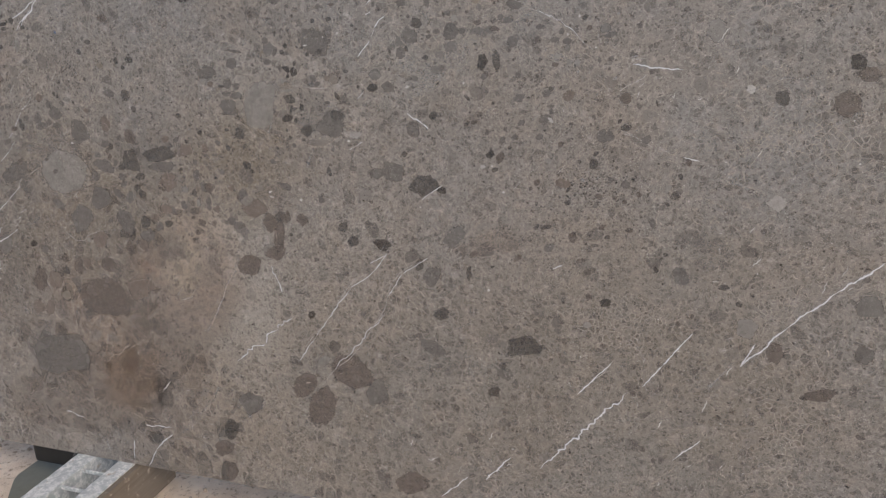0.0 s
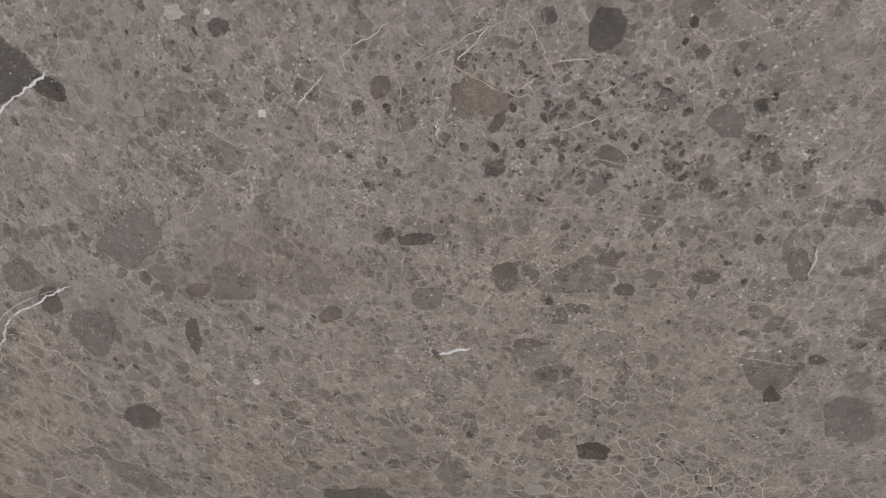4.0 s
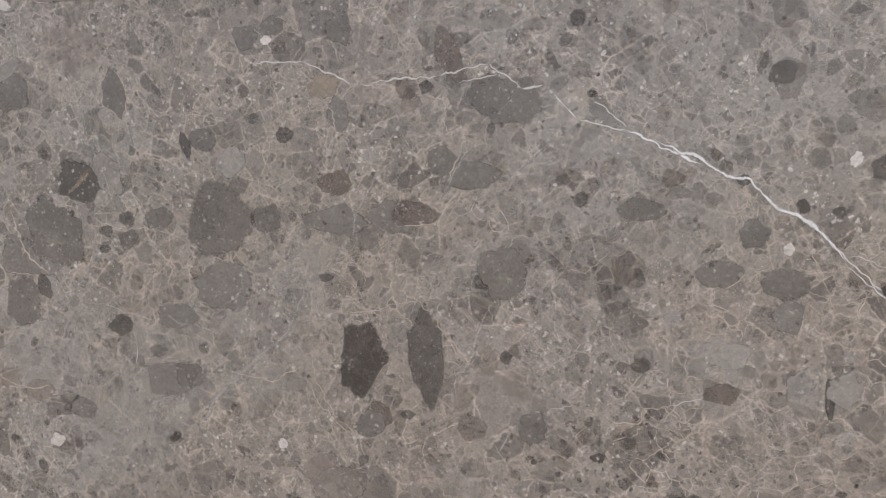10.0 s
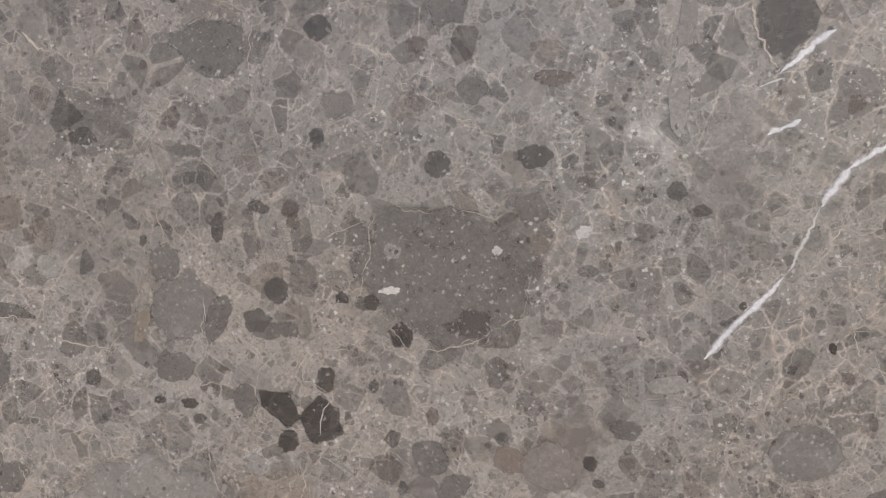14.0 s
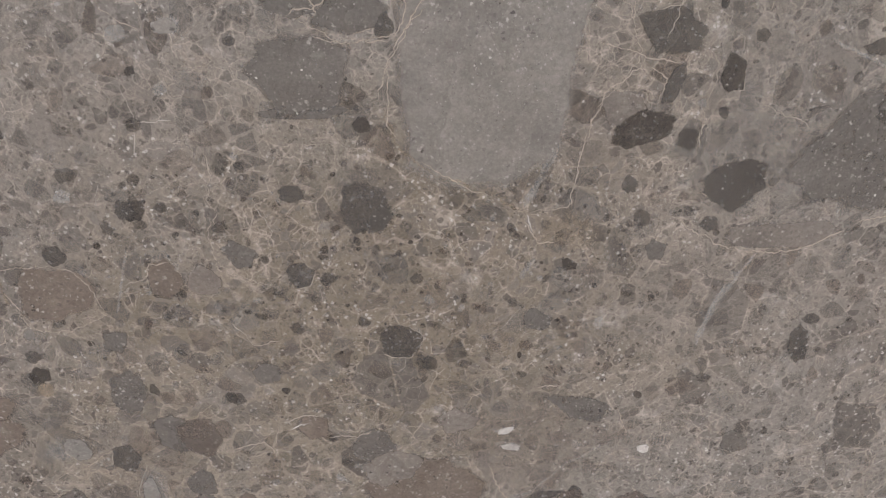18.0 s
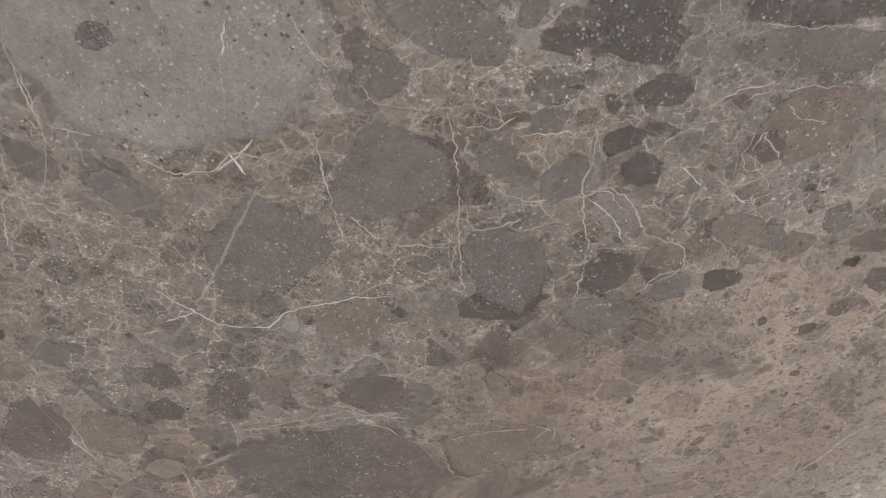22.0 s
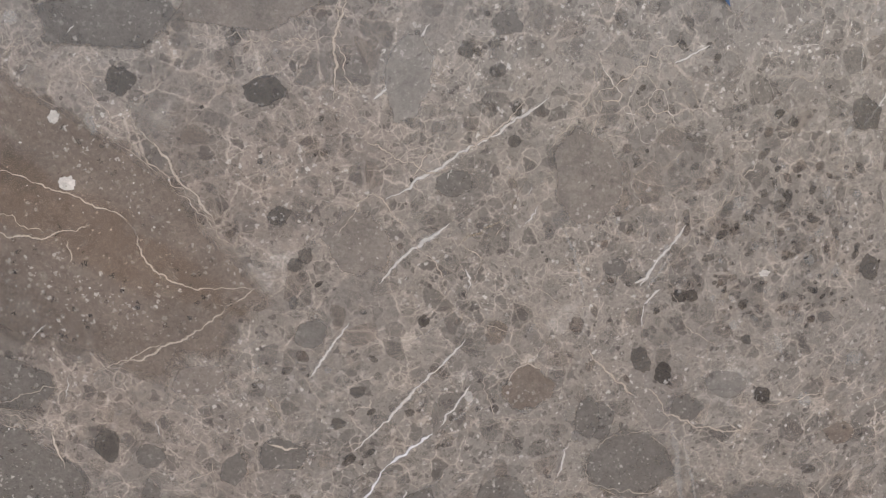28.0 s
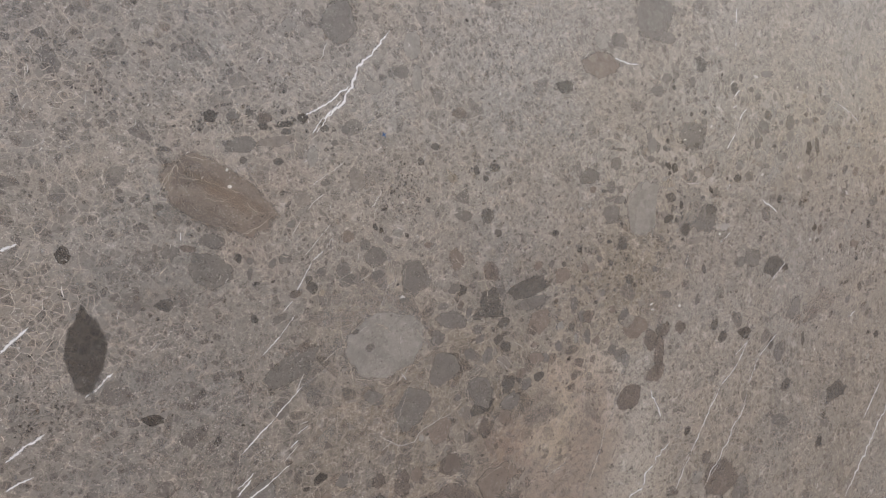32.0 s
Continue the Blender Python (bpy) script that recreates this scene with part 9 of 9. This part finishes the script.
chain(0.0009, BEIGE, (-0.343, 1.223), (-0.336, 1.212), (-0.322, 1.209), (-0.323, 1.195))
chain(0.0012, BEIGE, (-0.375, 1.188), (-0.359, 1.179), (-0.342, 1.178), (-0.330, 1.179))
chain(0.0009, BEIGE, (-0.333, 1.148), (-0.333, 1.136), (-0.327, 1.126))
chain(0.0015, PALEGREY, (-0.263, 1.231), (-0.280, 1.218), (-0.285, 1.201))
chain(0.0008, BEIGE, (-0.371, 1.240), (-0.364, 1.229), (-0.370, 1.223))
chain(0.0009, BEIGE, (-0.257, 1.358), (-0.252, 1.344))
chain(0.0013, BEIGE, (-0.199, 1.166), (-0.188, 1.160), (-0.193, 1.148))
chain(0.0008, BEIGE, (-0.681, 1.083), (-0.670, 1.088), (-0.653, 1.091), (-0.639, 1.092))
chain(0.0008, BEIGE, (-0.629, 1.086), (-0.615, 1.089), (-0.611, 1.096))
chain(0.0018, BUFF, (-0.553, 1.052), (-0.550, 1.043), (-0.549, 1.029))
chain(0.0008, BEIGE, (-0.564, 1.065), (-0.558, 1.056), (-0.553, 1.052), (-0.541, 1.054), (-0.526, 1.055), (-0.508, 1.050), (-0.499, 1.033), (-0.496, 1.021))
chain(0.0009, BEIGE, (-0.547, 1.028), (-0.542, 1.017), (-0.533, 1.011), (-0.508, 1.017), (-0.490, 1.024))
chain(0.0010, BEIGE, (-0.677, 1.065), (-0.674, 1.047), (-0.673, 1.029), (-0.672, 1.010), (-0.666, 0.996))
chain(0.0010, BEIGE, (-0.666, 0.996), (-0.644, 0.998), (-0.619, 0.999), (-0.598, 1.002), (-0.570, 1.002), (-0.557, 1.006), (-0.554, 1.026))
chain(0.0012, BEIGE, (-0.640, 0.950), (-0.631, 0.958), (-0.611, 0.964), (-0.588, 0.968), (-0.562, 0.967), (-0.558, 0.956))
chain(0.0010, BEIGE, (-0.689, 1.002), (-0.690, 0.989), (-0.680, 0.986))
chain(0.0009, BEIGE, (-0.615, 0.981), (-0.622, 0.966), (-0.624, 0.958))
chain(0.0012, BEIGE, (-0.623, 0.937), (-0.622, 0.916), (-0.616, 0.908), (-0.599, 0.911))
chain(0.0016, CHALK, (-0.616, 0.886), (-0.606, 0.887), (-0.605, 0.891))
chain(0.0013, BEIGE, (-0.712, 0.884), (-0.698, 0.885), (-0.683, 0.873), (-0.671, 0.869))
chain(0.0015, BEIGE, (-0.485, 0.983), (-0.481, 0.969), (-0.483, 0.957), (-0.496, 0.949))
chain(0.0013, BEIGE, (-0.433, 1.084), (-0.432, 1.063), (-0.428, 1.051), (-0.412, 1.045), (-0.402, 1.039))
chain(0.0009, BEIGE, (-0.484, 1.041), (-0.472, 1.046), (-0.467, 1.056), (-0.455, 1.057))
chain(0.0018, PALEGREY, (-0.478, 1.063), (-0.484, 1.044), (-0.490, 1.024))
chain(0.0016, BEIGE, (-0.409, 0.923), (-0.404, 0.940), (-0.391, 0.947), (-0.377, 0.948))
chain(0.0016, BEIGE, (-0.436, 0.921), (-0.416, 0.927), (-0.408, 0.914))
chain(0.0011, BEIGE, (-0.374, 0.930), (-0.353, 0.931), (-0.340, 0.936))
chain(0.0018, PALEGREY, (-0.287, 0.859), (-0.259, 0.871), (-0.238, 0.879), (-0.222, 0.899), (-0.203, 0.912), (-0.186, 0.924))
chain(0.0020, BEIGE, (-0.335, 0.813), (-0.309, 0.820), (-0.294, 0.831), (-0.295, 0.846))
chain(0.0025, BEIGE, (-0.243, 0.966), (-0.226, 0.967), (-0.216, 0.958))
chain(0.0010, BEIGE, (-0.319, 1.115), (-0.302, 1.107), (-0.285, 1.098), (-0.270, 1.089), (-0.256, 1.085), (-0.234, 1.091))
chain(0.0028, PALEGREY, (-0.247, 1.108), (-0.259, 1.092))
chain(0.0028, PALEGREY, (-0.250, 1.057), (-0.258, 1.044))
chain(0.0020, PALEGREY, (-0.268, 0.931), (-0.259, 0.936))
chain(0.0024, PALEGREY, (-0.262, 0.923), (-0.250, 0.919))
chain(0.0009, BEIGE, (-0.548, 1.100), (-0.549, 1.080))
chain(0.0020, BEIGE, (-0.251, 0.826), (-0.246, 0.800))
chain(0.0012, BEIGE, (-0.660, 0.803), (-0.652, 0.806), (-0.645, 0.819), (-0.629, 0.828))
chain(0.0012, BEIGE, (-0.589, 0.798), (-0.566, 0.783), (-0.555, 0.771))
chain(0.0011, BEIGE, (-0.621, 0.859), (-0.611, 0.851), (-0.586, 0.838))
chain(0.0028, TAUPE, (-0.578, 0.858), (-0.571, 0.844), (-0.576, 0.819))
chain(0.0009, BEIGE, (-0.511, 1.009), (-0.501, 0.986), (-0.481, 0.984))
chain(0.0011, BEIGE, (-0.427, 1.019), (-0.412, 1.000), (-0.394, 1.008))
chain(0.0011, BEIGE, (-0.259, 1.083), (-0.250, 1.067), (-0.239, 1.069))
chain(0.0050, PALEGREY, (-0.342, 0.825), (-0.352, 0.793))
chain(0.0014, BEIGE, (-0.365, 0.824), (-0.349, 0.845))
chain(0.0014, BEIGE, (-0.272, 0.907), (-0.261, 0.880), (-0.255, 0.871))
chain(0.0040, CHALK, (-0.202, 0.437), (-0.160, 0.503), (-0.102, 0.573), (-0.058, 0.643), (-0.018, 0.698), (0.025, 0.723), (0.068, 0.761), (0.077, 0.790))
chain(0.0042, CHALK, (-0.146, 0.344), (-0.087, 0.421), (-0.023, 0.479), (0.042, 0.573), (0.075, 0.630), (0.090, 0.692), (0.116, 0.729), (0.151, 0.756), (0.189, 0.774))
chain(0.0029, BEIGE, (-0.336, 0.480), (-0.261, 0.550), (-0.191, 0.609), (-0.158, 0.661))
chain(0.0034, BEIGE, (-0.063, 0.754), (-0.010, 0.750), (0.068, 0.761))
chain(0.0068, WHITE, (0.870, 0.644), (0.838, 0.599), (0.788, 0.526), (0.762, 0.490))
chain(0.0051, WHITE, (0.984, 0.574), (1.011, 0.634))
chain(0.0043, CHALK, (0.688, 0.552), (0.664, 0.512), (0.641, 0.492))
chain(0.0043, CHALK, (0.519, 0.597), (0.486, 0.574))
chain(0.0032, WHITE, (0.524, 0.777), (0.550, 0.788))
chain(0.0024, BEIGE, (0.451, 0.692), (0.491, 0.716), (0.522, 0.733))
chain(0.0035, PALEGREY, (0.012, 1.149), (0.010, 1.106))
chain(0.0038, PALEGREY, (0.006, 1.073), (-0.014, 1.057))
chain(0.0028, PALEGREY, (-0.004, 1.043), (-0.025, 1.026))
chain(0.0030, PALEGREY, (-0.135, 1.041), (-0.147, 1.001))
chain(0.0027, BEIGE, (-0.239, 0.682), (-0.286, 0.666))
chain(0.0027, BEIGE, (-0.278, 0.614), (-0.235, 0.565), (-0.211, 0.523))
chain(0.0036, PALEGREY, (-1.443, 0.989), (-1.478, 0.963))
chain(0.0081, PALEGREY, (0.063, 1.553), (0.034, 1.491))

set_in_stone()
set_crumbs()
set_hairs()



# ---- ink mark on the face ----
def ink_mark(x, z):
    """A small blue cross of marker ink."""
    bm = bmesh.new()
    for turn in (25, -60):
        n = 7
        ca, sa = math.cos(radians(turn)), math.sin(radians(turn))
        low, high = [], []
        for i in range(n):
            t = i / (n - 1) * 2 - 1
            w = 0.0011 * (1.1 - t * t) + 0.0003 * noise.noise((t * 3, turn, 0))
            p = 0.0062 * t
            low.append(bm.verts.new((x + p * ca + w * sa, -0.0011 - 0.00002 * (turn > 0), z + p * sa - w * ca)))
            high.append(bm.verts.new((x + p * ca - w * sa, -0.0011 - 0.00002 * (turn > 0), z + p * sa + w * ca)))
        for i in range(n - 1):
            bm.faces.new((low[i], low[i + 1], high[i + 1], high[i]))
    return part("ink_mark", bm, INK, slab, "small blue marker cross")


ink_mark(-0.930, 1.360)


# ---- rack and things under the slab ----
def steel_rack():
    rack = new("slab_rack")
    tagged(rack, "galvanised steel rack with cement-spattered rails under the slab", "rack")
    for x0, x1 in ((-1.042, -0.972), (-0.879, -0.817)):
        bm = bmesh.new()
        box(bm, x0, x1, -0.95, 0.16, 0.012, 0.159, 0.005)
        bmesh.ops.subdivide_edges(bm, edges=[e for e in bm.edges if abs(e.verts[0].co.y - e.verts[1].co.y) > 0.5], cuts=60)
        for v in bm.verts:
            v.co.x += 0.0018 * noise.noise((v.co.x * 9, v.co.y * 40, v.co.z * 9))
            v.co.z -= 0.0012 * abs(noise.noise((v.co.x * 20, v.co.y * 55, 4.0)))
        part("rail", bm, ZINC, rack, "galvanised rail spattered with cement")
    y = -0.056
    while y > -0.95:
        bm = bmesh.new()
        box(bm, -0.974, -0.877, y - 0.006, y, 0.140, 0.152, 0.001)
        part("rung", bm, ZINC, rack, "thin steel cross rung")
        y -= 0.088
    bm = bmesh.new()
    box(bm, -0.8168, -0.796, -0.95, 0.16, 0.0, 0.154, 0.003)
    part("side_board", bm, TIMBER, rack, "dusty brown timber side board")
    # black pad at the left end; the rest is shade built as a solid
    bm = bmesh.new()
    box(bm, -1.25, -1.044, 0.012, 0.10, 0.085, 0.158, 0.012)
    part("rear_block", bm, RUBBER_AND_SHADE, rack, "black bearer block, its length standing in for deep shade under the slab")
    bm = bmesh.new()
    box(bm, -1.13, -1.05, 0.05, 0.09, 0.012, 0.087, 0.004)
    part("block_foot", bm, RUBBER_AND_SHADE, rack)
    # thin buckled sheet under the rails
    bm = bmesh.new()
    nx, ny = 26, 44
    grid = []
    for j in range(ny + 1):
        for i in range(nx + 1):
            x, y = -1.39 + 0.575 * i / nx, -0.98 + 1.18 * j / ny
            x += (1 - i / nx) * min(0.33, 0.04 + 0.75 * max(0.0, -y)) + 0.006 * noise.noise((0, y * 14, 1.0)) * (1 - i / nx)
            lift = 0.007 + 0.004 * noise.noise((x * 6, y * 5, 2.0)) + 0.0015 * noise.noise((x * 20, y * 18, 6.0))
            grid.append((x, y, max(0.004, lift)))
    for thick in (0.0, -0.002):
        vs = [bm.verts.new((x, y, z + thick)) for x, y, z in grid]
        for j in range(ny):
            for i in range(nx):
                o = j * (nx + 1) + i
                bm.faces.new((vs[o], vs[o + 1], vs[o + nx + 2], vs[o + nx + 1]))
    sheet = part("base_sheet", bm, SHEET, rack, "buckled grey-green sheet on the ground")
    for p in sheet.data.polygons:
        p.use_smooth = True
    return rack


steel_rack()


# ---- grit and stones on the ground ----
def ground_stones(count):
    rng = random.Random(31)
    bm = bmesh.new()
    for _ in range(count):
        x, y = rng.uniform(-1.9, 0.3), rng.uniform(-0.5, 0.9)
        if -1.45 < x < -0.78 and y < 0.25:
            continue
        r = 0.002 * 5.0 ** (rng.random() ** 2.5)
        m = Matrix.Translation((x, y, r * 0.25)) @ Euler((rng.uniform(0, 6), rng.uniform(0, 6), rng.uniform(0, 6))).to_matrix().to_4x4() @ Matrix.Diagonal((r, r * rng.uniform(0.6, 1), r * rng.uniform(0.5, 0.8), 1))
        made = bmesh.ops.create_icosphere(bm, subdivisions=1, radius=1.0, matrix=m)
        for v in made["verts"]:
            v.co += Vector((rng.uniform(-1, 1), rng.uniform(-1, 1), rng.uniform(-1, 1))) * r * 0.14
    return tagged(part("ground_stones", bm, GRIT), "scattered grit and small brown stones on sandy ground", "stones", kind="stuff")


ground_stones(1300)
